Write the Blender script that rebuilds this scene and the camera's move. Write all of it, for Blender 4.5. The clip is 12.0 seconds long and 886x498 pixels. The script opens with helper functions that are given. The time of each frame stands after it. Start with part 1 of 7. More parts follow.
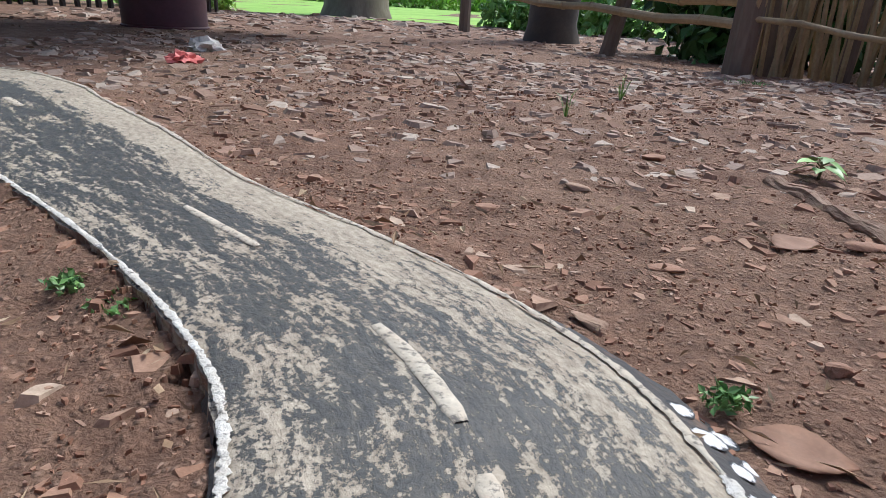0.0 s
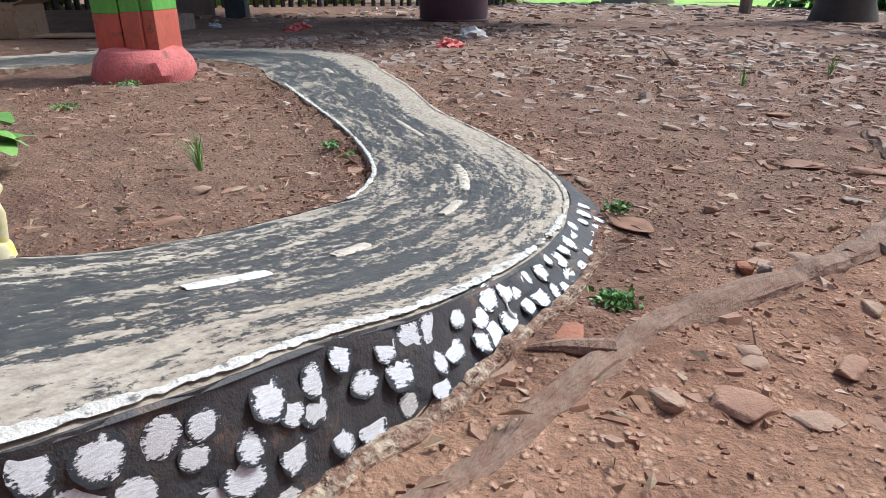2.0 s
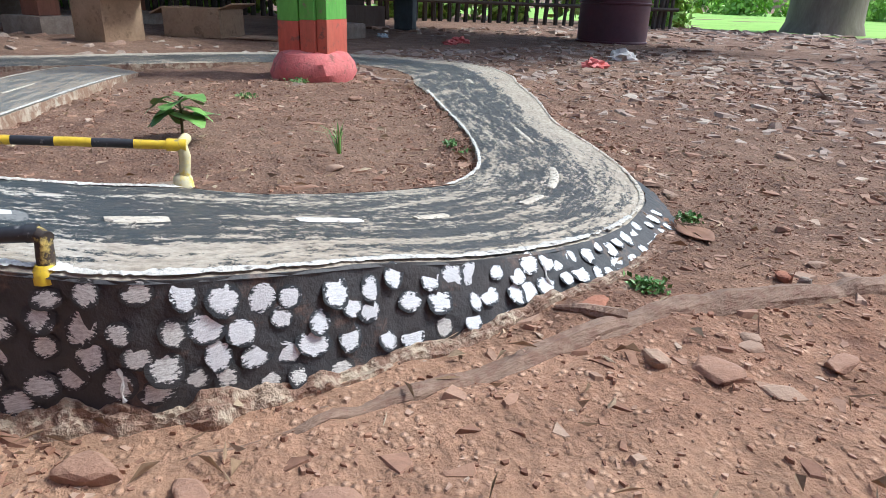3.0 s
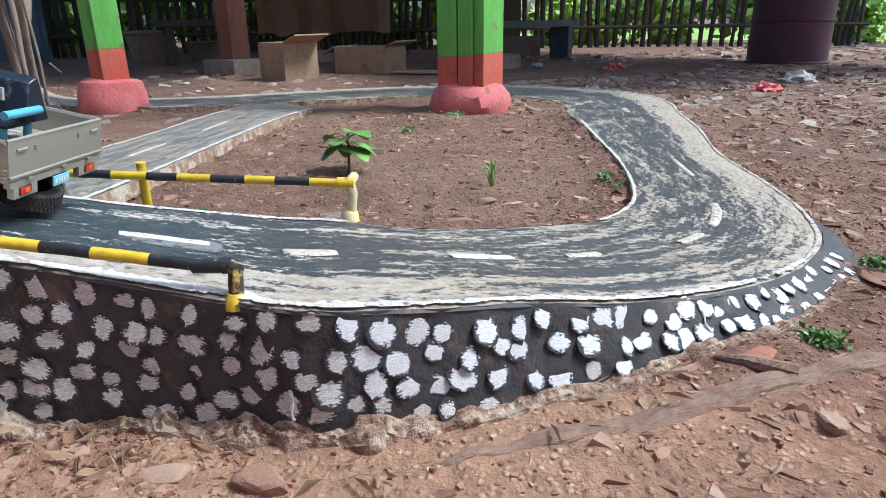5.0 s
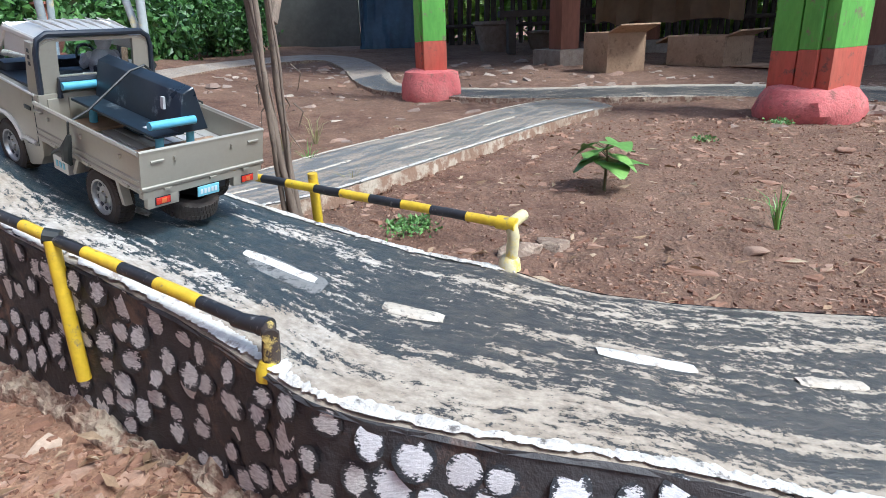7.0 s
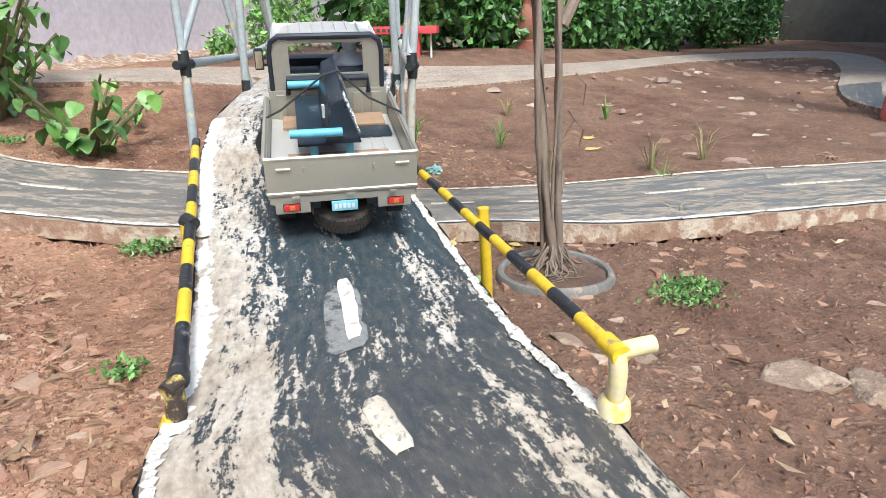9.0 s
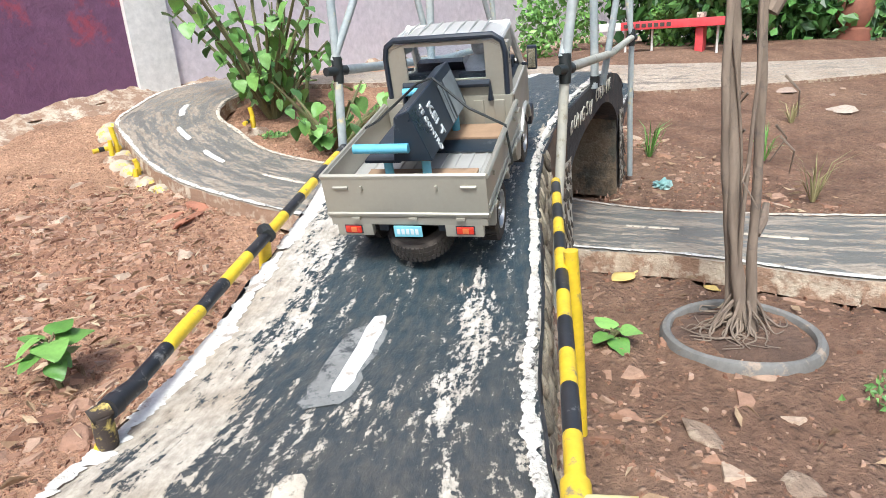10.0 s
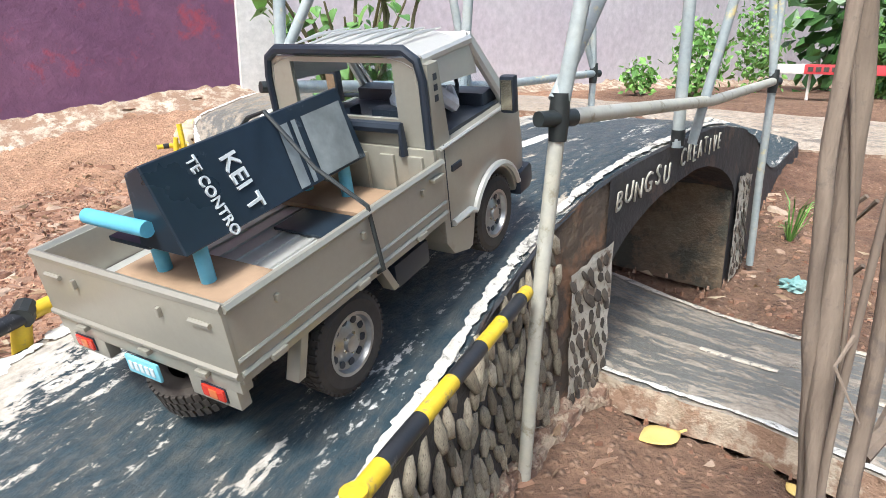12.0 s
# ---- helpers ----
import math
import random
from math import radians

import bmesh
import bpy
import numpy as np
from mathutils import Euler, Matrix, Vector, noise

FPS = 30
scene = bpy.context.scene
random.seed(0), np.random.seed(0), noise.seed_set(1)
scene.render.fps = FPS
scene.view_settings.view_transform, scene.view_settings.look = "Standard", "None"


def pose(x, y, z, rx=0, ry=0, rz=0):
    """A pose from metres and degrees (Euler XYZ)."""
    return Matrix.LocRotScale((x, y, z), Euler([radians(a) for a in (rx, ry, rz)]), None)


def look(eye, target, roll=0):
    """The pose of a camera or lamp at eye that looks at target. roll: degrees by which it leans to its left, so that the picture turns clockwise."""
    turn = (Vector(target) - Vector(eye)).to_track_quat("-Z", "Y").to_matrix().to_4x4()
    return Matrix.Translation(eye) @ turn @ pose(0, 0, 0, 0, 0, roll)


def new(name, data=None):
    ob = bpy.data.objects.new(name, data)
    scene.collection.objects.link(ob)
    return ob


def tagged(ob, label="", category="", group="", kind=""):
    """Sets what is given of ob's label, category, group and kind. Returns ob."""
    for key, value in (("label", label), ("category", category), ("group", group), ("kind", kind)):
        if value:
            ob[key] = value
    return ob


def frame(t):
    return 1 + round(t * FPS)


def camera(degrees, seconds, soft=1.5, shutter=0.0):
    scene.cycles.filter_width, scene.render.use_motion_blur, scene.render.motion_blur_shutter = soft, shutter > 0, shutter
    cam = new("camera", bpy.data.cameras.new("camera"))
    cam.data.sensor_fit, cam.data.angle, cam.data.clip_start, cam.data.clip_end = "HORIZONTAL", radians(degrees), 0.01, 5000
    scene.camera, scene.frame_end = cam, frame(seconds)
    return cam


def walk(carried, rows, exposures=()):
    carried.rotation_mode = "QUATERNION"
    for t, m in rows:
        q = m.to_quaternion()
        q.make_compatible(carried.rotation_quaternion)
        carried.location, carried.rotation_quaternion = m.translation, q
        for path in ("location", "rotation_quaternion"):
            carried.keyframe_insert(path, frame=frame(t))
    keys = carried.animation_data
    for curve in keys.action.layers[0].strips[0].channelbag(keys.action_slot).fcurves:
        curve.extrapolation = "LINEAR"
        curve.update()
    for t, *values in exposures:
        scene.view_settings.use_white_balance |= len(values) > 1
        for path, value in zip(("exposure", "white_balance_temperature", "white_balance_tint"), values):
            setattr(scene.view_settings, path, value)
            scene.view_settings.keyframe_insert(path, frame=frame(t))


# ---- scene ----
cam = camera(69.8, 12.0, soft=0.6)

PATH = [
    (0, (0.0115, 0.0023, 0.2350), (-0.0471, 0.4648, 0.0542), 3.67),
    (0.5, (0.0986, -0.1181, 0.2678), (0.0382, 0.3438, 0.0861), 2.79),
    (1, (0.1691, -0.2047, 0.2565), (0.0712, 0.2480, 0.0683), 1.21),
    (1.5, (0.2668, -0.3020, 0.2707), (0.1023, 0.1302, 0.0805), -0.99),
    (2, (0.3743, -0.3455, 0.2587), (0.1231, 0.0405, 0.0640), 0.12),
    (2.5, (0.4588, -0.3772, 0.2620), (0.1586, -0.0262, 0.0707), 1.90),
    (3, (0.5087, -0.4007, 0.2657), (0.1719, -0.0809, 0.0804), 2.20),
    (3.5, (0.5299, -0.4244, 0.2709), (0.1600, -0.1360, 0.0977), 0.97),
    (3.7, (0.5343, -0.4285, 0.2695), (0.1554, -0.1495, 0.1004), 0.64),
    (5.3, (0.4944, -0.3913, 0.2805), (0.0753, -0.1766, 0.1124), -0.88),
    (5.5, (0.4807, -0.3782, 0.2804), (0.0542, -0.1781, 0.1128), -0.75),
    (6, (0.4544, -0.3296, 0.2834), (0.0042, -0.1919, 0.1150), 0.09),
    (6.5, (0.4487, -0.2775, 0.2860), (-0.0139, -0.1948, 0.1153), 0.84),
    (7, (0.4097, -0.2251, 0.2875), (-0.0603, -0.2327, 0.1172), -2.10),
    (7.2, (0.3906, -0.2121, 0.2884), (-0.0760, -0.2708, 0.1185), -2.66),
    (8.8, (0.2162, -0.0372, 0.2922), (-0.1371, -0.3488, 0.1245), -1.43),
    (9, (0.1935, -0.0322, 0.2970), (-0.1468, -0.3573, 0.1283), -1.21),
    (9.5, (0.0986, -0.0207, 0.2977), (-0.1262, -0.4354, 0.1321), -3.95),
    (10, (0.0058, -0.0134, 0.2911), (-0.1449, -0.4621, 0.1299), -3.84),
    (10.5, (-0.0674, -0.0635, 0.2708), (-0.1908, -0.5243, 0.1210), -1.41),
    (11, (-0.0988, -0.1218, 0.2770), (-0.1905, -0.5901, 0.1278), -1.04),
    (11.5, (-0.1624, -0.1658, 0.2750), (-0.2277, -0.6402, 0.1310), 0.15),
    (12, (-0.2147, -0.1855, 0.2838), (-0.2470, -0.6631, 0.1396), 1.00),
]
walk(cam, [(t, look(eye, target, roll)) for t, eye, target, roll in PATH],
     exposures=[(0.0, 0.27, 5750, 5), (2.5, 0.53, 5600, 3), (3.7, 0.58, 5450, 2), (5.3, 0.58, 5350, 2), (7.2, 0.64, 5450, 4), (8.8, 0.72, 5850, 4), (12.0, 0.96, 5900, 4)])

# ---- sky and sun: bright hazy daylight ----
world = bpy.data.worlds.new("sky")
scene.world = world
world.use_nodes = True
wn = world.node_tree
sky = wn.nodes.new("ShaderNodeTexSky")
sky.sky_type = "NISHITA"
sky.sun_disc = False
sky.sun_elevation, sky.sun_rotation = radians(53.5), radians(30)
sky.dust_density, sky.air_density = 4.0, 1.0
wn.links.new(sky.outputs[0], wn.nodes["Background"].inputs[0])
wn.nodes["Background"].inputs[1].default_value = 0.15
sun = new("sun", bpy.data.lights.new("sun", "SUN"))
sun.data.energy, sun.data.angle, sun.data.color = 2.45, radians(14), (1.0, 0.95, 0.87)
sun.matrix_world = look((3.4, 5.9, 9.2), (0, 0, 0))


# ---- materials ----
def ramp_node(nt, fac, stops):
    r = nt.nodes.new("ShaderNodeValToRGB")
    while len(r.color_ramp.elements) < len(stops):
        r.color_ramp.elements.new(0.5)
    for e, (p, c) in zip(r.color_ramp.elements, stops):
        e.position, e.color = p, (*c, 1) if len(c) == 3 else c
    nt.links.new(fac, r.inputs[0])
    return r.outputs[0]


def noise_node(nt, vec, scale, detail=6.0, rough=0.6, stretch=None):
    if stretch:
        mp = nt.nodes.new("ShaderNodeMapping")
        mp.inputs["Scale"].default_value = stretch
        nt.links.new(vec, mp.inputs[0])
        vec = mp.outputs[0]
    n = nt.nodes.new("ShaderNodeTexNoise")
    n.inputs["Scale"].default_value, n.inputs["Detail"].default_value = scale, detail
    n.inputs["Roughness"].default_value = rough
    nt.links.new(vec, n.inputs["Vector"])
    return n.outputs[0]


def math_node(nt, op, a, b):
    m = nt.nodes.new("ShaderNodeMath")
    m.operation = op
    for i, v in enumerate((a, b)):
        if isinstance(v, (int, float)):
            m.inputs[i].default_value = v
        else:
            nt.links.new(v, m.inputs[i])
    return m.outputs[0]


def mix_node(nt, fac, a, b, mode="MIX"):
    m = nt.nodes.new("ShaderNodeMix")
    m.data_type, m.blend_type = "RGBA", mode
    for sock, v in ((m.inputs[0], fac), (m.inputs[6], a), (m.inputs[7], b)):
        if isinstance(v, (int, float)):
            sock.default_value = v
        elif isinstance(v, tuple):
            sock.default_value = (*v, 1)
        else:
            nt.links.new(v, sock)
    return m.outputs[2]


def bump_node(nt, height, strength, dist):
    b = nt.nodes.new("ShaderNodeBump")
    b.inputs["Strength"].default_value, b.inputs["Distance"].default_value = strength, dist
    nt.links.new(height, b.inputs["Height"])
    return b.outputs[0]


def blank(name):
    m = bpy.data.materials.new(name)
    m.use_nodes = True
    nt = m.node_tree
    tc = nt.nodes.new("ShaderNodeTexCoord")
    return m, nt, nt.nodes["Principled BSDF"], tc


def surface(name, col, col2=None, rough=0.6, metal=0.0, grain=150, stain=18, bump=0.3, dist=0.001,
            dirt=None, dirt_amount=0.35, stretch=None, random_tint=0.0, coat=0.0, fleck=0.5):
    """A real surface: base colour varied at two scales, optional dirt in blotches, and relief."""
    m, nt, bsdf, tc = blank(name)
    vec = tc.outputs["Object"]
    col2 = col2 or tuple(c * 0.72 for c in col)
    big = noise_node(nt, vec, stain, 5, 0.6, stretch)
    fine = noise_node(nt, vec, grain, 4, 0.65, stretch)
    blend = ramp_node(nt, big, [(0.3, (0, 0, 0)), (0.7, (1, 1, 1))])
    c = mix_node(nt, blend, col, col2)
    c = mix_node(nt, fleck, c, ramp_node(nt, fine, [(0.25, (0.45, 0.45, 0.45)), (0.75, (1.0, 1.0, 1.0))]), "MULTIPLY")
    if dirt:
        spots = noise_node(nt, vec, stain * 2.3, 8, 0.7)
        lo = 0.62 - dirt_amount * 0.35
        c = mix_node(nt, ramp_node(nt, spots, [(lo, (0, 0, 0)), (lo + 0.1, (1, 1, 1))]), c, dirt)
    if random_tint:
        info = nt.nodes.new("ShaderNodeObjectInfo")
        v = ramp_node(nt, info.outputs["Random"], [(0, (1 - random_tint,) * 3), (1, (1 + random_tint,) * 3)])
        c = mix_node(nt, 1.0, c, v, "MULTIPLY")
    nt.links.new(c, bsdf.inputs["Base Color"])
    rr = ramp_node(nt, big, [(0.2, (max(rough - 0.1, 0.02),) * 3), (0.8, (min(rough + 0.12, 1),) * 3)])
    nt.links.new(rr, bsdf.inputs["Roughness"])
    bsdf.inputs["Metallic"].default_value = metal
    bsdf.inputs["Coat Weight"].default_value = coat
    if bump:
        nt.links.new(bump_node(nt, fine, bump, dist), bsdf.inputs["Normal"])
    return m


def earth_material():
    m, nt, bsdf, tc = blank("red_earth")
    vec = tc.outputs["Object"]
    big = noise_node(nt, vec, 1.7, 6, 0.62)
    mid = noise_node(nt, vec, 11, 8, 0.7)
    fine = noise_node(nt, vec, 90, 6, 0.75)
    c = ramp_node(nt, mid, [(0.25, (0.085, 0.043, 0.028)), (0.42, (0.172, 0.090, 0.059)),
                            (0.58, (0.255, 0.143, 0.096)), (0.78, (0.38, 0.242, 0.172))])
    c = mix_node(nt, ramp_node(nt, big, [(0.38, (0, 0, 0)), (0.66, (0.75, 0.75, 0.75))]), c, (0.32, 0.205, 0.14))
    c = mix_node(nt, 0.8, c, ramp_node(nt, fine, [(0.28, (0.35, 0.33, 0.32)), (0.6, (1.05, 1.03, 1.0))]), "MULTIPLY")
    vor = nt.nodes.new("ShaderNodeTexVoronoi")
    vor.inputs["Scale"].default_value = 120
    nt.links.new(vec, vor.inputs["Vector"])
    grit = ramp_node(nt, vor.outputs["Distance"], [(0.12, (1, 1, 1)), (0.4, (0, 0, 0))])
    c = mix_node(nt, math_node(nt, "MULTIPLY", grit, ramp_node(nt, mid, [(0.45, (0, 0, 0)), (0.6, (0.6, 0.6, 0.6))])), c, (0.5, 0.34, 0.25))
    # paler soil on the open side towards the purple wall
    sep = nt.nodes.new("ShaderNodeSeparateXYZ")
    nt.links.new(vec, sep.inputs[0])
    pale_zone = math_node(nt, "ADD", math_node(nt, "MULTIPLY", sep.outputs[1], -1.0), math_node(nt, "MULTIPLY", big, 0.8))
    pale_zone = math_node(nt, "ADD", pale_zone, math_node(nt, "MULTIPLY", sep.outputs[0], 2.2))
    c = mix_node(nt, ramp_node(nt, pale_zone, [(0.55, (0, 0, 0)), (1.0, (1, 1, 1))]), c, mix_node(nt, 1.0, c, (1.72, 1.68, 1.58), "MULTIPLY"))
    # slightly darker soil in the planted corner beside the bridge
    dark_zone = math_node(nt, "MULTIPLY", ramp_node(nt, math_node(nt, "MULTIPLY", sep.outputs[1], -1.0), [(0.15, (0, 0, 0)), (0.4, (1, 1, 1))]),
                     ramp_node(nt, math_node(nt, "ADD", math_node(nt, "MULTIPLY", sep.outputs[0], -1.0), math_node(nt, "MULTIPLY", big, 0.15)), [(0.2, (0, 0, 0)), (0.38, (1, 1, 1))]))
    c = mix_node(nt, dark_zone, c, mix_node(nt, 1.0, c, (0.92, 0.90, 0.87), "MULTIPLY"))
    nt.links.new(c, bsdf.inputs["Base Color"])
    bsdf.inputs["Roughness"].default_value = 0.95
    h = math_node(nt, "ADD", math_node(nt, "MULTIPLY", fine, 0.5), mid)
    crumbs = noise_node(nt, vec, 320, 4, 0.7)
    h = math_node(nt, "ADD", h, math_node(nt, "MULTIPLY", grit, 0.25))
    h = math_node(nt, "ADD", h, math_node(nt, "MULTIPLY", crumbs, 0.22))
    nt.links.new(bump_node(nt, h, 1.0, 0.013), bsdf.inputs["Normal"])
    return m


def road_material(name, wear, cement, cement2, paint, bias, ramp_cement=None, ramp_paint=None, scuffs=(), speck=0.5):
    """Cement with worn dark paint, streaked along the road. UV: u runs along in decimetres, v across from 0 to 1.
    wear: share of bare cement against u; bias: more or less cement against v; scuffs: worn patches (u, v, half length, half width, how much)."""
    m, nt, bsdf, tc = blank(name)
    uv = tc.outputs["UV"]
    sep = nt.nodes.new("ShaderNodeSeparateXYZ")
    nt.links.new(uv, sep.inputs[0])
    u, v = sep.outputs[0], sep.outputs[1]
    streak = noise_node(nt, uv, 1.0, 7, 0.66, (1.0, 12.0, 1))
    chips = noise_node(nt, uv, 1.0, 8, 0.66, (6.5, 33.0, 1))
    blotch = noise_node(nt, tc.outputs["Object"], 7, 4, 0.6)
    mask = math_node(nt, "ADD", math_node(nt, "MULTIPLY", streak, 0.54), math_node(nt, "MULTIPLY", chips, 0.33))
    mask = math_node(nt, "ADD", mask, math_node(nt, "MULTIPLY", blotch, 0.13))
    specks = noise_node(nt, uv, 1.0, 8, 0.8, (19.0, 52.0, 1))
    mask = math_node(nt, "ADD", mask, math_node(nt, "MULTIPLY", math_node(nt, "SUBTRACT", specks, 0.5), speck))
    for su, sv, du, dv, much in scuffs:
        a = math_node(nt, "POWER", math_node(nt, "ABSOLUTE", math_node(nt, "DIVIDE", math_node(nt, "SUBTRACT", u, su), du), 0.0), 2.0)
        b = math_node(nt, "POWER", math_node(nt, "ABSOLUTE", math_node(nt, "DIVIDE", math_node(nt, "SUBTRACT", v, sv), dv), 0.0), 2.0)
        near = math_node(nt, "MAXIMUM", math_node(nt, "SUBTRACT", 1.0, math_node(nt, "ADD", a, b)), 0.0)
        mask = math_node(nt, "ADD", mask, math_node(nt, "MULTIPLY", near, much))
    un = math_node(nt, "DIVIDE", u, 100.0)
    mask = math_node(nt, "ADD", mask, ramp_node(nt, un, [(p, (w, w, w)) for p, w in wear]))
    mask = math_node(nt, "ADD", mask, ramp_node(nt, v, [(p, (w, w, w)) for p, w in bias]))
    # both offset ramps are raised by 0.5 each, so 1.5 is the even mark
    bare = ramp_node(nt, math_node(nt, "SUBTRACT", mask, 1.0), [(0.497, (0, 0, 0)), (0.508, (1, 1, 1))])
    grain = noise_node(nt, tc.outputs["Object"], 220, 5, 0.7)
    if ramp_cement:
        up = ramp_node(nt, un, [(0.505, (0, 0, 0)), (0.53, (1, 1, 1))])
        cement, paint = mix_node(nt, up, cement, ramp_cement), mix_node(nt, up, paint, ramp_paint)
    c1 = mix_node(nt, ramp_node(nt, blotch, [(0.35, (0, 0, 0)), (0.65, (1, 1, 1))]), cement, cement2)
    c1 = mix_node(nt, 0.6, c1, ramp_node(nt, grain, [(0.25, (0.5, 0.48, 0.46)), (0.65, (1.05, 1.05, 1.05))]), "MULTIPLY")
    c1 = mix_node(nt, 0.65, c1, ramp_node(nt, chips, [(0.34, (0.5, 0.47, 0.44)), (0.58, (1.08, 1.08, 1.08))]), "MULTIPLY")
    dust = ramp_node(nt, chips, [(0.42, (0, 0, 0)), (0.75, (0.55, 0.55, 0.55))])
    c2 = mix_node(nt, dust, paint, tuple(0.45 * b for b in cement2))
    c2 = mix_node(nt, 0.4, c2, ramp_node(nt, grain, [(0.3, (0.5, 0.5, 0.5)), (0.7, (1.3, 1.3, 1.3))]), "MULTIPLY")
    nt.links.new(mix_node(nt, bare, c2, c1), bsdf.inputs["Base Color"])
    nt.links.new(ramp_node(nt, bare, [(0, (0.43, 0.43, 0.43)), (1, (0.88, 0.88, 0.88))]), bsdf.inputs["Roughness"])
    h = math_node(nt, "ADD", math_node(nt, "MULTIPLY", grain, 0.5), math_node(nt, "MULTIPLY", bare, -0.35))
    h = math_node(nt, "ADD", h, math_node(nt, "MULTIPLY", chips, 1.2))
    nt.links.new(bump_node(nt, h, 0.7, 0.0022), bsdf.inputs["Normal"])
    return m


def spot_material(name, paint, paint2, wall, cover, gloss):
    """A brushed blot: solid in the middle, fraying into the dark wall in bristle strokes."""
    m, nt, bsdf, tc = blank(name)
    info = nt.nodes.new("ShaderNodeObjectInfo")
    shift = nt.nodes.new("ShaderNodeVectorMath")
    shift.operation = "ADD"
    nt.links.new(tc.outputs["Object"], shift.inputs[0])
    nt.links.new(info.outputs["Random"], shift.inputs[1])
    size = nt.nodes.new("ShaderNodeVectorMath")
    size.operation = "LENGTH"
    nt.links.new(tc.outputs["Object"], size.inputs[0])
    bristle = noise_node(nt, shift.outputs[0], 30, 6, 0.75, (0.8, 2.6, 1))
    wear = noise_node(nt, shift.outputs[0], 14, 5, 0.65)
    edge = math_node(nt, "SUBTRACT", cover, math_node(nt, "MULTIPLY", size.outputs["Value"], 6.0))
    edge = math_node(nt, "ADD", edge, math_node(nt, "MULTIPLY", bristle, 0.9))
    edge = math_node(nt, "ADD", edge, math_node(nt, "MULTIPLY", wear, 0.9))
    edge = math_node(nt, "ADD", edge, math_node(nt, "MULTIPLY", info.outputs["Random"], 0.12))
    tone = mix_node(nt, ramp_node(nt, bristle, [(0.35, (0, 0, 0)), (0.62, (1, 1, 1))]), paint2, paint)
    c = mix_node(nt, ramp_node(nt, edge, [(0.49, (0, 0, 0)), (0.55, (1, 1, 1))]), wall, tone)
    nt.links.new(c, bsdf.inputs["Base Color"])
    bsdf.inputs["Roughness"].default_value = gloss
    nt.links.new(bump_node(nt, bristle, 0.5, 0.002), bsdf.inputs["Normal"])
    return m


def leaf_material(name, dark, light, gloss=0.45):
    m, nt, bsdf, tc = blank(name)
    geo = nt.nodes.new("ShaderNodeNewGeometry")
    info = nt.nodes.new("ShaderNodeObjectInfo")
    r = math_node(nt, "FRACT", math_node(nt, "ADD", geo.outputs["Random Per Island"], info.outputs["Random"]), 0.0)
    c = ramp_node(nt, r, [(0, dark), (0.75, light), (1, tuple(min(1, l * 1.5) for l in light))])
    n = noise_node(nt, tc.outputs["Object"], 60, 4, 0.6)
    c = mix_node(nt, 0.5, c, ramp_node(nt, n, [(0.3, (0.6, 0.6, 0.6)), (0.7, (1.1, 1.1, 1.1))]), "MULTIPLY")
    nt.links.new(c, bsdf.inputs["Base Color"])
    bsdf.inputs["Roughness"].default_value = gloss
    bsdf.inputs["Transmission Weight"].default_value = 0.0
    return m


def island_material(name, stops, rough=0.9, grain=140, bump=0.5):
    """Many loose pieces in one mesh, each with a tone of its own."""
    m, nt, bsdf, tc = blank(name)
    geo = nt.nodes.new("ShaderNodeNewGeometry")
    c = ramp_node(nt, geo.outputs["Random Per Island"], stops)
    n = noise_node(nt, tc.outputs["Object"], grain, 6, 0.7)
    c = mix_node(nt, 0.7, c, ramp_node(nt, n, [(0.25, (0.45, 0.42, 0.4)), (0.7, (1.1, 1.1, 1.1))]), "MULTIPLY")
    nt.links.new(c, bsdf.inputs["Base Color"])
    bsdf.inputs["Roughness"].default_value = rough
    nt.links.new(bump_node(nt, n, bump, 0.002), bsdf.inputs["Normal"])
    return m


def glass_material(name, tint, rough=0.03):
    m, nt, bsdf, tc = blank(name)
    bsdf.inputs["Base Color"].default_value = (*tint, 1)
    bsdf.inputs["Transmission Weight"].default_value = 1.0
    bsdf.inputs["Roughness"].default_value = rough
    bsdf.inputs["IOR"].default_value = 1.15
    return m


def lamp_material(name, col, strength):
    m, nt, bsdf, tc = blank(name)
    bsdf.inputs["Base Color"].default_value = (*col, 1)
    bsdf.inputs["Emission Color"].default_value = (*col, 1)
    bsdf.inputs["Emission Strength"].default_value = strength
    return m


EARTH = earth_material()
CREAM, CREAM2 = (0.50, 0.44, 0.355), (0.40, 0.34, 0.27)
ROAD_MAIN = road_material("worn_road_paint",
                          [(0.0, 0.47), (0.3, 0.485), (0.43, 0.495), (0.465, 0.51), (0.50, 0.502), (0.517, 0.47), (0.535, 0.452), (1.0, 0.45)],
                          CREAM, CREAM2, (0.052, 0.053, 0.054),
                          [(0.0, 0.54), (0.07, 0.485), (0.2, 0.495), (0.34, 0.465), (0.64, 0.468), (0.715, 0.515), (0.775, 0.582), (1.0, 0.625)], (0.66, 0.645, 0.61), (0.025, 0.046, 0.060),
                          [(51.9, 0.21, 1.15, 0.1, 0.055), (45.0, 0.6, 3.2, 0.35, 0.015), (46.8, 0.92, 4.4, 0.33, -0.1), (49.6, 0.86, 2.4, 0.26, -0.045)])
ROAD_LOW = road_material("dusty_road_paint", [(0.0, 0.5), (1.0, 0.5)], (0.37, 0.32, 0.265), (0.31, 0.26, 0.21),
                         (0.165, 0.16, 0.148), [(0.0, 0.57), (0.1, 0.5), (0.5, 0.49), (0.9, 0.51), (1.0, 0.58)], speck=0.14)
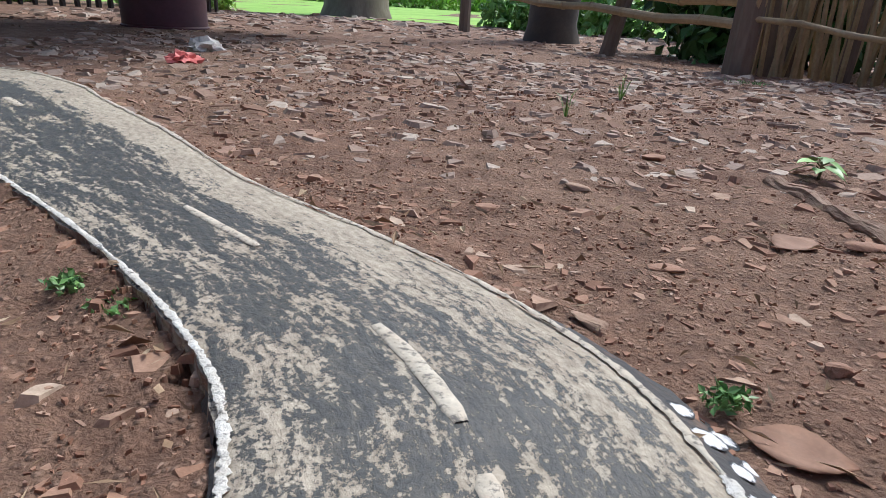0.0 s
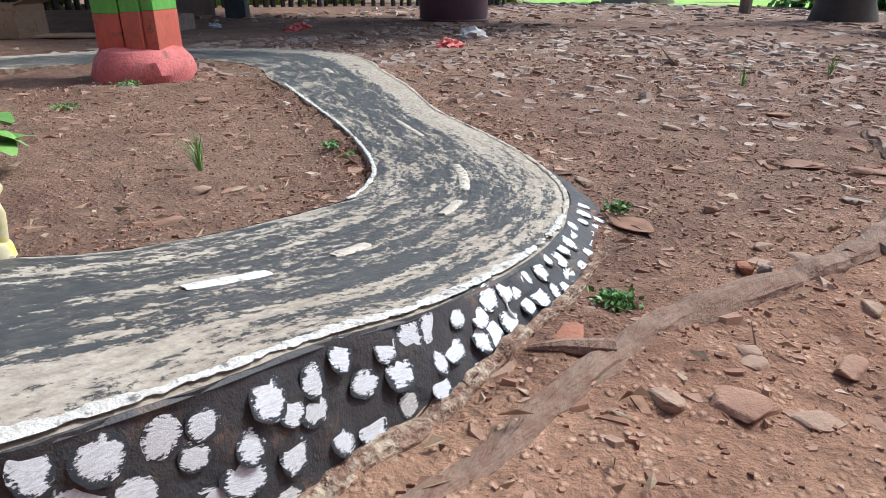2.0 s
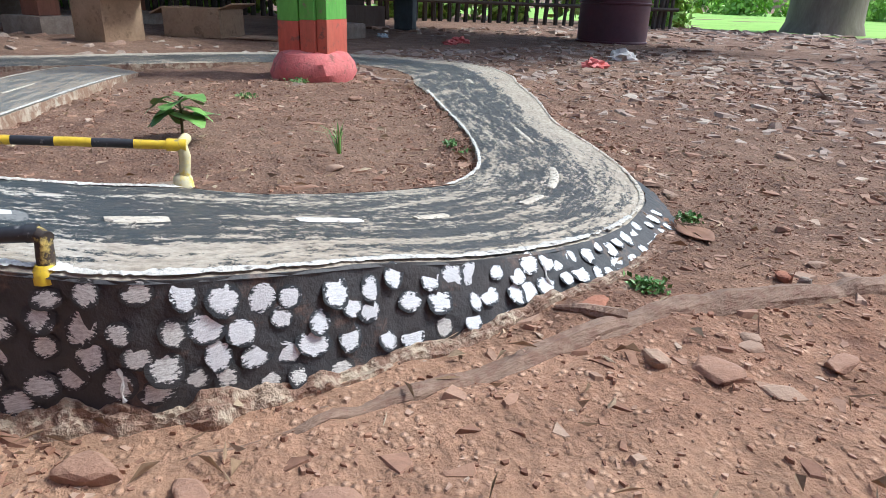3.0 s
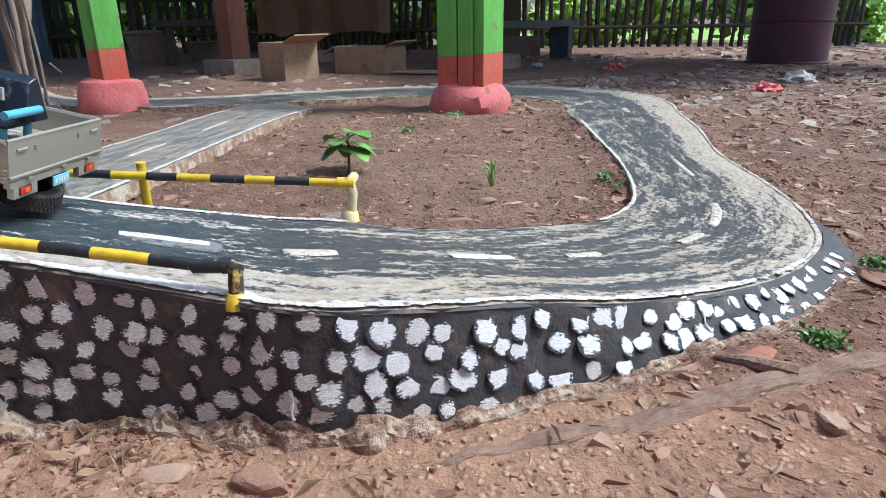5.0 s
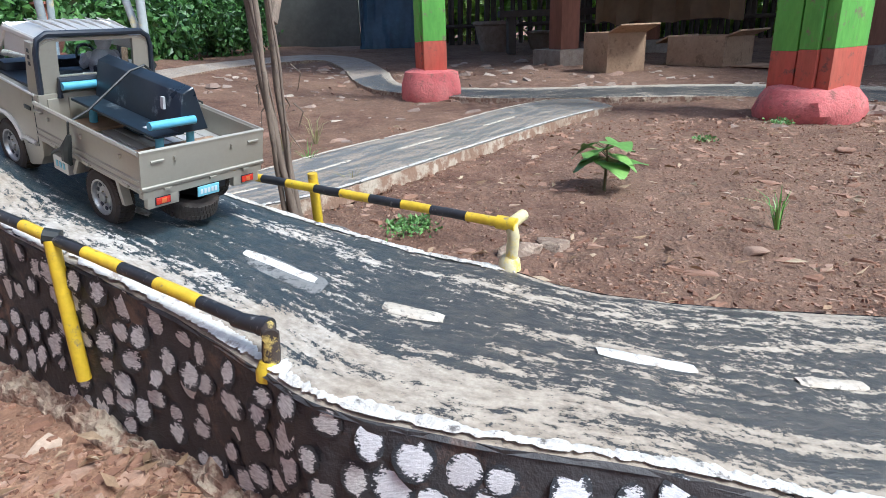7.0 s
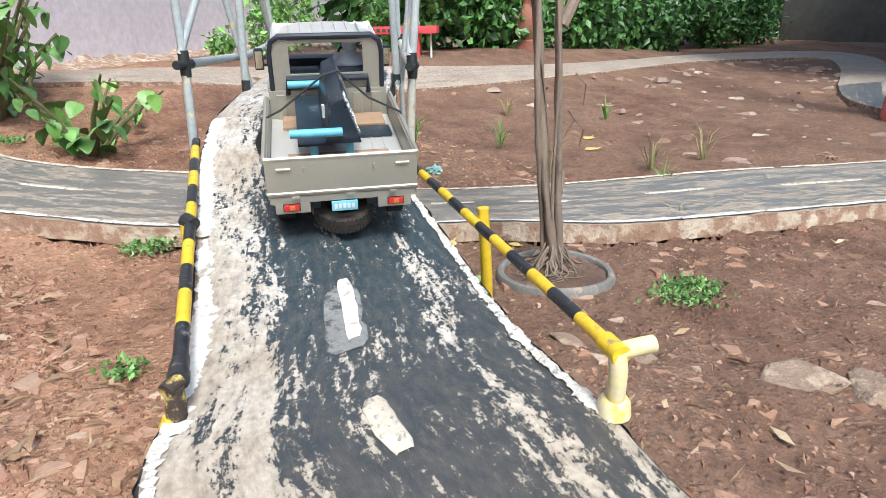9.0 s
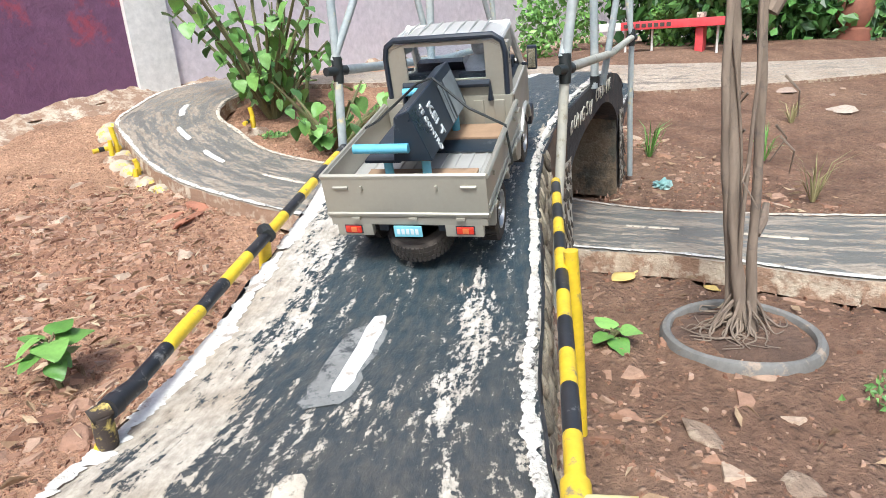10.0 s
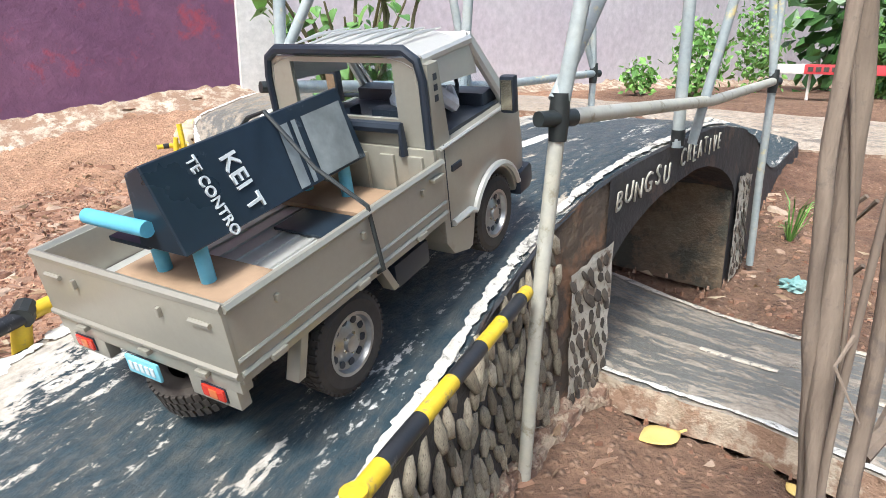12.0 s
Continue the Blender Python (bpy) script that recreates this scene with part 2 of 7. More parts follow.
ROAD_FAR = road_material("old_road_cement", [(0.0, 0.52), (1.0, 0.52)], (0.46, 0.39, 0.32), (0.36, 0.29, 0.23),
                         (0.20, 0.165, 0.14), [(0.0, 0.58), (0.1, 0.52), (0.9, 0.52), (1.0, 0.58)])
WHITE_PAINT = surface("rough_white_paint", (0.80, 0.79, 0.76), (0.68, 0.65, 0.60), 0.75, grain=260, stain=40, bump=0.6, dirt=(0.33, 0.28, 0.24), dirt_amount=0.2)
CREAM_LINE = surface("worn_cream_paint", (0.66, 0.60, 0.50), (0.52, 0.44, 0.35), 0.85, grain=260, stain=60, bump=0.6, dirt=(0.16, 0.145, 0.13), dirt_amount=0.28)
SPOT_PAINT = spot_material("brushed_white_spots", (0.78, 0.78, 0.80), (0.56, 0.56, 0.58), (0.030, 0.034, 0.041), 0.10, 0.75)
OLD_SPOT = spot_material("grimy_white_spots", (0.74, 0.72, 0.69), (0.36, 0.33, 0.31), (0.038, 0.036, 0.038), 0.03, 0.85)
RIM_PAINT = surface("flaking_rim_paint", (0.80, 0.78, 0.74), (0.60, 0.55, 0.48), 0.85, grain=260, stain=45, bump=0.9, dist=0.003, dirt=(0.14, 0.125, 0.115), dirt_amount=0.2)
BLACK_WALL = surface("black_painted_cement", (0.030, 0.034, 0.041), (0.058, 0.052, 0.053), 0.6, grain=75, stain=9, bump=0.7, dist=0.0035, dirt=(0.13, 0.085, 0.065), dirt_amount=0.22)
MORTAR = surface("crumbled_mortar", (0.56, 0.46, 0.34), (0.36, 0.25, 0.18), 0.95, grain=100, stain=26, bump=1.0, dist=0.008, dirt=(0.22, 0.13, 0.09), dirt_amount=0.5)
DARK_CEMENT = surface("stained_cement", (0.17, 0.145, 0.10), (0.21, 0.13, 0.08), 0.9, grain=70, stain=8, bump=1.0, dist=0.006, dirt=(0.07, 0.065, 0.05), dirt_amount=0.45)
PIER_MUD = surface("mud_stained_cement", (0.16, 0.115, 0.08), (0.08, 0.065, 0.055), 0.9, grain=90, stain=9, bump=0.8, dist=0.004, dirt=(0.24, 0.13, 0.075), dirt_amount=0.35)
NET_MORTAR = surface("cream_net_mortar", (0.70, 0.66, 0.57), (0.50, 0.44, 0.35), 0.9, grain=140, stain=30, bump=0.9, dist=0.003, dirt=(0.20, 0.14, 0.10), dirt_amount=0.3)
RIVER_STONE = surface("tan_river_stone", (0.46, 0.40, 0.30), (0.30, 0.25, 0.185), 0.85, grain=160, stain=40, bump=0.7, random_tint=0.45, dirt=(0.09, 0.075, 0.06), dirt_amount=0.25)
DARK_STONE = surface("dark_set_stone", (0.13, 0.10, 0.075), (0.07, 0.06, 0.05), 0.85, grain=160, stain=40, bump=0.5, random_tint=0.35)
YELLOW = surface("yellow_gloss_paint", (0.80, 0.58, 0.03), (0.70, 0.46, 0.03), 0.42, grain=120, stain=50, bump=0.15, dirt=(0.25, 0.2, 0.12), dirt_amount=0.12)
BLACK = surface("black_gloss_paint", (0.016, 0.018, 0.022), (0.035, 0.035, 0.04), 0.42, grain=120, stain=50, bump=0.15, dirt=(0.2, 0.19, 0.18), dirt_amount=0.1)
KERB_YELLOW = surface("yellow_splashed_stone", (0.56, 0.50, 0.40), (0.42, 0.36, 0.28), 0.85, grain=120, stain=30, bump=0.6, dirt=(0.78, 0.56, 0.05), dirt_amount=0.25)
PVC_CREAM = surface("cream_plastic_pipe", (0.74, 0.69, 0.50), (0.72, 0.62, 0.28), 0.5, grain=120, stain=35, bump=0.1, dirt=(0.75, 0.58, 0.08), dirt_amount=0.35)
PVC_GREY = surface("grey_plastic_pipe", (0.33, 0.39, 0.42), (0.46, 0.48, 0.46), 0.4, grain=150, stain=22, bump=0.15, dirt=(0.62, 0.52, 0.25), dirt_amount=0.12)
RUST_PIPE = surface("rusty_pipe_stub", (0.085, 0.055, 0.038), (0.03, 0.027, 0.028), 0.85, grain=200, stain=40, bump=0.6, dirt=(0.55, 0.42, 0.12), dirt_amount=0.3)
TAPE = surface("black_tape", (0.03, 0.035, 0.035), None, 0.45, grain=90, stain=60, bump=0.5)
BARK = surface("grey_brown_bark", (0.30, 0.235, 0.18), (0.18, 0.135, 0.105), 0.92, grain=150, stain=30, bump=0.6, dist=0.003, stretch=(1, 1, 0.25), dirt=(0.15, 0.12, 0.10), dirt_amount=0.2)
ROOT = surface("worn_root_bark", (0.34, 0.23, 0.165), (0.22, 0.14, 0.10), 0.92, grain=130, stain=30, bump=1.0, dist=0.006, dirt=(0.20, 0.115, 0.08), dirt_amount=0.4, stretch=(1, 0.3, 1))
SOIL = surface("dark_damp_soil", (0.16, 0.095, 0.065), (0.09, 0.055, 0.04), 0.95, grain=90, stain=25, bump=1.0, dist=0.006)
RUBBER = surface("grey_rubber_ring", (0.23, 0.225, 0.215), (0.15, 0.14, 0.13), 0.75, grain=140, stain=25, bump=0.3, dirt=(0.33, 0.26, 0.2), dirt_amount=0.2)
STONE_MATS = [surface("red_stone", (0.40, 0.235, 0.16), (0.30, 0.165, 0.11), 0.92, grain=130, stain=25, bump=0.8, dist=0.003),
              surface("tan_stone", (0.45, 0.31, 0.22), (0.33, 0.21, 0.15), 0.92, grain=130, stain=25, bump=0.8, dist=0.003),
              surface("grey_stone", (0.36, 0.30, 0.25), (0.24, 0.18, 0.14), 0.92, grain=130, stain=25, bump=0.8, dist=0.003),
              surface("brick_stone", (0.45, 0.19, 0.11), (0.34, 0.15, 0.10), 0.92, grain=130, stain=25, bump=0.8, dist=0.003)]
SLAB_STONE = surface("weathered_slab", (0.33, 0.24, 0.175), (0.24, 0.165, 0.12), 0.95, grain=110, stain=18, bump=1.0, dist=0.006, dirt=(0.40, 0.31, 0.23), dirt_amount=0.3)
SHARDS = island_material("shard_litter", [(0, (0.19, 0.095, 0.06)), (0.3, (0.32, 0.175, 0.115)), (0.55, (0.42, 0.27, 0.19)),
                                          (0.8, (0.36, 0.20, 0.13)), (1, (0.54, 0.42, 0.32))])
FAR_SHARDS = island_material("slab_litter", [(0, (0.20, 0.11, 0.075)), (0.25, (0.34, 0.21, 0.15)), (0.5, (0.40, 0.31, 0.25)), (0.75, (0.30, 0.22, 0.18)), (1, (0.56, 0.47, 0.39))])
GRIT = island_material("loose_grit", [(0, (0.17, 0.08, 0.05)), (0.5, (0.36, 0.19, 0.12)), (1, (0.50, 0.34, 0.25))])
LITTER = island_material("dry_litter", [(0, (0.20, 0.12, 0.07)), (0.5, (0.37, 0.25, 0.15)), (1, (0.52, 0.42, 0.29))], 0.85)
LEAF = leaf_material("green_leaf", (0.075, 0.17, 0.045), (0.18, 0.34, 0.10))
LEAF_BRIGHT = leaf_material("bright_leaf", (0.09, 0.22, 0.04), (0.20, 0.38, 0.09))
SHRUB = leaf_material("shrub_leaf", (0.015, 0.055, 0.013), (0.095, 0.22, 0.052))
HEDGE = leaf_material("hedge_leaf", (0.018, 0.055, 0.016), (0.07, 0.17, 0.04))
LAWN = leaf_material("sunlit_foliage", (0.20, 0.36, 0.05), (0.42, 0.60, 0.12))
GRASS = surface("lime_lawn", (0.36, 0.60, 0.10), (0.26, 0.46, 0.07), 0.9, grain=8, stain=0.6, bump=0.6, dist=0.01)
YELLOW_LEAF = surface("yellow_fallen_leaf", (0.80, 0.63, 0.22), (0.70, 0.48, 0.15), 0.6, grain=120, stain=50, bump=0.3)
BROWN_LEAF = surface("brown_fallen_leaf", (0.30, 0.15, 0.085), (0.20, 0.10, 0.06), 0.7, grain=120, stain=50, bump=0.3)
STEM = surface("green_stem", (0.16, 0.17, 0.07), (0.13, 0.10, 0.05), 0.7)
PINK = surface("pink_chalky_paint", (0.62, 0.13, 0.13), (0.72, 0.24, 0.22), 0.85, grain=110, stain=16, bump=0.7, dist=0.004, dirt=(0.30, 0.12, 0.10), dirt_amount=0.2)
RED_POST = surface("red_worn_paint", (0.60, 0.10, 0.065), (0.50, 0.14, 0.09), 0.8, grain=90, stain=14, bump=0.5, stretch=(1, 1, 0.25), dirt=(0.18, 0.09, 0.07), dirt_amount=0.18)
GREEN_POST = surface("lime_worn_paint", (0.20, 0.56, 0.09), (0.14, 0.42, 0.08), 0.8, grain=90, stain=14, bump=0.5, stretch=(1, 1, 0.25), dirt=(0.22, 0.2, 0.12), dirt_amount=0.15)
BROWN_POST = surface("red_brown_timber", (0.30, 0.12, 0.075), (0.20, 0.085, 0.055), 0.85, grain=80, stain=12, bump=0.5, stretch=(1, 1, 0.2))
CARTON = surface("brown_cardboard", (0.43, 0.29, 0.185), (0.33, 0.215, 0.135), 0.9, grain=60, stain=8, bump=0.3, dirt=(0.2, 0.13, 0.08), dirt_amount=0.2)
BAMBOO = surface("dry_bamboo", (0.50, 0.40, 0.24), (0.36, 0.27, 0.15), 0.65, grain=50, stain=6, bump=0.3)
GREY_WOOD = surface("weathered_wood", (0.25, 0.20, 0.155), (0.16, 0.12, 0.095), 0.9, grain=60, stain=8, bump=0.6, stretch=(1, 1, 0.2))
DRUM = surface("maroon_drum_paint", (0.16, 0.055, 0.07), (0.10, 0.05, 0.07), 0.6, grain=40, stain=5, bump=0.3)
TARP = surface("blue_tarpaulin", (0.07, 0.13, 0.20), (0.05, 0.085, 0.13), 0.5, grain=30, stain=5, bump=0.3)
DARK_WOOD = surface("dark_timber", (0.06, 0.05, 0.045), (0.10, 0.08, 0.065), 0.9, grain=40, stain=6, bump=0.4)
PURPLE = surface("purple_plaster", (0.14, 0.056, 0.12), (0.20, 0.092, 0.16), 0.85, grain=45, stain=4.5, bump=0.8, dist=0.004, dirt=(0.27, 0.055, 0.085), dirt_amount=0.2)
LAVENDER = surface("pale_lavender_plaster", (0.62, 0.54, 0.59), (0.70, 0.645, 0.665), 0.85, grain=45, stain=3, bump=0.5, dist=0.003)
WHITEWASH = surface("whitewashed_plaster", (0.80, 0.77, 0.74), (0.72, 0.68, 0.64), 0.85, grain=60, stain=5, bump=0.4)
TERRACOTTA = surface("terracotta", (0.30, 0.11, 0.07), (0.22, 0.09, 0.06), 0.8, grain=60, stain=10, bump=0.3)
RED_GLOSS = surface("red_model_paint", (0.72, 0.06, 0.075), (0.62, 0.08, 0.09), 0.5, grain=80, stain=20, bump=0.1)
PINK_PLASTIC = surface("pink_plastic_bag", (0.75, 0.20, 0.18), (0.66, 0.14, 0.13), 0.5, grain=40, stain=15, bump=0.3)
SHADE_ROOFING = surface("dark_roof_boards", (0.07, 0.055, 0.045), (0.10, 0.08, 0.06), 0.95, grain=40, stain=5, bump=0.3)
# truck
BODY = surface("champagne_model_paint", (0.40, 0.38, 0.325), (0.37, 0.35, 0.295), 0.36, metal=0.45, grain=300, stain=8, bump=0.03, dirt=(0.30, 0.26, 0.21), dirt_amount=0.03, fleck=0.12)
SILVER = surface("silver_model_paint", (0.62, 0.61, 0.58), (0.56, 0.55, 0.52), 0.36, metal=0.45, grain=300, stain=12, bump=0.03, fleck=0.12)
TRUCK_BLACK = surface("black_moulded_plastic", (0.014, 0.02, 0.032), (0.022, 0.03, 0.045), 0.4, grain=200, stain=30, bump=0.05, fleck=0.2)
TYRE = surface("dusty_tyre_rubber", (0.032, 0.031, 0.031), (0.07, 0.055, 0.045), 0.9, grain=200, stain=30, bump=0.4)
RIM = surface("matte_chrome_rim", (0.52, 0.52, 0.52), (0.40, 0.40, 0.40), 0.33, metal=0.85, grain=200, stain=40, bump=0.05)
HEADLIGHT = lamp_material("amber_headlight", (1.0, 0.62, 0.10), 2.2)
CHROME = surface("headlight_reflector", (0.75, 0.70, 0.55), None, 0.2, metal=0.9, grain=100, stain=40, bump=0)
RED_LENS = surface("red_tail_lens", (0.62, 0.045, 0.02), (0.55, 0.03, 0.02), 0.25, grain=100, stain=40, bump=0.1)
ORANGE_LENS = surface("orange_indicator_lens", (0.75, 0.20, 0.06), None, 0.3, grain=100, stain=40, bump=0.1)
PLATE_BLUE = surface("pale_blue_plate", (0.22, 0.58, 0.72), (0.26, 0.62, 0.74), 0.4, grain=100, stain=40, bump=0)
PLATE_INK = surface("white_plate_ink", (0.85, 0.88, 0.9), None, 0.5, grain=100, stain=40, bump=0)
GLASS = glass_material("clear_window", (0.86, 0.91, 0.95))
BENCH_CARD = surface("dark_blue_card", (0.012, 0.022, 0.036), (0.022, 0.034, 0.05), 0.32, grain=80, stain=12, bump=0.08, dirt=(0.16, 0.19, 0.21), dirt_amount=0.06)
BENCH_PRINT = surface("grey_printed_card", (0.16, 0.18, 0.19), (0.30, 0.33, 0.34), 0.35, grain=80, stain=20, bump=0.05)
BLUE_TUBE = surface("sky_blue_straw", (0.16, 0.50, 0.68), (0.13, 0.44, 0.62), 0.45, grain=80, stain=30, bump=0.05)
CLOTH_WHITE = surface("white_doll_cloth", (0.70, 0.70, 0.74), (0.55, 0.56, 0.62), 0.9, grain=120, stain=40, bump=0.3)
LETTER = surface("white_lettering", (0.70, 0.67, 0.58), (0.50, 0.46, 0.38), 0.8, grain=200, stain=60, bump=0.3)
PALE_PRINT = surface("pale_print", (0.72, 0.76, 0.78), None, 0.5, grain=200, stain=60, bump=0)
CEMENT_GREY = surface("grey_cement", (0.27, 0.27, 0.265), (0.20, 0.20, 0.195), 0.9, grain=200, stain=40, bump=0.6, dirt=(0.05, 0.055, 0.06), dirt_amount=0.35)
SPLASH = surface("cream_splashed_cement", (0.62, 0.54, 0.43), (0.42, 0.31, 0.22), 0.9, grain=60, stain=14, bump=1.0, dist=0.006, dirt=(0.27, 0.17, 0.115), dirt_amount=0.55)
PVC_OFF = surface("weathered_white_pipe", (0.58, 0.57, 0.52), (0.50, 0.47, 0.38), 0.5, grain=120, stain=30, bump=0.15, dirt=(0.30, 0.27, 0.2), dirt_amount=0.2)


# ---- helpers: everything below is laid out in decimetres ----
DM = Matrix.Scale(0.1, 4)


def shade(me, angle=0.6):
    me.polygons.foreach_set("use_smooth", [True] * len(me.polygons))
    me.set_sharp_from_angle(angle=angle)


def mesh_from(name, verts, faces, material, smooth=True, angle=0.7):
    me = bpy.data.meshes.new(name)
    me.from_pydata([tuple(map(float, v)) for v in verts], [], [tuple(map(int, q)) for q in faces])
    me.transform(DM)
    me.materials.append(material)
    if smooth:
        shade(me, angle)
    return me


def part(name, bm, material, parent=None, label="", smooth=True, angle=0.6):
    """Links a bmesh, drawn in decimetres, as one mesh object under a thing or a part."""
    bmesh.ops.recalc_face_normals(bm, faces=bm.faces)
    me = bpy.data.meshes.new(name)
    bm.to_mesh(me)
    bm.free()
    me.transform(DM)
    me.materials.append(material)
    if smooth:
        shade(me, angle)
    ob = new(name, me)
    ob.parent = parent
    return tagged(ob, label)


def thing(name, label, category, at=(0, 0, 0), turn=0.0, group="", kind=""):
    ob = new(name)
    ob.empty_display_size = 0.02
    ob.matrix_basis = pose(at[0] / 10, at[1] / 10, at[2] / 10, 0, 0, turn)
    return tagged(ob, label, category, group, kind)


def box(bm, lo, hi, bevel=0.0, m=None):
    c = [(a + b) / 2 for a, b in zip(lo, hi)]
    s = [b - a for a, b in zip(lo, hi)]
    mat = (m or Matrix()) @ Matrix.LocRotScale(c, None, s)
    vs = bmesh.ops.create_cube(bm, size=1, matrix=mat)["verts"]
    if bevel:
        es = list({e for v in vs for e in v.link_edges})
        bmesh.ops.bevel(bm, geom=es, offset=bevel, segments=2, affect="EDGES", profile=0.7)
    return bm


def boxed(lo, hi, bevel=0.0, m=None):
    return box(bmesh.new(), lo, hi, bevel, m)


def tube(bm, pts, radii, seg=10, cap=True):
    """A tapered tube through points."""
    pts = [Vector(p) for p in pts]
    if isinstance(radii, (int, float)):
        radii = [radii] * len(pts)
    rings, side = [], None
    for i, p in enumerate(pts):
        d = (pts[min(i + 1, len(pts) - 1)] - pts[max(i - 1, 0)]).normalized()
        side = (side or Vector((0.31, 0.77, 0.55))) - d * (side or Vector((0.31, 0.77, 0.55))).dot(d)
        side.normalize()
        up = d.cross(side)
        rings.append([bm.verts.new(p + radii[i] * (math.cos(a) * side + math.sin(a) * up)) for a in (2 * math.pi * k / seg for k in range(seg))])
    for r, s in zip(rings, rings[1:]):
        for k in range(seg):
            bm.faces.new((r[k], r[(k + 1) % seg], s[(k + 1) % seg], s[k]))
    if cap:
        bm.faces.new(rings[0][::-1])
        bm.faces.new(rings[-1])
    return bm


def tubed(pts, radii, seg=10):
    return tube(bmesh.new(), pts, radii, seg)


def lathe(bm, prof, seg=20, m=None):
    """A turned shape from (radius, height) pairs."""
    m = m or Matrix()
    rings = [[bm.verts.new(m @ Vector((r * math.cos(2 * math.pi * k / seg), r * math.sin(2 * math.pi * k / seg), z))) for k in range(seg)] for r, z in prof]
    for r, s in zip(rings, rings[1:]):
        for k in range(seg):
            bm.faces.new((r[k], r[(k + 1) % seg], s[(k + 1) % seg], s[k]))
    if prof[0][0] > 1e-6:
        bm.faces.new(rings[0][::-1])
    if prof[-1][0] > 1e-6:
        bm.faces.new(rings[-1])
    return bm


def curve(pts, t):
    """A smooth curve through points, at the station t."""
    i = min(max(int(math.floor(t)), 0), len(pts) - 2)
    f = t - i
    p = [np.array(pts[min(max(i + k, 0), len(pts) - 1)], float) for k in (-1, 0, 1, 2)]
    return 0.5 * (2 * p[1] + (p[2] - p[0]) * f + (2 * p[0] - 5 * p[1] + 4 * p[2] - p[3]) * f * f + (3 * p[1] - p[0] - 3 * p[2] + p[3]) * f ** 3)


def rough(x, y, z=0.0, s=1.0):
    return noise.noise(Vector((x * s, y * s, z * s)))


GY, GZ = [-40, -17.5, -16, -14.5, -13, -10.6, -8.5, 60], [1.9, 1.85, 1.5, 1.0, 0.55, 0.3, 0, 0]


def ground_z(x, y):
    """Height of the yard: flat, with a bank that climbs towards the purple wall."""
    return np.interp(x, [-45, -20], [0.35, 1]) * np.interp(y, GY, GZ) + np.interp(y, [10, 40, 60], [0, -0.4, -0.4])


def relief(x, y):
    return 0.085 * rough(x, y, 3, 0.8) + 0.05 * rough(x, y, 9, 2.3) + 0.045 * rough(x, y, 5, 5.0)


BERM = {}


def berm(x, y):
    """Soil swept up against the rims of the flat road."""
    return BERM.get((round(x / 0.1), round(y / 0.1)), 0.0)


def on_ground(x, y):
    return float(ground_z(x, y)) + relief(x, y) + berm(x, y)


# inner edge, outer edge of the main road, from under the hut round the post, through the bend, up the ramp and over the bridge
MAIN = [((-29, -7.0, 0.15), (-33, -5.5, 0.15)), ((-23.5, -5.2, 0.16), (-25.5, -4.2, 0.16)), ((-19.6, -1.5, 0.17), (-22.8, -1, 0.17)),
        ((-18.3, 2.5, 0.18), (-21.9, 2.5, 0.18)), ((-17.6, 6, 0.18), (-21.5, 6.5, 0.18)), ((-16.2, 9.5, 0.18), (-19.8, 11, 0.18)),
        ((-13.8, 10.6, 0.18), (-16.5, 13.8, 0.18)), ((-11.6, 10, 0.19), (-13, 14.6, 0.19)), ((-9.8, 8.7, 0.19), (-10, 13.2, 0.19)),
        ((-8.4, 7.9, 0.2), (-8.2, 11.6, 0.2)), ((-6.4, 6.6, 0.2), (-5.7, 9.5, 0.2)), ((-4.1, 5.1, 0.2), (-3.4, 7.3, 0.2)),
        ((-2.6, 3.95, 0.21), (-1.5, 5.95, 0.2)), ((-1.7, 3.1, 0.22), (-0.1, 4.85, 0.2)), ((-1.3, 2.5, 0.23), (0.85, 3.8, 0.2)),
        ((-1.05, 1.9, 0.26), (1.3, 2.8, 0.22)), ((-0.98, 1.4, 0.31), (1.52, 1.8, 0.29)), ((-0.85, 0.4, 0.46), (1.62, 0.6, 0.44)),
        ((-0.7, -0.5, 0.63), (1.62, -0.4, 0.6)), ((-0.72, -1.2, 0.76), (1.52, -1.2, 0.75)), ((-0.98, -1.85, 0.87), (1.42, -2.2, 0.9)),
        ((-1.2, -2.5, 0.95), (1.22, -2.95, 0.99)), ((-1.45, -3.05, 1.03), (0.88, -3.4, 1.04)), ((-1.85, -3.75, 1.12), (0.4, -4.05, 1.15)),
        ((-2.35, -4.7, 1.29), (-0.05, -4.85, 1.32)), ((-2.8, -5.6, 1.48), (-0.5, -5.65, 1.48)), ((-3.25, -6.25, 1.72), (-0.95, -6.4, 1.72)),
        ((-3.85, -6.85, 1.98), (-1.55, -7.2, 1.98)), ((-4.6, -7.55, 2.15), (-2.6, -8.4, 2.13)), ((-5.4, -8.4, 2.22), (-3.6, -9.5, 2.2)),
        ((-6.2, -9.3, 2.12), (-4.5, -10.6, 2.1)), ((-7, -10.3, 1.85), (-5.4, -11.7, 1.85)), ((-8, -11.8, 1.4), (-6.4, -13, 1.45)),
        ((-9.2, -13.4, 1.0), (-7.6, -14.6, 1.3)), ((-10.4, -14.7, 1.3), (-8.9, -15.9, 1.7))]
MAIN_A, MAIN_B = [a for a, b in MAIN], [b for a, b in MAIN]
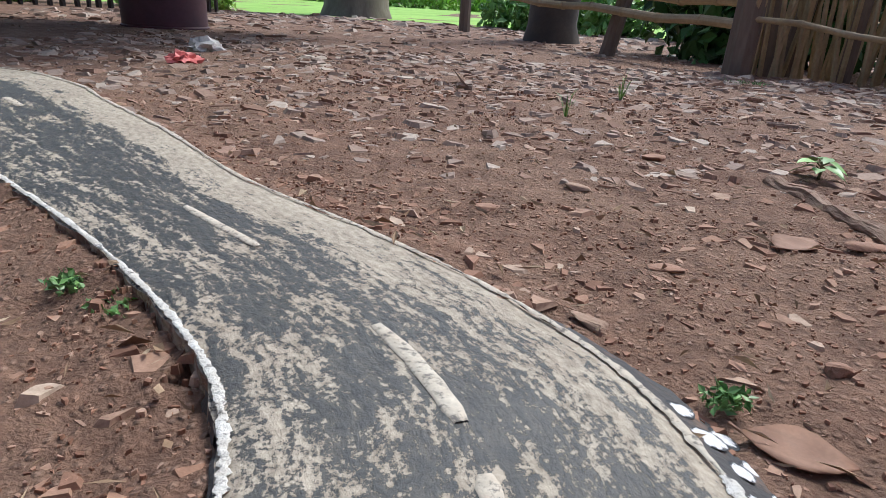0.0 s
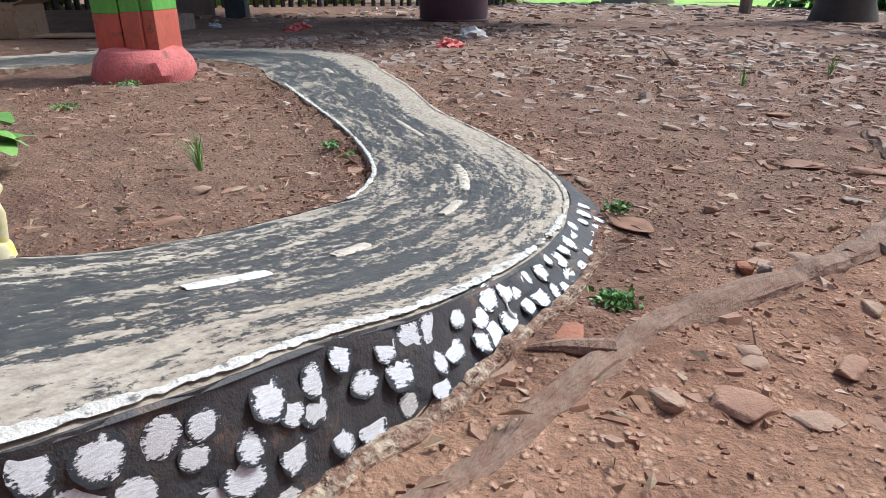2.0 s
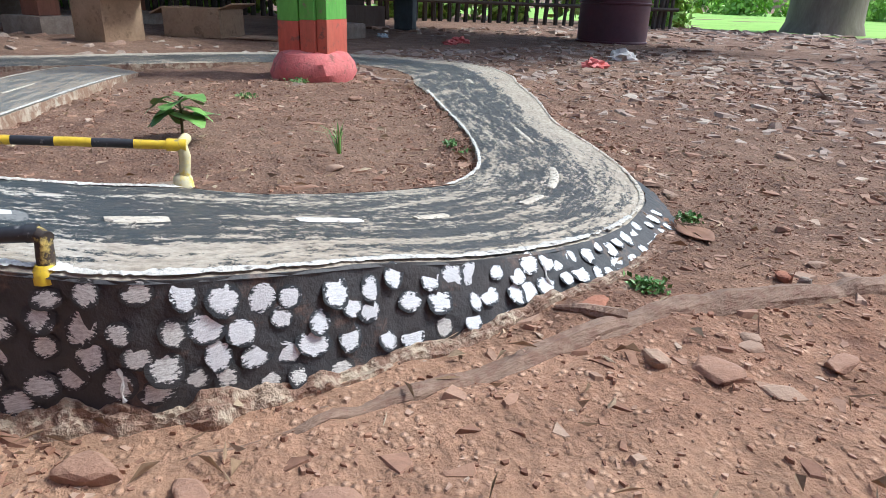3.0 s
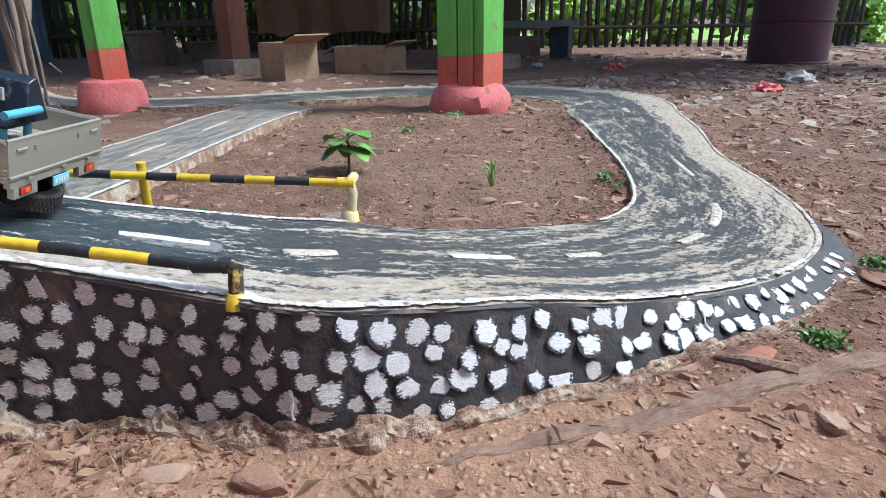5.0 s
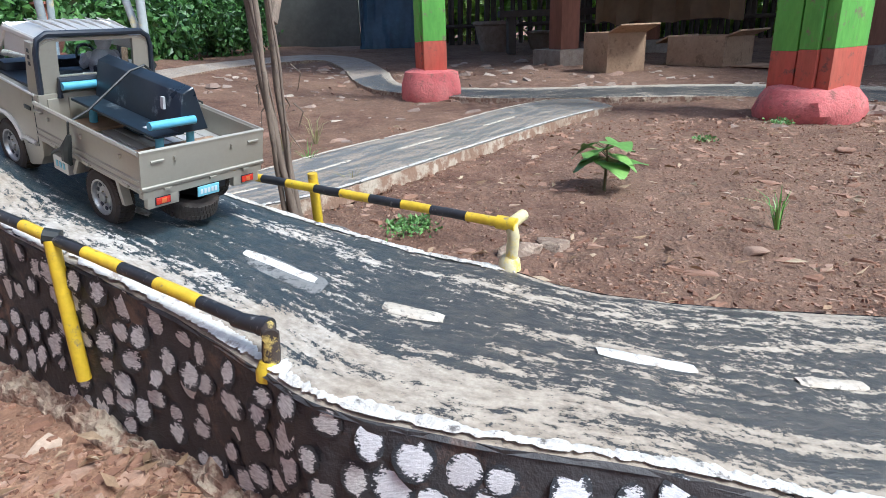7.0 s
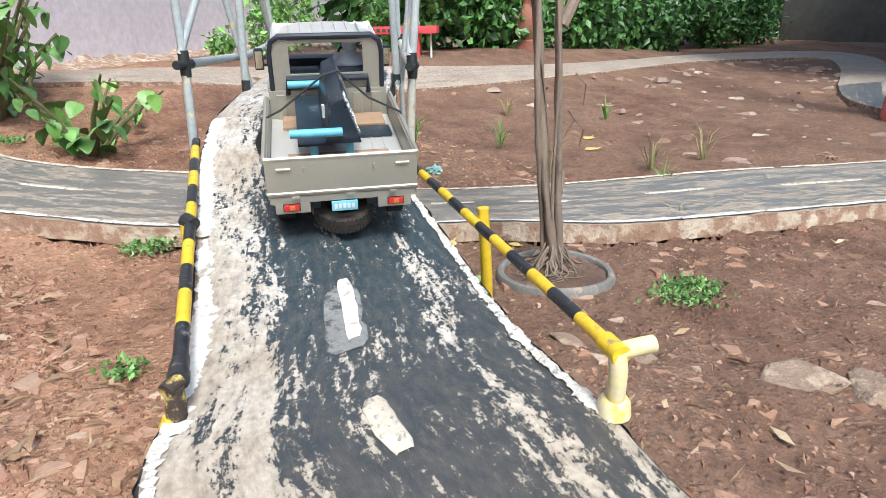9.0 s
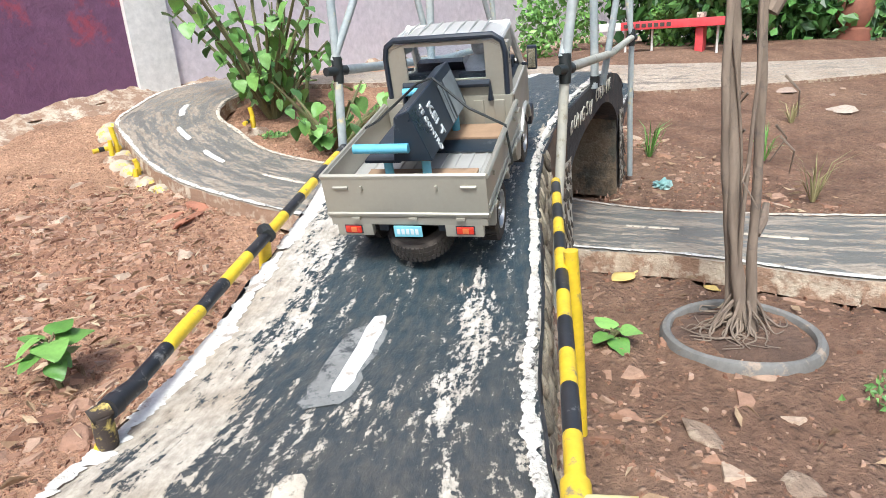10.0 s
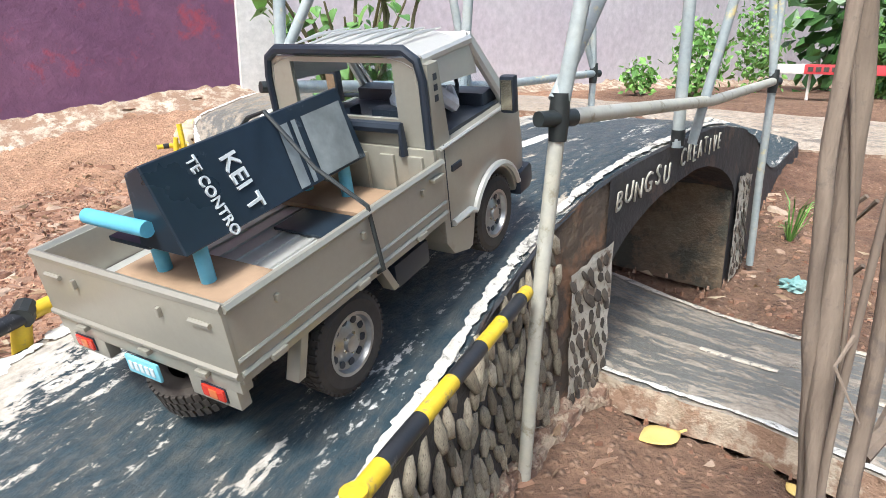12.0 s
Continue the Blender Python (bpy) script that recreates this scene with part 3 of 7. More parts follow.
LOW = [((-19.5, 2.2, 0.1), (-16.5, 3, 0.1)), ((-16.2, -0.3, 0.22), (-13.5, 0.9, 0.22)), ((-12.3, -2.8, 0.27), (-10.2, -1.3, 0.27)),
       ((-10, -4.6, 0.27), (-7.6, -3.1, 0.27)), ((-7.5, -6.2, 0.27), (-5.9, -4.4, 0.27)), ((-6.3, -7.15, 0.27), (-4.9, -5.75, 0.27)),
       ((-5.4, -8.2, 0.27), (-4, -6.6, 0.27)), ((-4.2, -10, 0.4), (-2.9, -7.8, 0.28)), ((-3, -11.2, 0.56), (-1.5, -9, 0.36)),
       ((-1.7, -12.3, 0.73), (-0.5, -10.1, 0.5)), ((-0.8, -13.4, 0.93), (0.6, -11.6, 0.68)), ((-0.35, -14.5, 1.24), (1.3, -13, 0.86)),
       ((-0.05, -15.2, 1.49), (1.75, -14.2, 1.16)), ((-0.2, -15.9, 1.71), (2.1, -15.4, 1.54)), ((-0.7, -16.6, 1.86), (1.8, -16.1, 1.76)),
       ((-1.2, -17.2, 1.98), (1.1, -17.2, 2.02)), ((-2.2, -17.8, 2.08), (-0.2, -18.8, 2.12))]
FAR = [((-2.2, -17.2, 1.9), (-2.4, -18.9, 2.02)), ((-5.5, -16.4, 1.7), (-6.0, -18.0, 1.97)), ((-10.6, -14.7, 1.14), (-11.6, -16.4, 1.7)), ((-19.4, -14.1, 0.95), (-20.5, -15.2, 1.3)), ((-33, -14.3, 0.75), (-36, -15.6, 0.93)),
       ((-45, -12, 0.35), (-51.5, -13.5, 0.45)), ((-40, -9.5, 0.2), (-48.5, -9.3, 0.2)), ((-29.2, -7.05, 0.13), (-33.2, -5.5, 0.13))]


def main_at(t, v, up=0.0):
    a, b = curve(MAIN_A, t), curve(MAIN_B, t)
    p = a + (b - a) * v
    return Vector((p[0], p[1], p[2] + up))


def road_mesh(name, rows, step, across, thick, material, uneven=0.05, side=MORTAR):
    """A slab of road laid through its two edges, with ragged rims; UV runs along and across."""
    ea, eb = [a for a, b in rows], [b for a, b in rows]
    ts = np.arange(0, len(rows) - 1 + step / 2, step)
    verts, faces, uvs, u, last = [], [], [], 0.0, None
    for t in ts:
        a, b = curve(ea, t), curve(eb, t)
        wide = np.linalg.norm(b - a)
        mid = (a + b) / 2
        u += 0 if last is None else float(np.linalg.norm(mid - last))
        last = mid
        ragged = uneven * (float(np.interp(t, [13, 15], [1, 0.3])) if callable(thick) else 1)
        ra, rb = ragged * rough(u, 1.7, 0, 3.1) / wide, ragged * rough(u, 8.2, 0, 3.1) / wide
        for j in range(across + 1):
            v = j / across
            vv = ra + (1 + rb - ra) * v
            p = a + (b - a) * vv
            z = p[2] + 0.012 * rough(p[0], p[1], 2, 2.5) + 0.006 * rough(p[0], p[1], 7, 9)
            if j in (0, across):
                z -= 0.03
            verts.append((p[0], p[1], z))
            uvs.append((u, v))
        for v, q in ((ra - 0.01, a), (1 + rb + 0.01, b)):
            p = a + (b - a) * v
            verts.append((p[0], p[1], min(p[2], q[2]) - (thick(t) if callable(thick) else thick)))
            uvs.append((u, 0 if v < 0.5 else 1))
    w = across + 3
    for i in range(len(ts) - 1):
        r, s = i * w, (i + 1) * w
        for j in range(across):
            faces.append((r + j, r + j + 1, s + j + 1, s + j))
        faces.append((r + across + 1, r, s, s + across + 1))
        faces.append((r + across, r + across + 2, s + across + 2, s + across))
    me = bpy.data.meshes.new(name)
    me.from_pydata(verts, [], faces)
    layer = me.uv_layers.new(name="along")
    idx = np.empty(len(me.loops), int)
    me.loops.foreach_get("vertex_index", idx)
    layer.data.foreach_set("uv", np.array(uvs, float)[idx].ravel())
    me.transform(DM)
    me.materials.append(material)
    me.materials.append(side)
    me.materials.append(BLACK_WALL)
    me.polygons.foreach_set("material_index", [0 if max(i % w for i in q) <= across else 2 if callable(thick) and ts[min(q) // w] > 13.5 else 1 for q in faces])
    shade(me, 0.9)
    return new(name, me)


road = tagged(road_mesh("road_1", MAIN, 0.04, 16, lambda t: float(np.interp(t, [13.0, 14.2], [0.28, 0.05])), ROAD_MAIN), "model road of cement with worn black paint", "road", kind="structure")
low_road = tagged(road_mesh("road_2", LOW, 0.05, 12, 0.3, ROAD_LOW, side=SPLASH), "dusty grey model road passing under the bridge", "road", kind="structure")
far_road = tagged(road_mesh("road_3", FAR, 0.05, 6, 0.3, ROAD_FAR), "old cement strip along the planting", "road", kind="structure")


def strip(name, at, t0, t1, v0, v1, n, material, parent, lift=0.015, ragged=0.25, label=""):
    """A painted strip lying on a road, ragged along its sides."""
    bm, rows = bmesh.new(), []
    for i in range(n + 1):
        t = t0 + (t1 - t0) * i / n
        mid, half = (v0 + v1) / 2, (v1 - v0) / 2
        ends = 1 - 0.35 * (i in (0, n))
        g0, g1 = (1 + ragged * rough(t * 9, v0 * 7, 1, 1.3)), (1 + ragged * rough(t * 9, v1 * 7, 4, 1.3))
        ring = []
        for v, up in ((mid - half * g0 * ends, lift * 0.2), (mid - half * 0.8 * g0 * ends, lift), (mid + half * 0.8 * g1 * ends, lift), (mid + half * g1 * ends, lift * 0.2)):
            ring.append(bm.verts.new(at(t, v, up)))
        rows.append(ring)
    for r, s in zip(rows, rows[1:]):
        for k in range(3):
            bm.faces.new((r[k], r[k + 1], s[k + 1], s[k]))
    return part(name, bm, material, parent, label, angle=1.2)


def rim_line(at, t0, t1, v0, v1, n, material, parent, label=""):
    """A hand-painted line along a road's rim: lumpy, of changing width, broken in places."""
    bm, last = bmesh.new(), None
    for i in range(n + 1):
        t = t0 + (t1 - t0) * i / n
        wide = (v1 - v0) * (0.8 + 0.8 * rough(t * 3.7, v0 * 9, 2, 1.0) + 0.5 * rough(t * 17, v0 * 9, 5, 1.0) + 0.35 * rough(t * 41, v0, 7, 1.0))
        mid = (v0 + v1) / 2 + (v1 - v0) * 0.22 * rough(t * 9, v1, 1, 1.0)
        if wide < 0.16 * (v1 - v0):
            last = None
            continue
        up = 0.008 + 0.007 * rough(t * 23, v0, 3, 1.0)
        lo, hi = max(0.001, mid - wide / 2), min(0.999, mid + wide / 2)
        ring = [bm.verts.new(at(t, v, z)) for v, z in ((lo, 0.001), (lo + 0.2 * (hi - lo), up), (hi - 0.2 * (hi - lo), up), (hi, 0.001))]
        if last:
            for k in range(3):
                bm.faces.new((last[k], last[k + 1], ring[k + 1], ring[k]))
        last = ring
    return part("edge_line", bm, material, parent, label, angle=1.0)


def low_at(t, v, up=0.0):
    a, b = curve([p for p, q in LOW], t), curve([q for p, q in LOW], t)
    p = a + (b - a) * v
    return Vector((p[0], p[1], p[2] + up))


for t0, t1, v, w, m in ((22.1, 23.05, 0.5, 0.028, WHITE_PAINT), (24.15, 24.95, 0.5, 0.027, WHITE_PAINT), (20.4, 21.05, 0.5, 0.032, CREAM_LINE),
                        (18.3, 19.15, 0.5, 0.027, WHITE_PAINT), (17.0, 17.5, 0.5, 0.026, CREAM_LINE), (14.8, 15.6, 0.5, 0.026, CREAM_LINE),
                        (13.1, 14.3, 0.5, 0.026, CREAM_LINE), (11.2, 11.9, 0.5, 0.022, CREAM_LINE), (8.1, 8.7, 0.5, 0.022, CREAM_LINE),
                        (25.9, 26.4, 0.5, 0.027, WHITE_PAINT), (27.4, 28.0, 0.5, 0.03, WHITE_PAINT), (28.7, 29.3, 0.5, 0.03, WHITE_PAINT)):
    strip("lane_dash", main_at, t0, t1, v - w, v + w, 8, m, road)
strip("dash_patch", main_at, 21.95, 22.95, 0.46, 0.585, 10, CEMENT_GREY, road, 0.008, 0.3, "grey repair patch")
for t0, t1, v in ((1.3, 1.7, 0.5), (2.2, 2.7, 0.5), (3.2, 3.6, 0.45), (4.2, 4.7, 0.5), (5.2, 5.75, 0.5), (8.9, 9.5, 0.5), (10.2, 10.8, 0.5), (11.4, 12.1, 0.48), (12.6, 13.4, 0.4)):
    strip("lane_dash", low_at, t0, t1, v - (0.03 if t0 > 10 else 0.02), v + (0.03 if t0 > 10 else 0.02), 8, WHITE_PAINT if t0 > 10 else CREAM_LINE, low_road)
rim_line(main_at, 15.0, 21.6, 0.955, 1.002, 330, RIM_PAINT, road, "rough white edge line")
rim_line(main_at, 21.6, 27.0, 0.93, 1.0, 270, WHITE_PAINT, road)
rim_line(main_at, 19.8, 29.6, 0.004, 0.045, 480, RIM_PAINT, road, "rough white rim")
rim_line(main_at, 9.0, 15.3, 0.0, 0.03, 420, RIM_PAINT, road, "broken white rim")
rim_line(main_at, 5.0, 15.0, 0.97, 1.0, 400, CREAM_LINE, road)
rim_line(low_at, 0.5, 15.5, 0.0, 0.05, 500, CREAM_LINE, low_road)
rim_line(low_at, 0.5, 15.5, 0.955, 1.0, 500, RIM_PAINT, low_road)


# ---- ground: one sheet to the horizon ----
def spaced(lo, hi, fine_lo, fine_hi, step):
    core = list(np.arange(fine_lo, fine_hi + step / 2, step))
    out, gap = core[-1], step
    while out < hi:
        gap *= 1.22
        out += gap
        core.append(out)
    out, gap = core[0], step
    while out > lo:
        gap *= 1.22
        out -= gap
        core.insert(0, out)
    return core


road_line = np.array([main_at(t, v) for t in np.arange(0, len(MAIN) - 1, 0.1) for v in np.linspace(0.09, 0.91, 9)] +
                     [low_at(t, v) for t in np.arange(0, len(LOW) - 1, 0.1) for v in np.linspace(0.05, 0.95, 9)])


for t in np.arange(3, 16.2, 0.02):
    for v, side in ((0, -1), (1, 1)):
        if side > 0 and t > 13.2:
            continue
        e = main_at(t, v)
        way = (main_at(t, 1) - main_at(t, 0)).normalized() * side
        for d in np.arange(0.0, 0.75, 0.06):
            p = e + way * d
            cell = (round(p.x / 0.1), round(p.y / 0.1))
            BERM[cell] = max(BERM.get(cell, 0.0), 0.15 * (1 - d / 0.75) ** 1.3 * (1 + 0.35 * rough(p.x, p.y, 4, 1.1)))


def build_ground():
    xs, ys = spaced(-3000, 3000, -11, 7, 0.11), spaced(-3000, 3000, -13, 13, 0.11)
    cell = {}
    for p in road_line:
        cell[(round(p[0] / 0.25), round(p[1] / 0.25))] = True
    verts = []
    for y in ys:
        for x in xs:
            near = abs(x) < 60 and abs(y) < 60
            z = float(ground_z(x, y)) + (relief(x, y) + berm(x, y) if near else 0)
            if (round(x / 0.25), round(y / 0.25)) in cell:
                z = float(ground_z(x, y)) - 0.12
            verts.append((x, y, z))
    w = len(xs)
    faces = [(j * w + i, j * w + i + 1, (j + 1) * w + i + 1, (j + 1) * w + i) for j in range(len(ys) - 1) for i in range(w - 1)]
    return tagged(new("ground", mesh_from("ground", verts, faces, EARTH, angle=1.0)), "bare red-brown earth strewn with stone shards", "ground", kind="structure")


build_ground()


# ---- embankment of the ramp, bridge deck and far abutment ----
def outward(t):
    d = curve(MAIN_B, t + 0.05) - curve(MAIN_A, t + 0.05)
    d[2] = 0
    return d / np.linalg.norm(d)


def foot_out(t):
    return float(np.interp(t, [13, 15, 17, 20, 22, 40], [0.38, 0.48, 0.32, 0.14, 0.05, 0.05]))


def side_point(t, h, side, push=0.0):
    """A point of a flank: h from 0 at the ground to 1 under the road's edge."""
    e = curve(MAIN_B if side > 0 else MAIN_A, t)
    o = outward(t) * side
    bottom = float(ground_z(e[0], e[1])) - 0.06
    out = (foot_out(t) if side > 0 else 0.06) * (1 - h) + 0.01 + push
    return Vector((e[0] + o[0] * out, e[1] + o[1] * out, bottom + (e[2] - 0.028 - bottom) * h))


def flank(name, t0, t1, side, n, material, parent, label=""):
    bm, rows = bmesh.new(), []
    for i in range(n + 1):
        t = t0 + (t1 - t0) * i / n
        rows.append([bm.verts.new(side_point(t, h / 7, side, 0.035 * rough(t * 3, h * 0.6, side, 1.7))) for h in range(8)])
    for r, s in zip(rows, rows[1:]):
        for k in range(7):
            bm.faces.new((r[k], r[k + 1], s[k + 1], s[k]))
    return part(name, bm, material, parent, label, angle=1.2)


def cross_wall(name, t, material, parent, z_top=None, flip=1):
    bm = bmesh.new()
    a0, a1 = side_point(t, 0, -1), side_point(t, 1, -1)
    b0, b1 = side_point(t, 0, 1), side_point(t, 1, 1)
    grid = [[a0.lerp(b0, i / 12).lerp(a1.lerp(b1, i / 12), j / 8) for i in range(13)] for j in range(9)]
    vs = [[bm.verts.new(p + Vector(outward(t)).cross(Vector((0, 0, 1))) * 0.06 * rough(p.x, p.y, p.z, 1.9)) for p in row] for row in grid]
    for r, s in zip(vs, vs[1:]):
        for k in range(12):
            bm.faces.new((r[k], r[k + 1], s[k + 1], s[k]))
    return part(name, bm, material, parent)


embankment = thing("ramp_embankment", "black cement ramp flank with brushed white spots", "ramp", kind="structure")
flank("outer_flank", 13.2, 27.0, 1, 150, BLACK_WALL, embankment)
flank("inner_flank", 13.2, 25.55, -1, 120, BLACK_WALL, embankment)
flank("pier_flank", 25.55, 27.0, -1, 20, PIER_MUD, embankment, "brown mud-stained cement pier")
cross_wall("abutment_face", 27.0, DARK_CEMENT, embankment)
far_ramp = thing("far_ramp_embankment", "cement ramp flank beyond the bridge", "ramp", kind="structure")
flank("outer_flank", 29.9, 34.0, 1, 40, BLACK_WALL, far_ramp)
flank("inner_flank", 29.9, 34.0, -1, 40, BLACK_WALL, far_ramp)
cross_wall("abutment_face", 29.9, DARK_CEMENT, far_ramp)

bridge = thing("bridge_deck", "black cement bridge deck with hand-painted lettering", "bridge", kind="structure")


def deck_beam():
    bm, rows = bmesh.new(), []
    for i in range(33):
        t = 26.9 + 3.1 * i / 32
        a, b = curve(MAIN_A, t), curve(MAIN_B, t)
        o = outward(t)
        arch = 1.0 - 0.6 * math.sin(math.pi * i / 32) ** 0.45
        ring = [(a - o * 0.03, -0.04), (a - o * 0.05, -arch), (a + o * 0.25, -arch + 0.05), (b - o * 0.25, -arch + 0.05), (b + o * 0.05, -arch), (b + o * 0.03, -0.04)]
        rows.append([bm.verts.new((p[0], p[1], p[2] + dz + 0.015 * rough(p[0], p[1], dz, 4))) for p, dz in ring])
    for r, s in zip(rows, rows[1:]):
        for k in range(5):
            bm.faces.new((r[k], r[k + 1], s[k + 1], s[k]))
    return bm


part("beam", deck_beam(), BLACK_WALL, bridge, angle=1.2)


def lettering(name, text, size, m, material, parent, shear=0.0, label="", bold=0.012):
    """Letters as one flat raised mesh; m places them, in decimetres."""
    c = bpy.data.curves.new(name, "FONT")
    c.body, c.size, c.extrude, c.shear, c.offset = text, size, 0.006, shear, bold * size
    c.align_x, c.align_y = "CENTER", "CENTER"
    tmp = bpy.data.objects.new(name, c)
    scene.collection.objects.link(tmp)
    me = bpy.data.meshes.new_from_object(tmp.evaluated_get(bpy.context.evaluated_depsgraph_get()))
    bpy.data.objects.remove(tmp)
    me.name = name
    me.transform(DM @ m)
    me.materials.clear()
    me.materials.append(material)
    ob = new(name, me)
    ob.parent = parent
    return tagged(ob, label)


def deck_letter(t, up, word, size, name, pitch, narrow):
    """Hand-painted letters, one after another along the deck's flank."""
    for i, ch in enumerate(word):
        tt = t + i * pitch
        a, o = curve(MAIN_A, tt), outward(tt)
        x_axis = Vector(curve(MAIN_A, tt + 0.1) - curve(MAIN_A, tt - 0.1)).normalized()
        normal = Vector(-o)
        y_axis = normal.cross(x_axis).normalized()
        normal = x_axis.cross(y_axis)
        m = Matrix((x_axis, y_axis, normal)).transposed().to_4x4()
        m.translation = Vector((a[0], a[1], a[2] - 0.2 + up + 0.02 * math.sin(i * 2.1))) + normal * 0.052
        lettering(name, ch, size, m @ Matrix.Diagonal((narrow, 1, 1, 1)), LETTER, bridge, bold=-0.006)


deck_letter(27.06, -0.06, "BUNGSU", 0.27, "painted_letter", 0.165, 0.75)
deck_letter(28.2, 0.0, "CREATIVE", 0.25, "painted_letter", 0.128, 0.68)

random.seed(5)


def spot_mesh(k, material):
    """A brushed blot of white paint with frayed edges."""
    bm = bmesh.new()
    n, ph = 40, random.random() * 9
    rim = [1.12 * (1 + 0.12 * rough(math.cos(6.2832 * i / n) * 1.3 + k, math.sin(6.2832 * i / n) * 1.3, ph, 1.0)) * (1 + 0.03 * random.uniform(-1, 1)) for i in range(n)]
    outer = [bm.verts.new((rim[i] * math.cos(6.2832 * i / n), rim[i] * math.sin(6.2832 * i / n), -0.05)) for i in range(n)]
    inner = [bm.verts.new((0.86 * rim[i] * math.cos(6.2832 * i / n), 0.86 * rim[i] * math.sin(6.2832 * i / n), 0.12)) for i in range(n)]
    c = bm.verts.new((0, 0, 0.16))
    for i in range(n):
        j = (i + 1) % n
        bm.faces.new((outer[i], outer[j], inner[j], inner[i]))
        bm.faces.new((inner[i], inner[j], c))
    me = bpy.data.meshes.new("painted_spot")
    bm.to_mesh(me)
    bm.free()
    me.transform(DM)
    me.materials.append(material)
    shade(me, 1.2)
    return me


SPOTS = [spot_mesh(k, SPOT_PAINT) for k in range(14)]
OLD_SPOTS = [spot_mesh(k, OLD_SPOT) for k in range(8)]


def set_on_flank(me, name, t, h, side, size, stretch, turn, parent, push=0.0):
    p = side_point(t, h, side, 0.035 * rough(t * 3, h * 7 * 0.6, side, 1.7) + 0.012 + push)
    along = (side_point(t + 0.05, h, side) - side_point(t - 0.05, h, side)).normalized()
    up = (side_point(t, min(h + 0.1, 1.2), side) - p).normalized()
    nrm = along.cross(up).normalized()
    if nrm.dot(Vector(outward(t) * side)) < 0:
        nrm, along = -nrm, -along
    up = nrm.cross(along)
    m = Matrix((along, up, nrm)).transposed().to_4x4()
    m.translation = p / 10
    ob = new(name, me)
    ob.parent = parent
    ob.matrix_basis = m @ Matrix.Rotation(turn, 4, "Z") @ Matrix.Diagonal((size * stretch, size / stretch, 0.01, 1))
    return ob


for row in range(6):
    t = 14.4 + 0.17 * (row % 2)
    while t < 26.8:
        e = curve(MAIN_B, t)
        high = e[2] - float(ground_z(e[0], e[1]))
        slope = math.hypot(max(high, 0.1), foot_out(t))
        h = 1 - (0.13 + row * 0.2) / slope
        speed = float(np.linalg.norm(curve(MAIN_B, t + 0.1) - curve(MAIN_B, t - 0.1))) / 0.2
        if h > 0.12:
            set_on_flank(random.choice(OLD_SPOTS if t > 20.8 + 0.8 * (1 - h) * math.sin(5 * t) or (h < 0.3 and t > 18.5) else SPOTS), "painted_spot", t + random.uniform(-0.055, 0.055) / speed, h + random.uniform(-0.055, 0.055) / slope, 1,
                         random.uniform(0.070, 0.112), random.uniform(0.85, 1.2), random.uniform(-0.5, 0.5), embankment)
        t += (0.245 + random.uniform(-0.035, 0.055)) / speed


for t, h0, h1 in ((21.3, 0.42, 0.2), (17.1, 0.8, 0.3)):
    pts = [side_point(t + 0.02 * math.sin(0.9 * i + t), h0 + (h1 - h0) * i / 8, 1, 0.035 * rough(t * 3, (h0 + (h1 - h0) * i / 8) * 4.2, 1, 1.7) + 0.012) for i in range(9)]
    part("paint_run", tubed(pts, [0.012 + 0.007 * math.sin(i * 1.7) for i in range(9)], 6), WHITE_PAINT, embankment)


def pebble_mesh(k, material, name):
    bm = bmesh.new()
    bmesh.ops.create_icosphere(bm, subdivisions=1, radius=1)
    for v in bm.verts:
        v.co *= 1 + 0.22 * rough(v.co.x + k * 3, v.co.y, v.co.z, 1.4)
    me = bpy.data.meshes.new(name)
    bm.to_mesh(me)
    bm.free()
    me.transform(DM)
    me.materials.append(material)
    shade(me, 1.4)
    return me


TAN = [pebble_mesh(k, RIVER_STONE, "set_stone") for k in range(6)]
DRK = [pebble_mesh(k, DARK_STONE, "set_stone") for k in range(6)]
for row in range(8):
    t = 19.6
    while t < 26.1:
        e = curve(MAIN_A, t)
        high = e[2] - float(ground_z(e[0], e[1]))
        h = 1 - (0.16 + row * 0.2) / high
        speed = float(np.linalg.norm(curve(MAIN_A, t + 0.1) - curve(MAIN_A, t - 0.1))) / 0.2
        if h > 0.04:
            ob = set_on_flank(random.choice(TAN), "set_stone", t + random.uniform(-0.02, 0.02), h + random.uniform(-0.03, 0.03), -1,
                              random.uniform(0.07, 0.1), random.uniform(0.48, 0.75), random.uniform(-0.5, 0.5), embankment)
            ob.scale[2] = 0.04
        t += random.uniform(0.12, 0.165) / speed

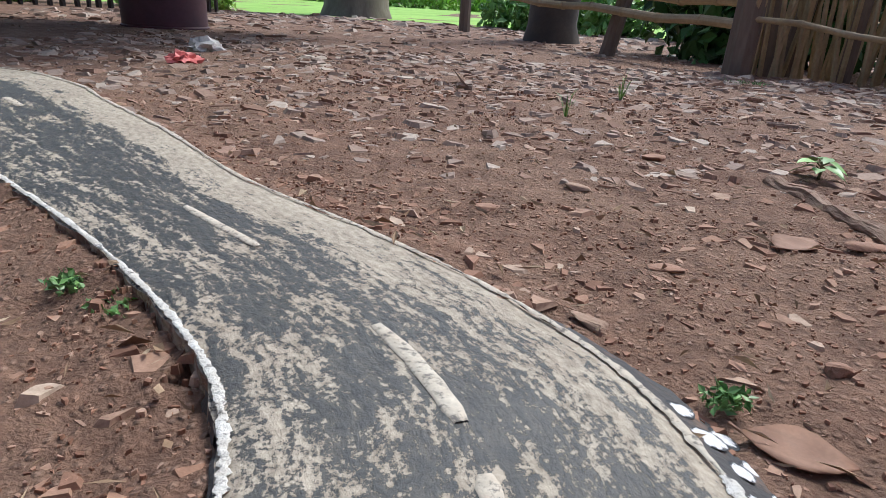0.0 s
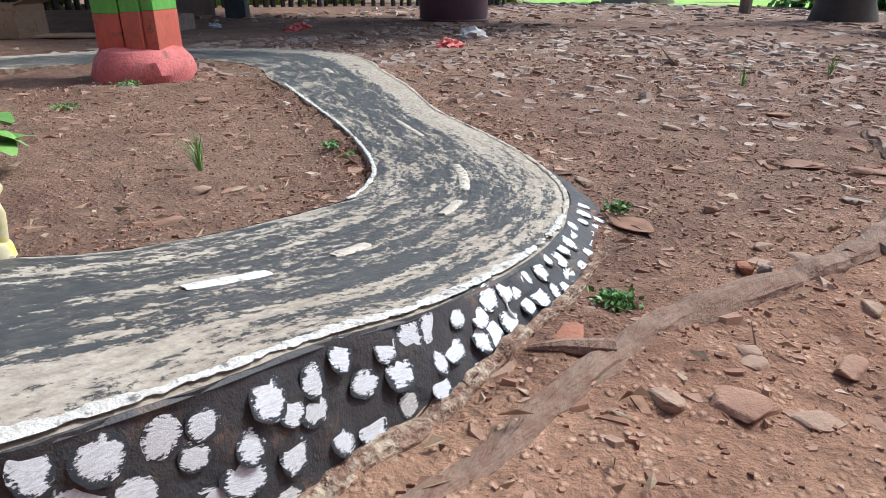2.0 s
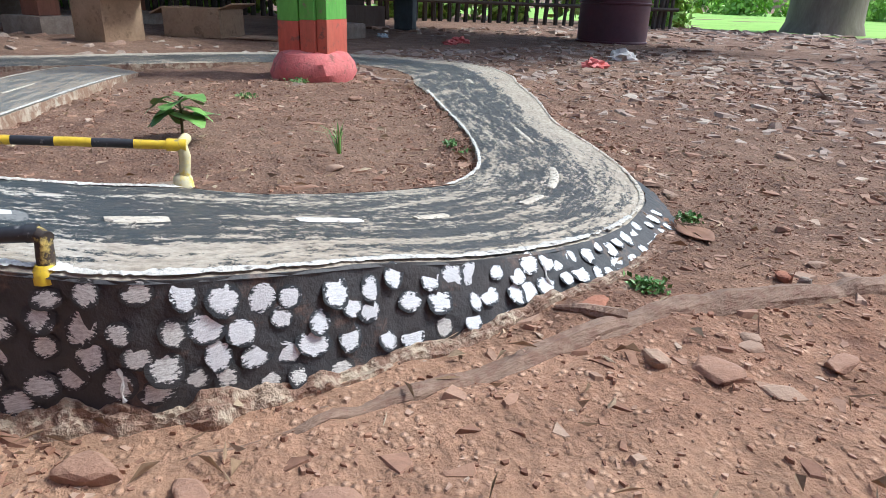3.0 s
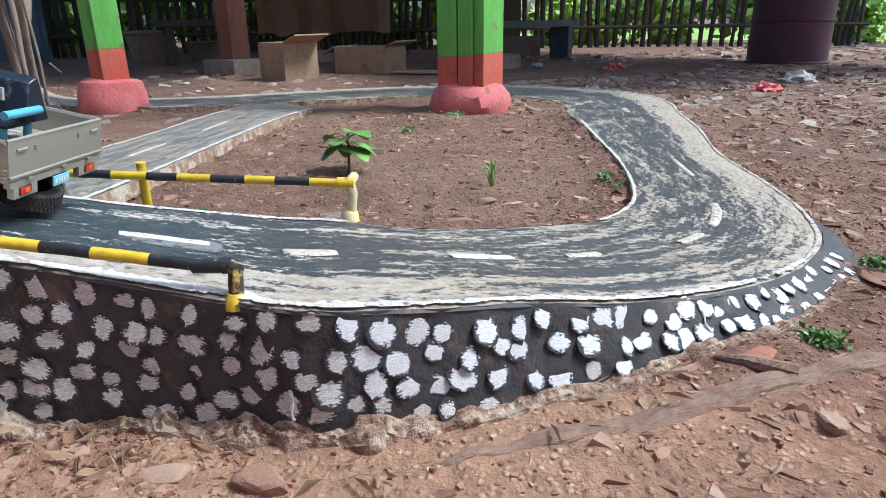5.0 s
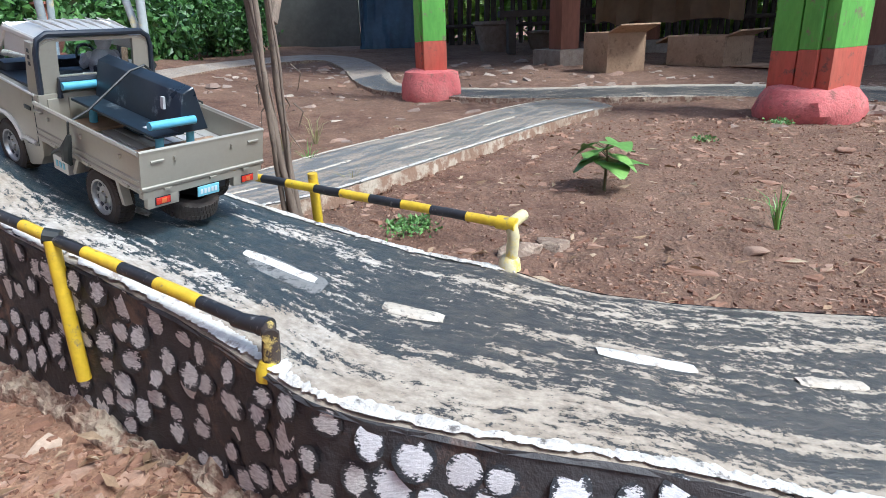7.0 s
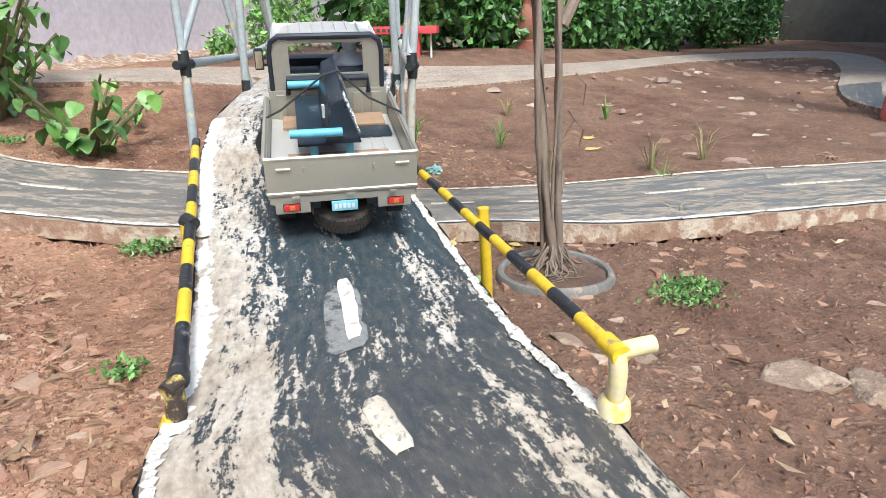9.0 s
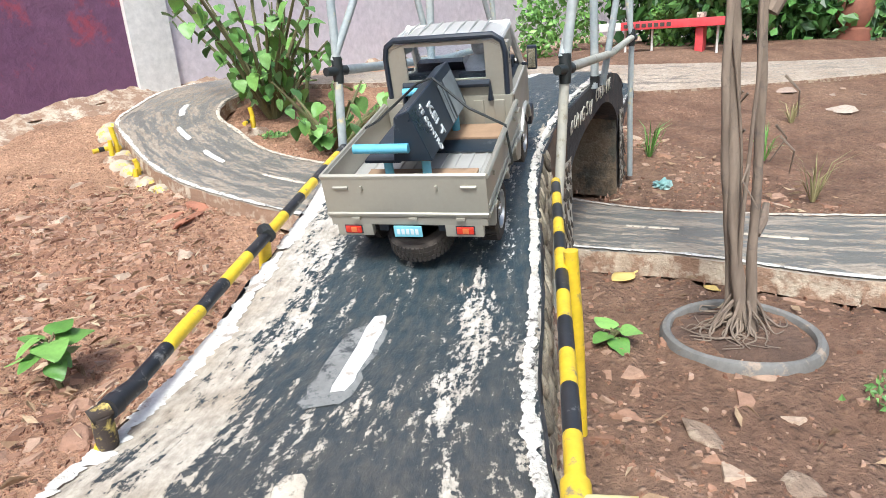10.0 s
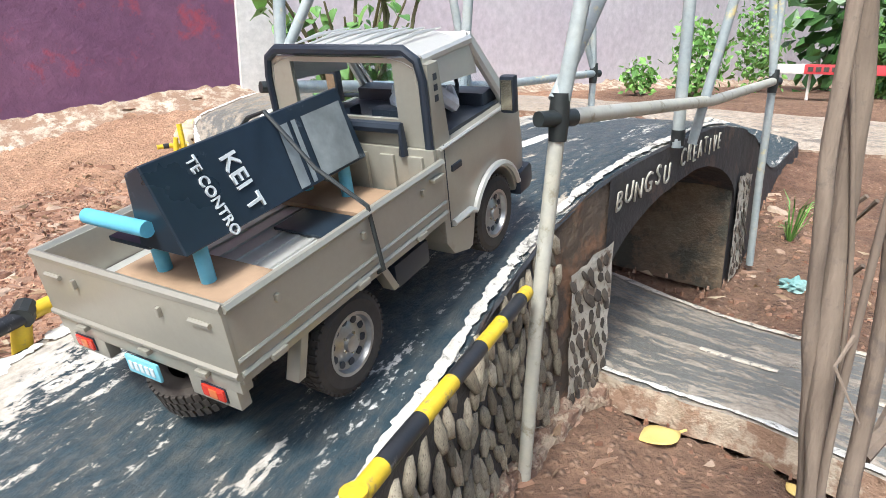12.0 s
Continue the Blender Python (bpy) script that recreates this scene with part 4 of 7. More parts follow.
# netted stone facing on the bridge piers
for parent, t0, t1, n in ((embankment, 26.25, 26.98, 5), (far_ramp, 30.0, 30.6, 4)):
    bm, rows = bmesh.new(), []
    for i in range(9):
        t = t0 + (t1 - t0) * i / 8
        rows.append([bm.verts.new(side_point(t + (0.05 * rough(j * 1.7, i, 2, 1) if i in (0, 8) else 0), 0.05 + 0.67 * j / 8 + (0.03 * rough(i * 1.9, j, 5, 1) if j in (0, 8) else 0), -1, 0.04 + 0.02 * rough(t * 9, j, 0, 1))) for j in range(9)])
    for r, s in zip(rows, rows[1:]):
        for k in range(8):
            bm.faces.new((r[k], r[k + 1], s[k + 1], s[k]))
    part("pier_facing", bm, NET_MORTAR, parent, "white mortar net between dark stones", angle=1.2)
    for i in range(n):
        for j in range(9):
            ob = set_on_flank(random.choice(DRK), "set_stone", t0 + (t1 - t0) * (i + 0.45 + 0.4 * (j % 2)) / (n + 0.35) + random.uniform(-0.025, 0.025),
                              0.08 + 0.62 * (j + 0.5) / 9 + random.uniform(-0.015, 0.015), -1, random.uniform(0.046, 0.064), random.uniform(0.6, 0.9), random.uniform(-0.5, 0.5), parent, 0.033)
            ob.scale[2] = 0.016


# crumbling mortar along the foot of the flanks
def footing(name, t0, t1, side, n, label):
    bm, rows = bmesh.new(), []
    for i in range(n + 1):
        t = t0 + (t1 - t0) * i / n
        base = side_point(t, 0, side)
        o = Vector(outward(t) * side)
        full = float(np.interp(t, [15.5, 18.5, 21.0], [0.3, 0.5, 1.0]))
        rise = full * max(0.03, 0.11 + 0.09 * rough(base.x, base.y, 3, 1.6) + 0.05 * rough(base.x, base.y, 1, 6))
        wide = full * max(0.05, 0.16 + 0.15 * rough(base.x, base.y, side, 1.3) + 0.07 * rough(base.x, base.y, side + 4, 5))
        zg = on_ground(base.x, base.y)
        ring = []
        for k, (w, h) in enumerate(((-0.05, 1.25), (0.06, 1.12), (0.16, 1.0), (0.32, 0.95), (0.5, 0.8), (0.68, 0.72), (0.85, 0.5), (0.98, 0.2), (1.05, -0.6))):
            p = base + o * (wide * w if w > 0 else w)
            lump = full * (0.05 * rough(p.x, p.y, k * 0.3, 7) + 0.035 * rough(p.x, p.y, k, 17))
            p = p + o * 0.4 * lump
            ring.append(bm.verts.new((p.x, p.y, zg + rise * h + lump * (k not in (0, 8)))))
        rows.append(ring)
    for r, s in zip(rows, rows[1:]):
        for k in range(8):
            bm.faces.new((r[k], r[k + 1], s[k + 1], s[k]))
    return part(name, bm, MORTAR, embankment, label, angle=0.45)


footing("footing", 15.5, 27.0, 1, 800, "crumbling tan mortar footing")
footing("footing", 22.0, 27.0, -1, 320, "crumbling tan mortar footing")

# ---- walls ----
wall_dir = Vector((-0.835, -0.55, 0)).normalized()
wall_in = Vector((-0.55, 0.835, 0)).normalized()
wall_foot = Vector((1.75, -18.0, 0))


def wall_panel(name, s0, s1, thick, z0, z1, material, label):
    bm = bmesh.new()
    n, m = max(2, int((s1 - s0) / 0.6)), 20
    n = min(n, 60)
    rows = []
    for i in range(n + 1):
        p = wall_foot + wall_dir * (s0 + (s1 - s0) * i / n)
        rows.append([bm.verts.new(p + wall_in * (thick + 0.06 * rough(i * 0.5, j * 0.5, s0, 1)) + Vector((0, 0, z0 + (z1 - z0) * j / m))) for j in range(m + 1)])
        rows[-1].append(bm.verts.new(p - wall_in * 1.2 + Vector((0, 0, z1))))
        rows[-1].append(bm.verts.new(p - wall_in * 1.2 + Vector((0, 0, z0))))
    for r, s in zip(rows, rows[1:]):
        for k in range(m + 2):
            bm.faces.new((r[k], r[k + 1], s[k + 1], s[k]))
    for r in (rows[0], rows[-1]):
        bm.faces.new(r)
    return tagged(part(name, bm, material, None, label, angle=0.9), label, "wall", kind="structure")


wall_panel("wall_purple", -60, -0.01, 0.0, 0.6, 32, PURPLE, "stained purple plaster wall")
wall_panel("wall_pilaster", 0.0, 1.1, 0.12, 0.8, 32, WHITEWASH, "whitewashed pilaster between painted walls")
wall_panel("wall_lavender", 1.11, 60, 0.0, 0.8, 32, LAVENDER, "pale lavender plaster wall")


def plinth():
    bm, rows = bmesh.new(), []
    for i in range(500):
        s = -14 + 0.12 * i
        p = wall_foot + wall_dir * s
        g = 0.26 + 0.2 * rough(s, 2, 0, 0.9) + 0.1 * rough(s, 4, 0, 4)
        ring = []
        for out, up in ((0, g), (0.1 + 0.1 * rough(s, 1, 1, 2), g * 0.8), (0.35, g * 0.45), (0.6 + 0.45 * rough(s, 5, 1, 1.1) + 0.2 * rough(s, 8, 1, 4), 0.07), (1.15, -0.12)):
            q = p + wall_in * out
            ring.append(bm.verts.new((q.x, q.y, on_ground(q.x, q.y) + up)))
        rows.append(ring)
    for r, s in zip(rows, rows[1:]):
        for k in range(4):
            bm.faces.new((r[k], r[k + 1], s[k + 1], s[k]))
    tagged(part("wall_footing", bm, SPLASH, None, angle=0.9), "cream splashed cement footing along the wall", "footing", kind="structure")


plinth()


# ---- toy truck, standing on the ramp ----
ROAD_SAMPLES = [(main_at(t, v)) for t in np.arange(13, 34, 0.05) for v in np.linspace(0, 1, 21)]


def road_z(x, y):
    return min(ROAD_SAMPLES, key=lambda p: (p.x - x) ** 2 + (p.y - y) ** 2).z


HEADING = Vector((-0.562, -0.827, 0))
TAIL = Vector((-1.15, -4.38, 0))
TRUCK_SIZE = 0.9
rear_xy, front_xy = TAIL + HEADING * 0.63, TAIL + HEADING * 2.12
rear_z, front_z = road_z(rear_xy.x, rear_xy.y) + 0.015, road_z(front_xy.x, front_xy.y) + 0.015
PITCH = math.degrees(math.atan2(front_z - rear_z, 1.49))
TRUCK_AT = pose(TAIL.x / 10, TAIL.y / 10, (rear_z - 0.63 * math.tan(radians(PITCH))) / 10, PITCH, 0, 145.8) @ Matrix.Scale(TRUCK_SIZE, 4)


def prism(prof, x0, x1, bevel=0.0):
    """A side outline in (y, z), drawn across the truck."""
    bm = bmesh.new()
    a = [bm.verts.new((x0, y, z)) for y, z in prof]
    b = [bm.verts.new((x1, y, z)) for y, z in prof]
    bm.faces.new(a)
    bm.faces.new(b[::-1])
    n = len(prof)
    for i in range(n):
        bm.faces.new((a[i], b[i], b[(i + 1) % n], a[(i + 1) % n]))
    bmesh.ops.recalc_face_normals(bm, faces=bm.faces)
    if bevel:
        es = [e for e in bm.edges if abs(e.verts[0].co.x - e.verts[1].co.x) < 1e-6]
        bmesh.ops.bevel(bm, geom=es, offset=bevel, segments=2, affect="EDGES", profile=0.6)
    return bm


truck = tagged(new("toy_truck"), "champagne remote-control pickup truck climbing the ramp", "toy truck")
truck.empty_display_size = 0.02
truck.matrix_basis = TRUCK_AT


def arc(cy, cz, r, a0, a1, n):
    return [(cy + r * math.cos(radians(a0 + (a1 - a0) * i / n)), cz + r * math.sin(radians(a0 + (a1 - a0) * i / n))) for i in range(n + 1)]


lower = [(1.68, 0.36), (1.68, 0.97), (2.62, 0.99), (2.74, 0.965), (2.80, 0.90), (2.835, 0.66), (2.83, 0.36), (2.70, 0.33)] + arc(2.36, 0.27, 0.325, 8, 172, 14) + [(2.0, 0.20), (1.95, 0.19), (1.76, 0.25)]
cab = part("cab_body", prism(lower, -0.62, 0.62, 0.02), BODY, truck)
part("cabin_floor", boxed((-0.56, 1.76, 0.97), (0.56, 2.60, 1.0)), TRUCK_BLACK, cab)
for y0, y1, x0, x1, z in ((1.80, 1.92, -0.48, -0.08, 1.12), (1.80, 1.92, 0.08, 0.48, 1.12)):
    part("seat_back", boxed((x0, y0, 0.99), (x1, y1, z), 0.03), TRUCK_BLACK, cab)
part("dashboard", prism([(2.45, 0.99), (2.45, 1.07), (2.58, 1.08), (2.66, 0.995)], -0.52, 0.52, 0.01), TRUCK_BLACK, cab)
wheel_m = Matrix.Translation((0.27, 2.36, 1.10)) @ Matrix.Rotation(radians(60), 4, "X")
bm = bmesh.new()
ring = [wheel_m @ Vector((0.11 * math.cos(k * math.pi / 10), 0.11 * math.sin(k * math.pi / 10), 0)) for k in range(21)]
tube(bm, ring, 0.014, 8)
tube(bm, [wheel_m @ Vector((-0.1, 0, 0)), wheel_m @ Vector((0.1, 0, 0))], 0.012, 6)
tube(bm, [wheel_m @ Vector((0, 0, 0)), wheel_m @ Vector((0, 0, -0.14))], 0.015, 6)
part("steering_wheel", bm, TRUCK_BLACK, cab)

# roof with pressed ribs
bm = bmesh.new()
rows = []
for i in range(13):
    y = 1.66 + 0.72 * i / 12
    crown = 1.455 - 0.02 * ((i - 4) / 8) ** 2 - (0.07 if i == 12 else 0.025 if i == 11 else 0.03 if i == 0 else 0)
    rows.append([bm.verts.new((x * (0.54 - 0.015 * (i == 12)), y, crown - 0.075 * abs(x) ** 4 - (0.09 if abs(x) == 1 else 0))) for x in (-1, -0.97, -0.85, -0.5, 0, 0.5, 0.85, 0.97, 1)])
for r, s in zip(rows, rows[1:]):
    for k in range(8):
        bm.faces.new((r[k], r[k + 1], s[k + 1], s[k]))
bm.faces.new([r[0] for r in rows][::-1] + [])
bm.faces.new([r[-1] for r in rows])
roof = part("roof", bm, SILVER, truck, "silvery pressed roof", angle=0.9)
for k in range(7):
    x = -0.36 + 0.12 * k
    part("roof_rib", tubed([(x, 1.72, 1.452), (x, 1.95, 1.462), (x, 2.26, 1.45)], [0.004, 0.012, 0.004], 6), SILVER, roof)

# window pillars, rear panel and glass
for s in (-1, 1):
    part("front_pillar", tubed([(s * 0.575, 2.66, 0.98), (s * 0.545, 2.50, 1.16), (s * 0.51, 2.33, 1.36), (s * 0.50, 2.27, 1.41)], 0.032, 8), SILVER, truck)
    part("rear_pillar", prism([(1.68, 0.96), (1.68, 1.37), (1.80, 1.37), (1.86, 0.96)], s * 0.535, s * 0.60, 0.012), BODY, truck)
    part("window_rail", tubed([(s * 0.53, 1.72, 1.38), (s * 0.525, 2.30, 1.385)], 0.026, 8), SILVER, truck)
    part("belt_line", tubed([(s * 0.622, 1.70, 0.965), (s * 0.622, 2.62, 0.985), (s * 0.60, 2.72, 0.975)], 0.012, 6), SILVER, truck)
    for k in range(3):
        part("vent_slot", boxed((s * 0.598, 1.73, 1.19 + 0.05 * k), (s * 0.604, 1.765, 1.22 + 0.05 * k)), TRUCK_BLACK, truck)
    part("door_handle", boxed((min(s * 0.612, s * 0.632), 1.80, 0.79), (max(s * 0.612, s * 0.632), 1.92, 0.83), 0.008), TRUCK_BLACK, truck)
    part("door_seam", tubed([(s * 0.621, 1.74, 0.98), (s * 0.621, 1.74, 0.45), (s * 0.621, 1.98, 0.42)], 0.004, 5), TRUCK_BLACK, truck)
    trim = [(s * 0.628, 1.76, 0.47), (s * 0.628, 1.98, 0.47)] + [(s * 0.632, y, z) for y, z in arc(2.36, 0.27, 0.36, 152, 20, 12)] + [(s * 0.628, 2.81, 0.44)]
    part("wheel_arch_trim", tubed(trim, 0.024, 6), SILVER, truck, "silver wheel-arch lip")
    mirror = part("wing_mirror", boxed((s * 0.72 - 0.05, 2.40, 0.98), (s * 0.72 + 0.05, 2.47, 1.18), 0.018), TRUCK_BLACK, truck)
    part("mirror_arm", tubed([(s * 0.60, 2.56, 1.0), (s * 0.72, 2.44, 1.02)], 0.014, 6), TRUCK_BLACK, mirror)
    part("mirror_glass", boxed((s * 0.72 - 0.038, 2.393, 1.0), (s * 0.72 + 0.038, 2.40, 1.16)), CHROME, mirror)

bm = bmesh.new()
outline = [[[bm.verts.new((x, y, z)) for x, z in ((-w, lo), (w, lo), (w, hi), (-w, hi))] for w, lo, hi in ((0.56, 0.96, 1.40), (0.38, 1.11, 1.375))] for y in (1.665, 1.70)]
for k in range(4):
    j = (k + 1) % 4
    for outer, inner in outline:
        bm.faces.new((outer[k], outer[j], inner[j], inner[k]))
    for ring in (0, 1):
        bm.faces.new((outline[0][ring][k], outline[1][ring][k], outline[1][ring][j], outline[0][ring][j]))
rear_panel = part("rear_panel", bm, BODY, truck)
part("rear_window", boxed((-0.38, 1.675, 1.11), (0.38, 1.685, 1.375)), GLASS, rear_panel).visible_shadow = False
part("rear_trim", tubed([(-0.575, 1.66, 0.62), (-0.575, 1.66, 1.30), (-0.55, 1.66, 1.39), (-0.47, 1.66, 1.435), (0.47, 1.66, 1.435), (0.55, 1.66, 1.39), (0.575, 1.66, 1.30), (0.575, 1.66, 0.62)], 0.026, 8), TRUCK_BLACK, truck, "dark blue-black cab edge trim")
part("guard_bar", tubed([(-0.42, 1.62, 0.94), (-0.42, 1.62, 1.08), (0.42, 1.62, 1.08), (0.42, 1.62, 0.94)], 0.03, 8), TRUCK_BLACK, truck)


def slanted(x0, x1, s0, s1, off, thick):
    """A slab lying along the slope of the windscreen."""
    low, high = Vector((0, 2.70, 0.985)), Vector((0, 2.315, 1.395))
    n = Vector((0, high.z - low.z, low.y - high.y)).normalized()
    bm = bmesh.new()
    pts = []
    for o in (off, off + thick):
        for s, in ((s0,), (s1,)):
            for x in (x0, x1):
                p = low.lerp(high, s) + n * o
                pts.append(bm.verts.new((x * (1 - 0.1 * s), p.y, p.z)))
    for q in ((0, 1, 3, 2), (4, 6, 7, 5), (0, 2, 6, 4), (1, 5, 7, 3), (0, 4, 5, 1), (2, 3, 7, 6)):
        bm.faces.new([pts[i] for i in q])
    return bm


screen = part("windscreen", slanted(-0.53, 0.53, 0.04, 0.96, 0.0, 0.012), GLASS, truck)
screen.visible_shadow = False
for x0, x1, s0, s1 in ((-0.585, 0.585, -0.02, 0.05), (-0.575, 0.575, 0.94, 1.02), (-0.59, -0.53, -0.02, 1.02), (0.53, 0.59, -0.02, 1.02)):
    part("screen_frame", slanted(x0, x1, s0, s1, -0.01, 0.035), SILVER, screen)
part("wiper", tubed([(0.10, 2.715, 1.0), (0.30, 2.70, 1.035), (0.48, 2.695, 1.04)], [0.016, 0.018, 0.008], 6), TRUCK_BLACK, truck)

# front: lamps, grille, bumper
for s in (-1, 1):
    panel = part("headlight_panel", boxed((s * 0.45 - 0.145, 2.80, 0.545), (s * 0.45 + 0.145, 2.862, 0.815), 0.02), TRUCK_BLACK, truck)
    m = Matrix.Translation((s * 0.45, 2.862, 0.68)) @ Matrix.Rotation(radians(-90), 4, "X")
    part("headlight_ring", lathe(bmesh.new(), [(0.105, -0.01), (0.112, 0.012), (0.098, 0.02), (0.085, 0.004)], 24, m), CHROME, panel, "chromed ring")
    part("headlight_lens", lathe(bmesh.new(), [(0.09, 0.0), (0.075, 0.018), (0.04, 0.028), (0.0001, 0.031)], 24, m), HEADLIGHT, panel, "lit amber lens")
part("grille", boxed((-0.34, 2.81, 0.55), (0.34, 2.853, 0.665), 0.012), TRUCK_BLACK, truck)
bumper = part("front_bumper", prism([(2.70, 0.28), (2.70, 0.45), (2.88, 0.47), (2.915, 0.43), (2.915, 0.33), (2.87, 0.28)], -0.655, 0.655, 0.02), TRUCK_BLACK, truck)
part("fog_lamp", boxed((-0.53, 2.91, 0.35), (-0.33, 2.925, 0.405), 0.01), CHROME, bumper)
part("indicator", boxed((0.36, 2.91, 0.35), (0.54, 2.925, 0.405), 0.01), ORANGE_LENS, bumper, "orange indicator lens")
plate = part("number_plate", boxed((-0.14, 2.918, 0.32), (0.14, 2.935, 0.41), 0.005), PLATE_BLUE, bumper, "pale blue number plate")
for k in range(6):
    part("plate_bar", boxed((-0.115 + 0.04 * k, 2.935, 0.34), (-0.09 + 0.04 * k, 2.939, 0.39)), PLATE_INK, plate)

# load bed
bed_floor = part("bed_floor", boxed((-0.62, 0.03, 0.56), (0.62, 1.62, 0.68)), SILVER, truck)
for k in range(9):
    x = -0.48 + 0.12 * k
    part("floor_rib", boxed((x - 0.012, 0.06, 0.675), (x + 0.012, 1.58, 0.692)), SILVER, bed_floor)
for s in (-1, 1):
    side = part("bed_side", prism([(0.0, 0.0), (1.655, 0.0), (1.655, 0.36), (0.0, 0.36)], s * 0.625, s * 0.655, 0.006), BODY, truck)
    side.data.transform(Matrix.Translation((0, 0, 0.055)))
    for z, r in ((0.91, 0.022), (0.665, 0.013), (0.60, 0.016)):
        part("side_rib", tubed([(s * 0.655, 0.0, z), (s * 0.655, 1.65, z)], r, 6), BODY, side)
    for y in (0.15, 0.75, 1.3):
        part("hinge", boxed((min(s * 0.65, s * 0.685), y, 0.57), (max(s * 0.65, s * 0.685), y + 0.09, 0.60), 0.008), BODY, side)
        part("peg", boxed((min(s * 0.65, s * 0.675), y + 0.1, 0.80), (max(s * 0.65, s * 0.675), y + 0.125, 0.835), 0.005), BODY, side)
    part("latch", boxed((min(s * 0.65, s * 0.69), 1.50, 0.84), (max(s * 0.65, s * 0.69), 1.62, 0.86), 0.006), BODY, side)
    part("rear_mudguard", prism([(0.98, 0.55), (1.03, 0.55), (1.12, 0.38), (1.07, 0.38)], s * 0.56, s * 0.64, 0.005), BODY, truck)
    part("rear_mudguard", prism([(0.36, 0.55), (0.41, 0.55), (0.33, 0.34), (0.28, 0.34)], s * 0.56, s * 0.64, 0.005), BODY, truck)
tailgate = part("tailgate", boxed((-0.655, -0.015, 0.57), (0.655, 0.015, 0.915), 0.006), BODY, truck)
part("gate_lip", tubed([(-0.655, 0, 0.915), (0.655, 0, 0.915)], 0.022, 6), BODY, tailgate)
part("gate_rib", tubed([(-0.655, -0.015, 0.60), (0.655, -0.015, 0.60)], 0.016, 6), BODY, tailgate)
for x in (-0.56, 0.46):
    part("gate_latch", tubed([(x, -0.022, 0.83), (x + 0.12, -0.022, 0.83)], 0.013, 6), BODY, tailgate)
for x in (-0.34, 0.26):
    part("gate_peg", boxed((x, -0.035, 0.80), (x + 0.02, -0.01, 0.845), 0.006), BODY, tailgate)
for x in (-0.45, 0.02, 0.40):
    part("gate_hinge", boxed((x, -0.04, 0.55), (x + 0.07, -0.005, 0.575), 0.006), BODY, tailgate)
headboard = part("headboard", boxed((-0.62, 1.625, 0.58), (0.62, 1.655, 0.98), 0.008), BODY, truck)
for k in range(6):
    x = -0.5 + 0.2 * k
    part("headboard_rib", boxed((x - 0.05, 1.60, 0.62), (x + 0.05, 1.628, 0.94), 0.012), BODY, headboard)

# chassis and rear
for x in (-0.25, 0.25):
    part("chassis_beam", boxed((x - 0.04, 0.1, 0.38), (x + 0.04, 2.6, 0.5), 0.01), TRUCK_BLACK, truck)
for y in (0.70, 2.36):
    part("axle", tubed([(-0.5, y, 0.27), (0.5, y, 0.27)], 0.05, 8), TRUCK_BLACK, truck)
part("axle_housing", boxed((-0.12, 0.58, 0.17), (0.12, 0.82, 0.37), 0.04), TRUCK_BLACK, truck)
val = bmesh.new()
box(val, (-0.64, -0.01, 0.50), (0.64, 0.05, 0.565), 0.006)
for s in (-1, 1):
    box(val, (min(s * 0.30, s * 0.60), -0.01, 0.40), (max(s * 0.30, s * 0.60), 0.05, 0.505), 0.006)
rear_bar = part("rear_valance", val, BODY, truck)
for s in (-1, 1):
    lamp = part("tail_light", boxed((s * 0.46 - 0.068, -0.026, 0.43), (s * 0.46 + 0.068, -0.005, 0.49), 0.008), RED_LENS, rear_bar, "red tail light")
    part("amber_segment", boxed((s * 0.46 - 0.02, -0.029, 0.438), (s * 0.46 + 0.028, -0.024, 0.482), 0.003), ORANGE_LENS, lamp, "orange lamp segment")
    part("light_rim", boxed((s * 0.46 - 0.075, -0.016, 0.422), (s * 0.46 + 0.075, -0.0105, 0.498), 0.004), TRUCK_BLACK, rear_bar)
back_plate = part("number_plate", boxed((-0.115, -0.035, 0.405), (0.115, -0.02, 0.50), 0.005), PLATE_BLUE, rear_bar, "pale blue number plate")
for k in range(5):
    part("plate_bar", boxed((-0.09 + 0.038 * k, -0.039, 0.43), (-0.066 + 0.038 * k, -0.035, 0.475)), PLATE_INK, back_plate)
tool = part("tool_box", boxed((-0.64, 1.20, 0.32), (-0.42, 1.46, 0.47), 0.01), SILVER, truck)
for k in range(3):
    part("box_bar", boxed((-0.645, 1.25 + 0.06 * k, 0.365), (-0.641, 1.285 + 0.06 * k, 0.425)), PLATE_BLUE, tool)
part("fuel_tank", boxed((0.36, 1.15, 0.33), (0.60, 1.5, 0.48), 0.02), TRUCK_BLACK, truck)

tyre_bm = lathe(bmesh.new(), [(0.165, -0.085), (0.235, -0.09), (0.262, -0.075), (0.27, -0.04), (0.27, 0.04), (0.262, 0.075), (0.235, 0.09), (0.165, 0.085), (0.16, 0.0), (0.165, -0.085)], 36)
tyre_bm.faces.ensure_lookup_table()
tread = part("wheel", tyre_bm, TYRE, truck, "dusty black rubber tyre", angle=0.5)
lug_bm = bmesh.new()
for k in range(44):
    for row in (-0.052, 0.0, 0.052):
        a = 2 * math.pi * (k + 0.5 * (row == 0)) / 44
        box(lug_bm, (0.262, -0.013, row - 0.022), (0.277, 0.013, row + 0.022), 0, Matrix.Rotation(a, 4, "Z"))
lugs = part("tread", lug_bm, TYRE, tread, smooth=False)
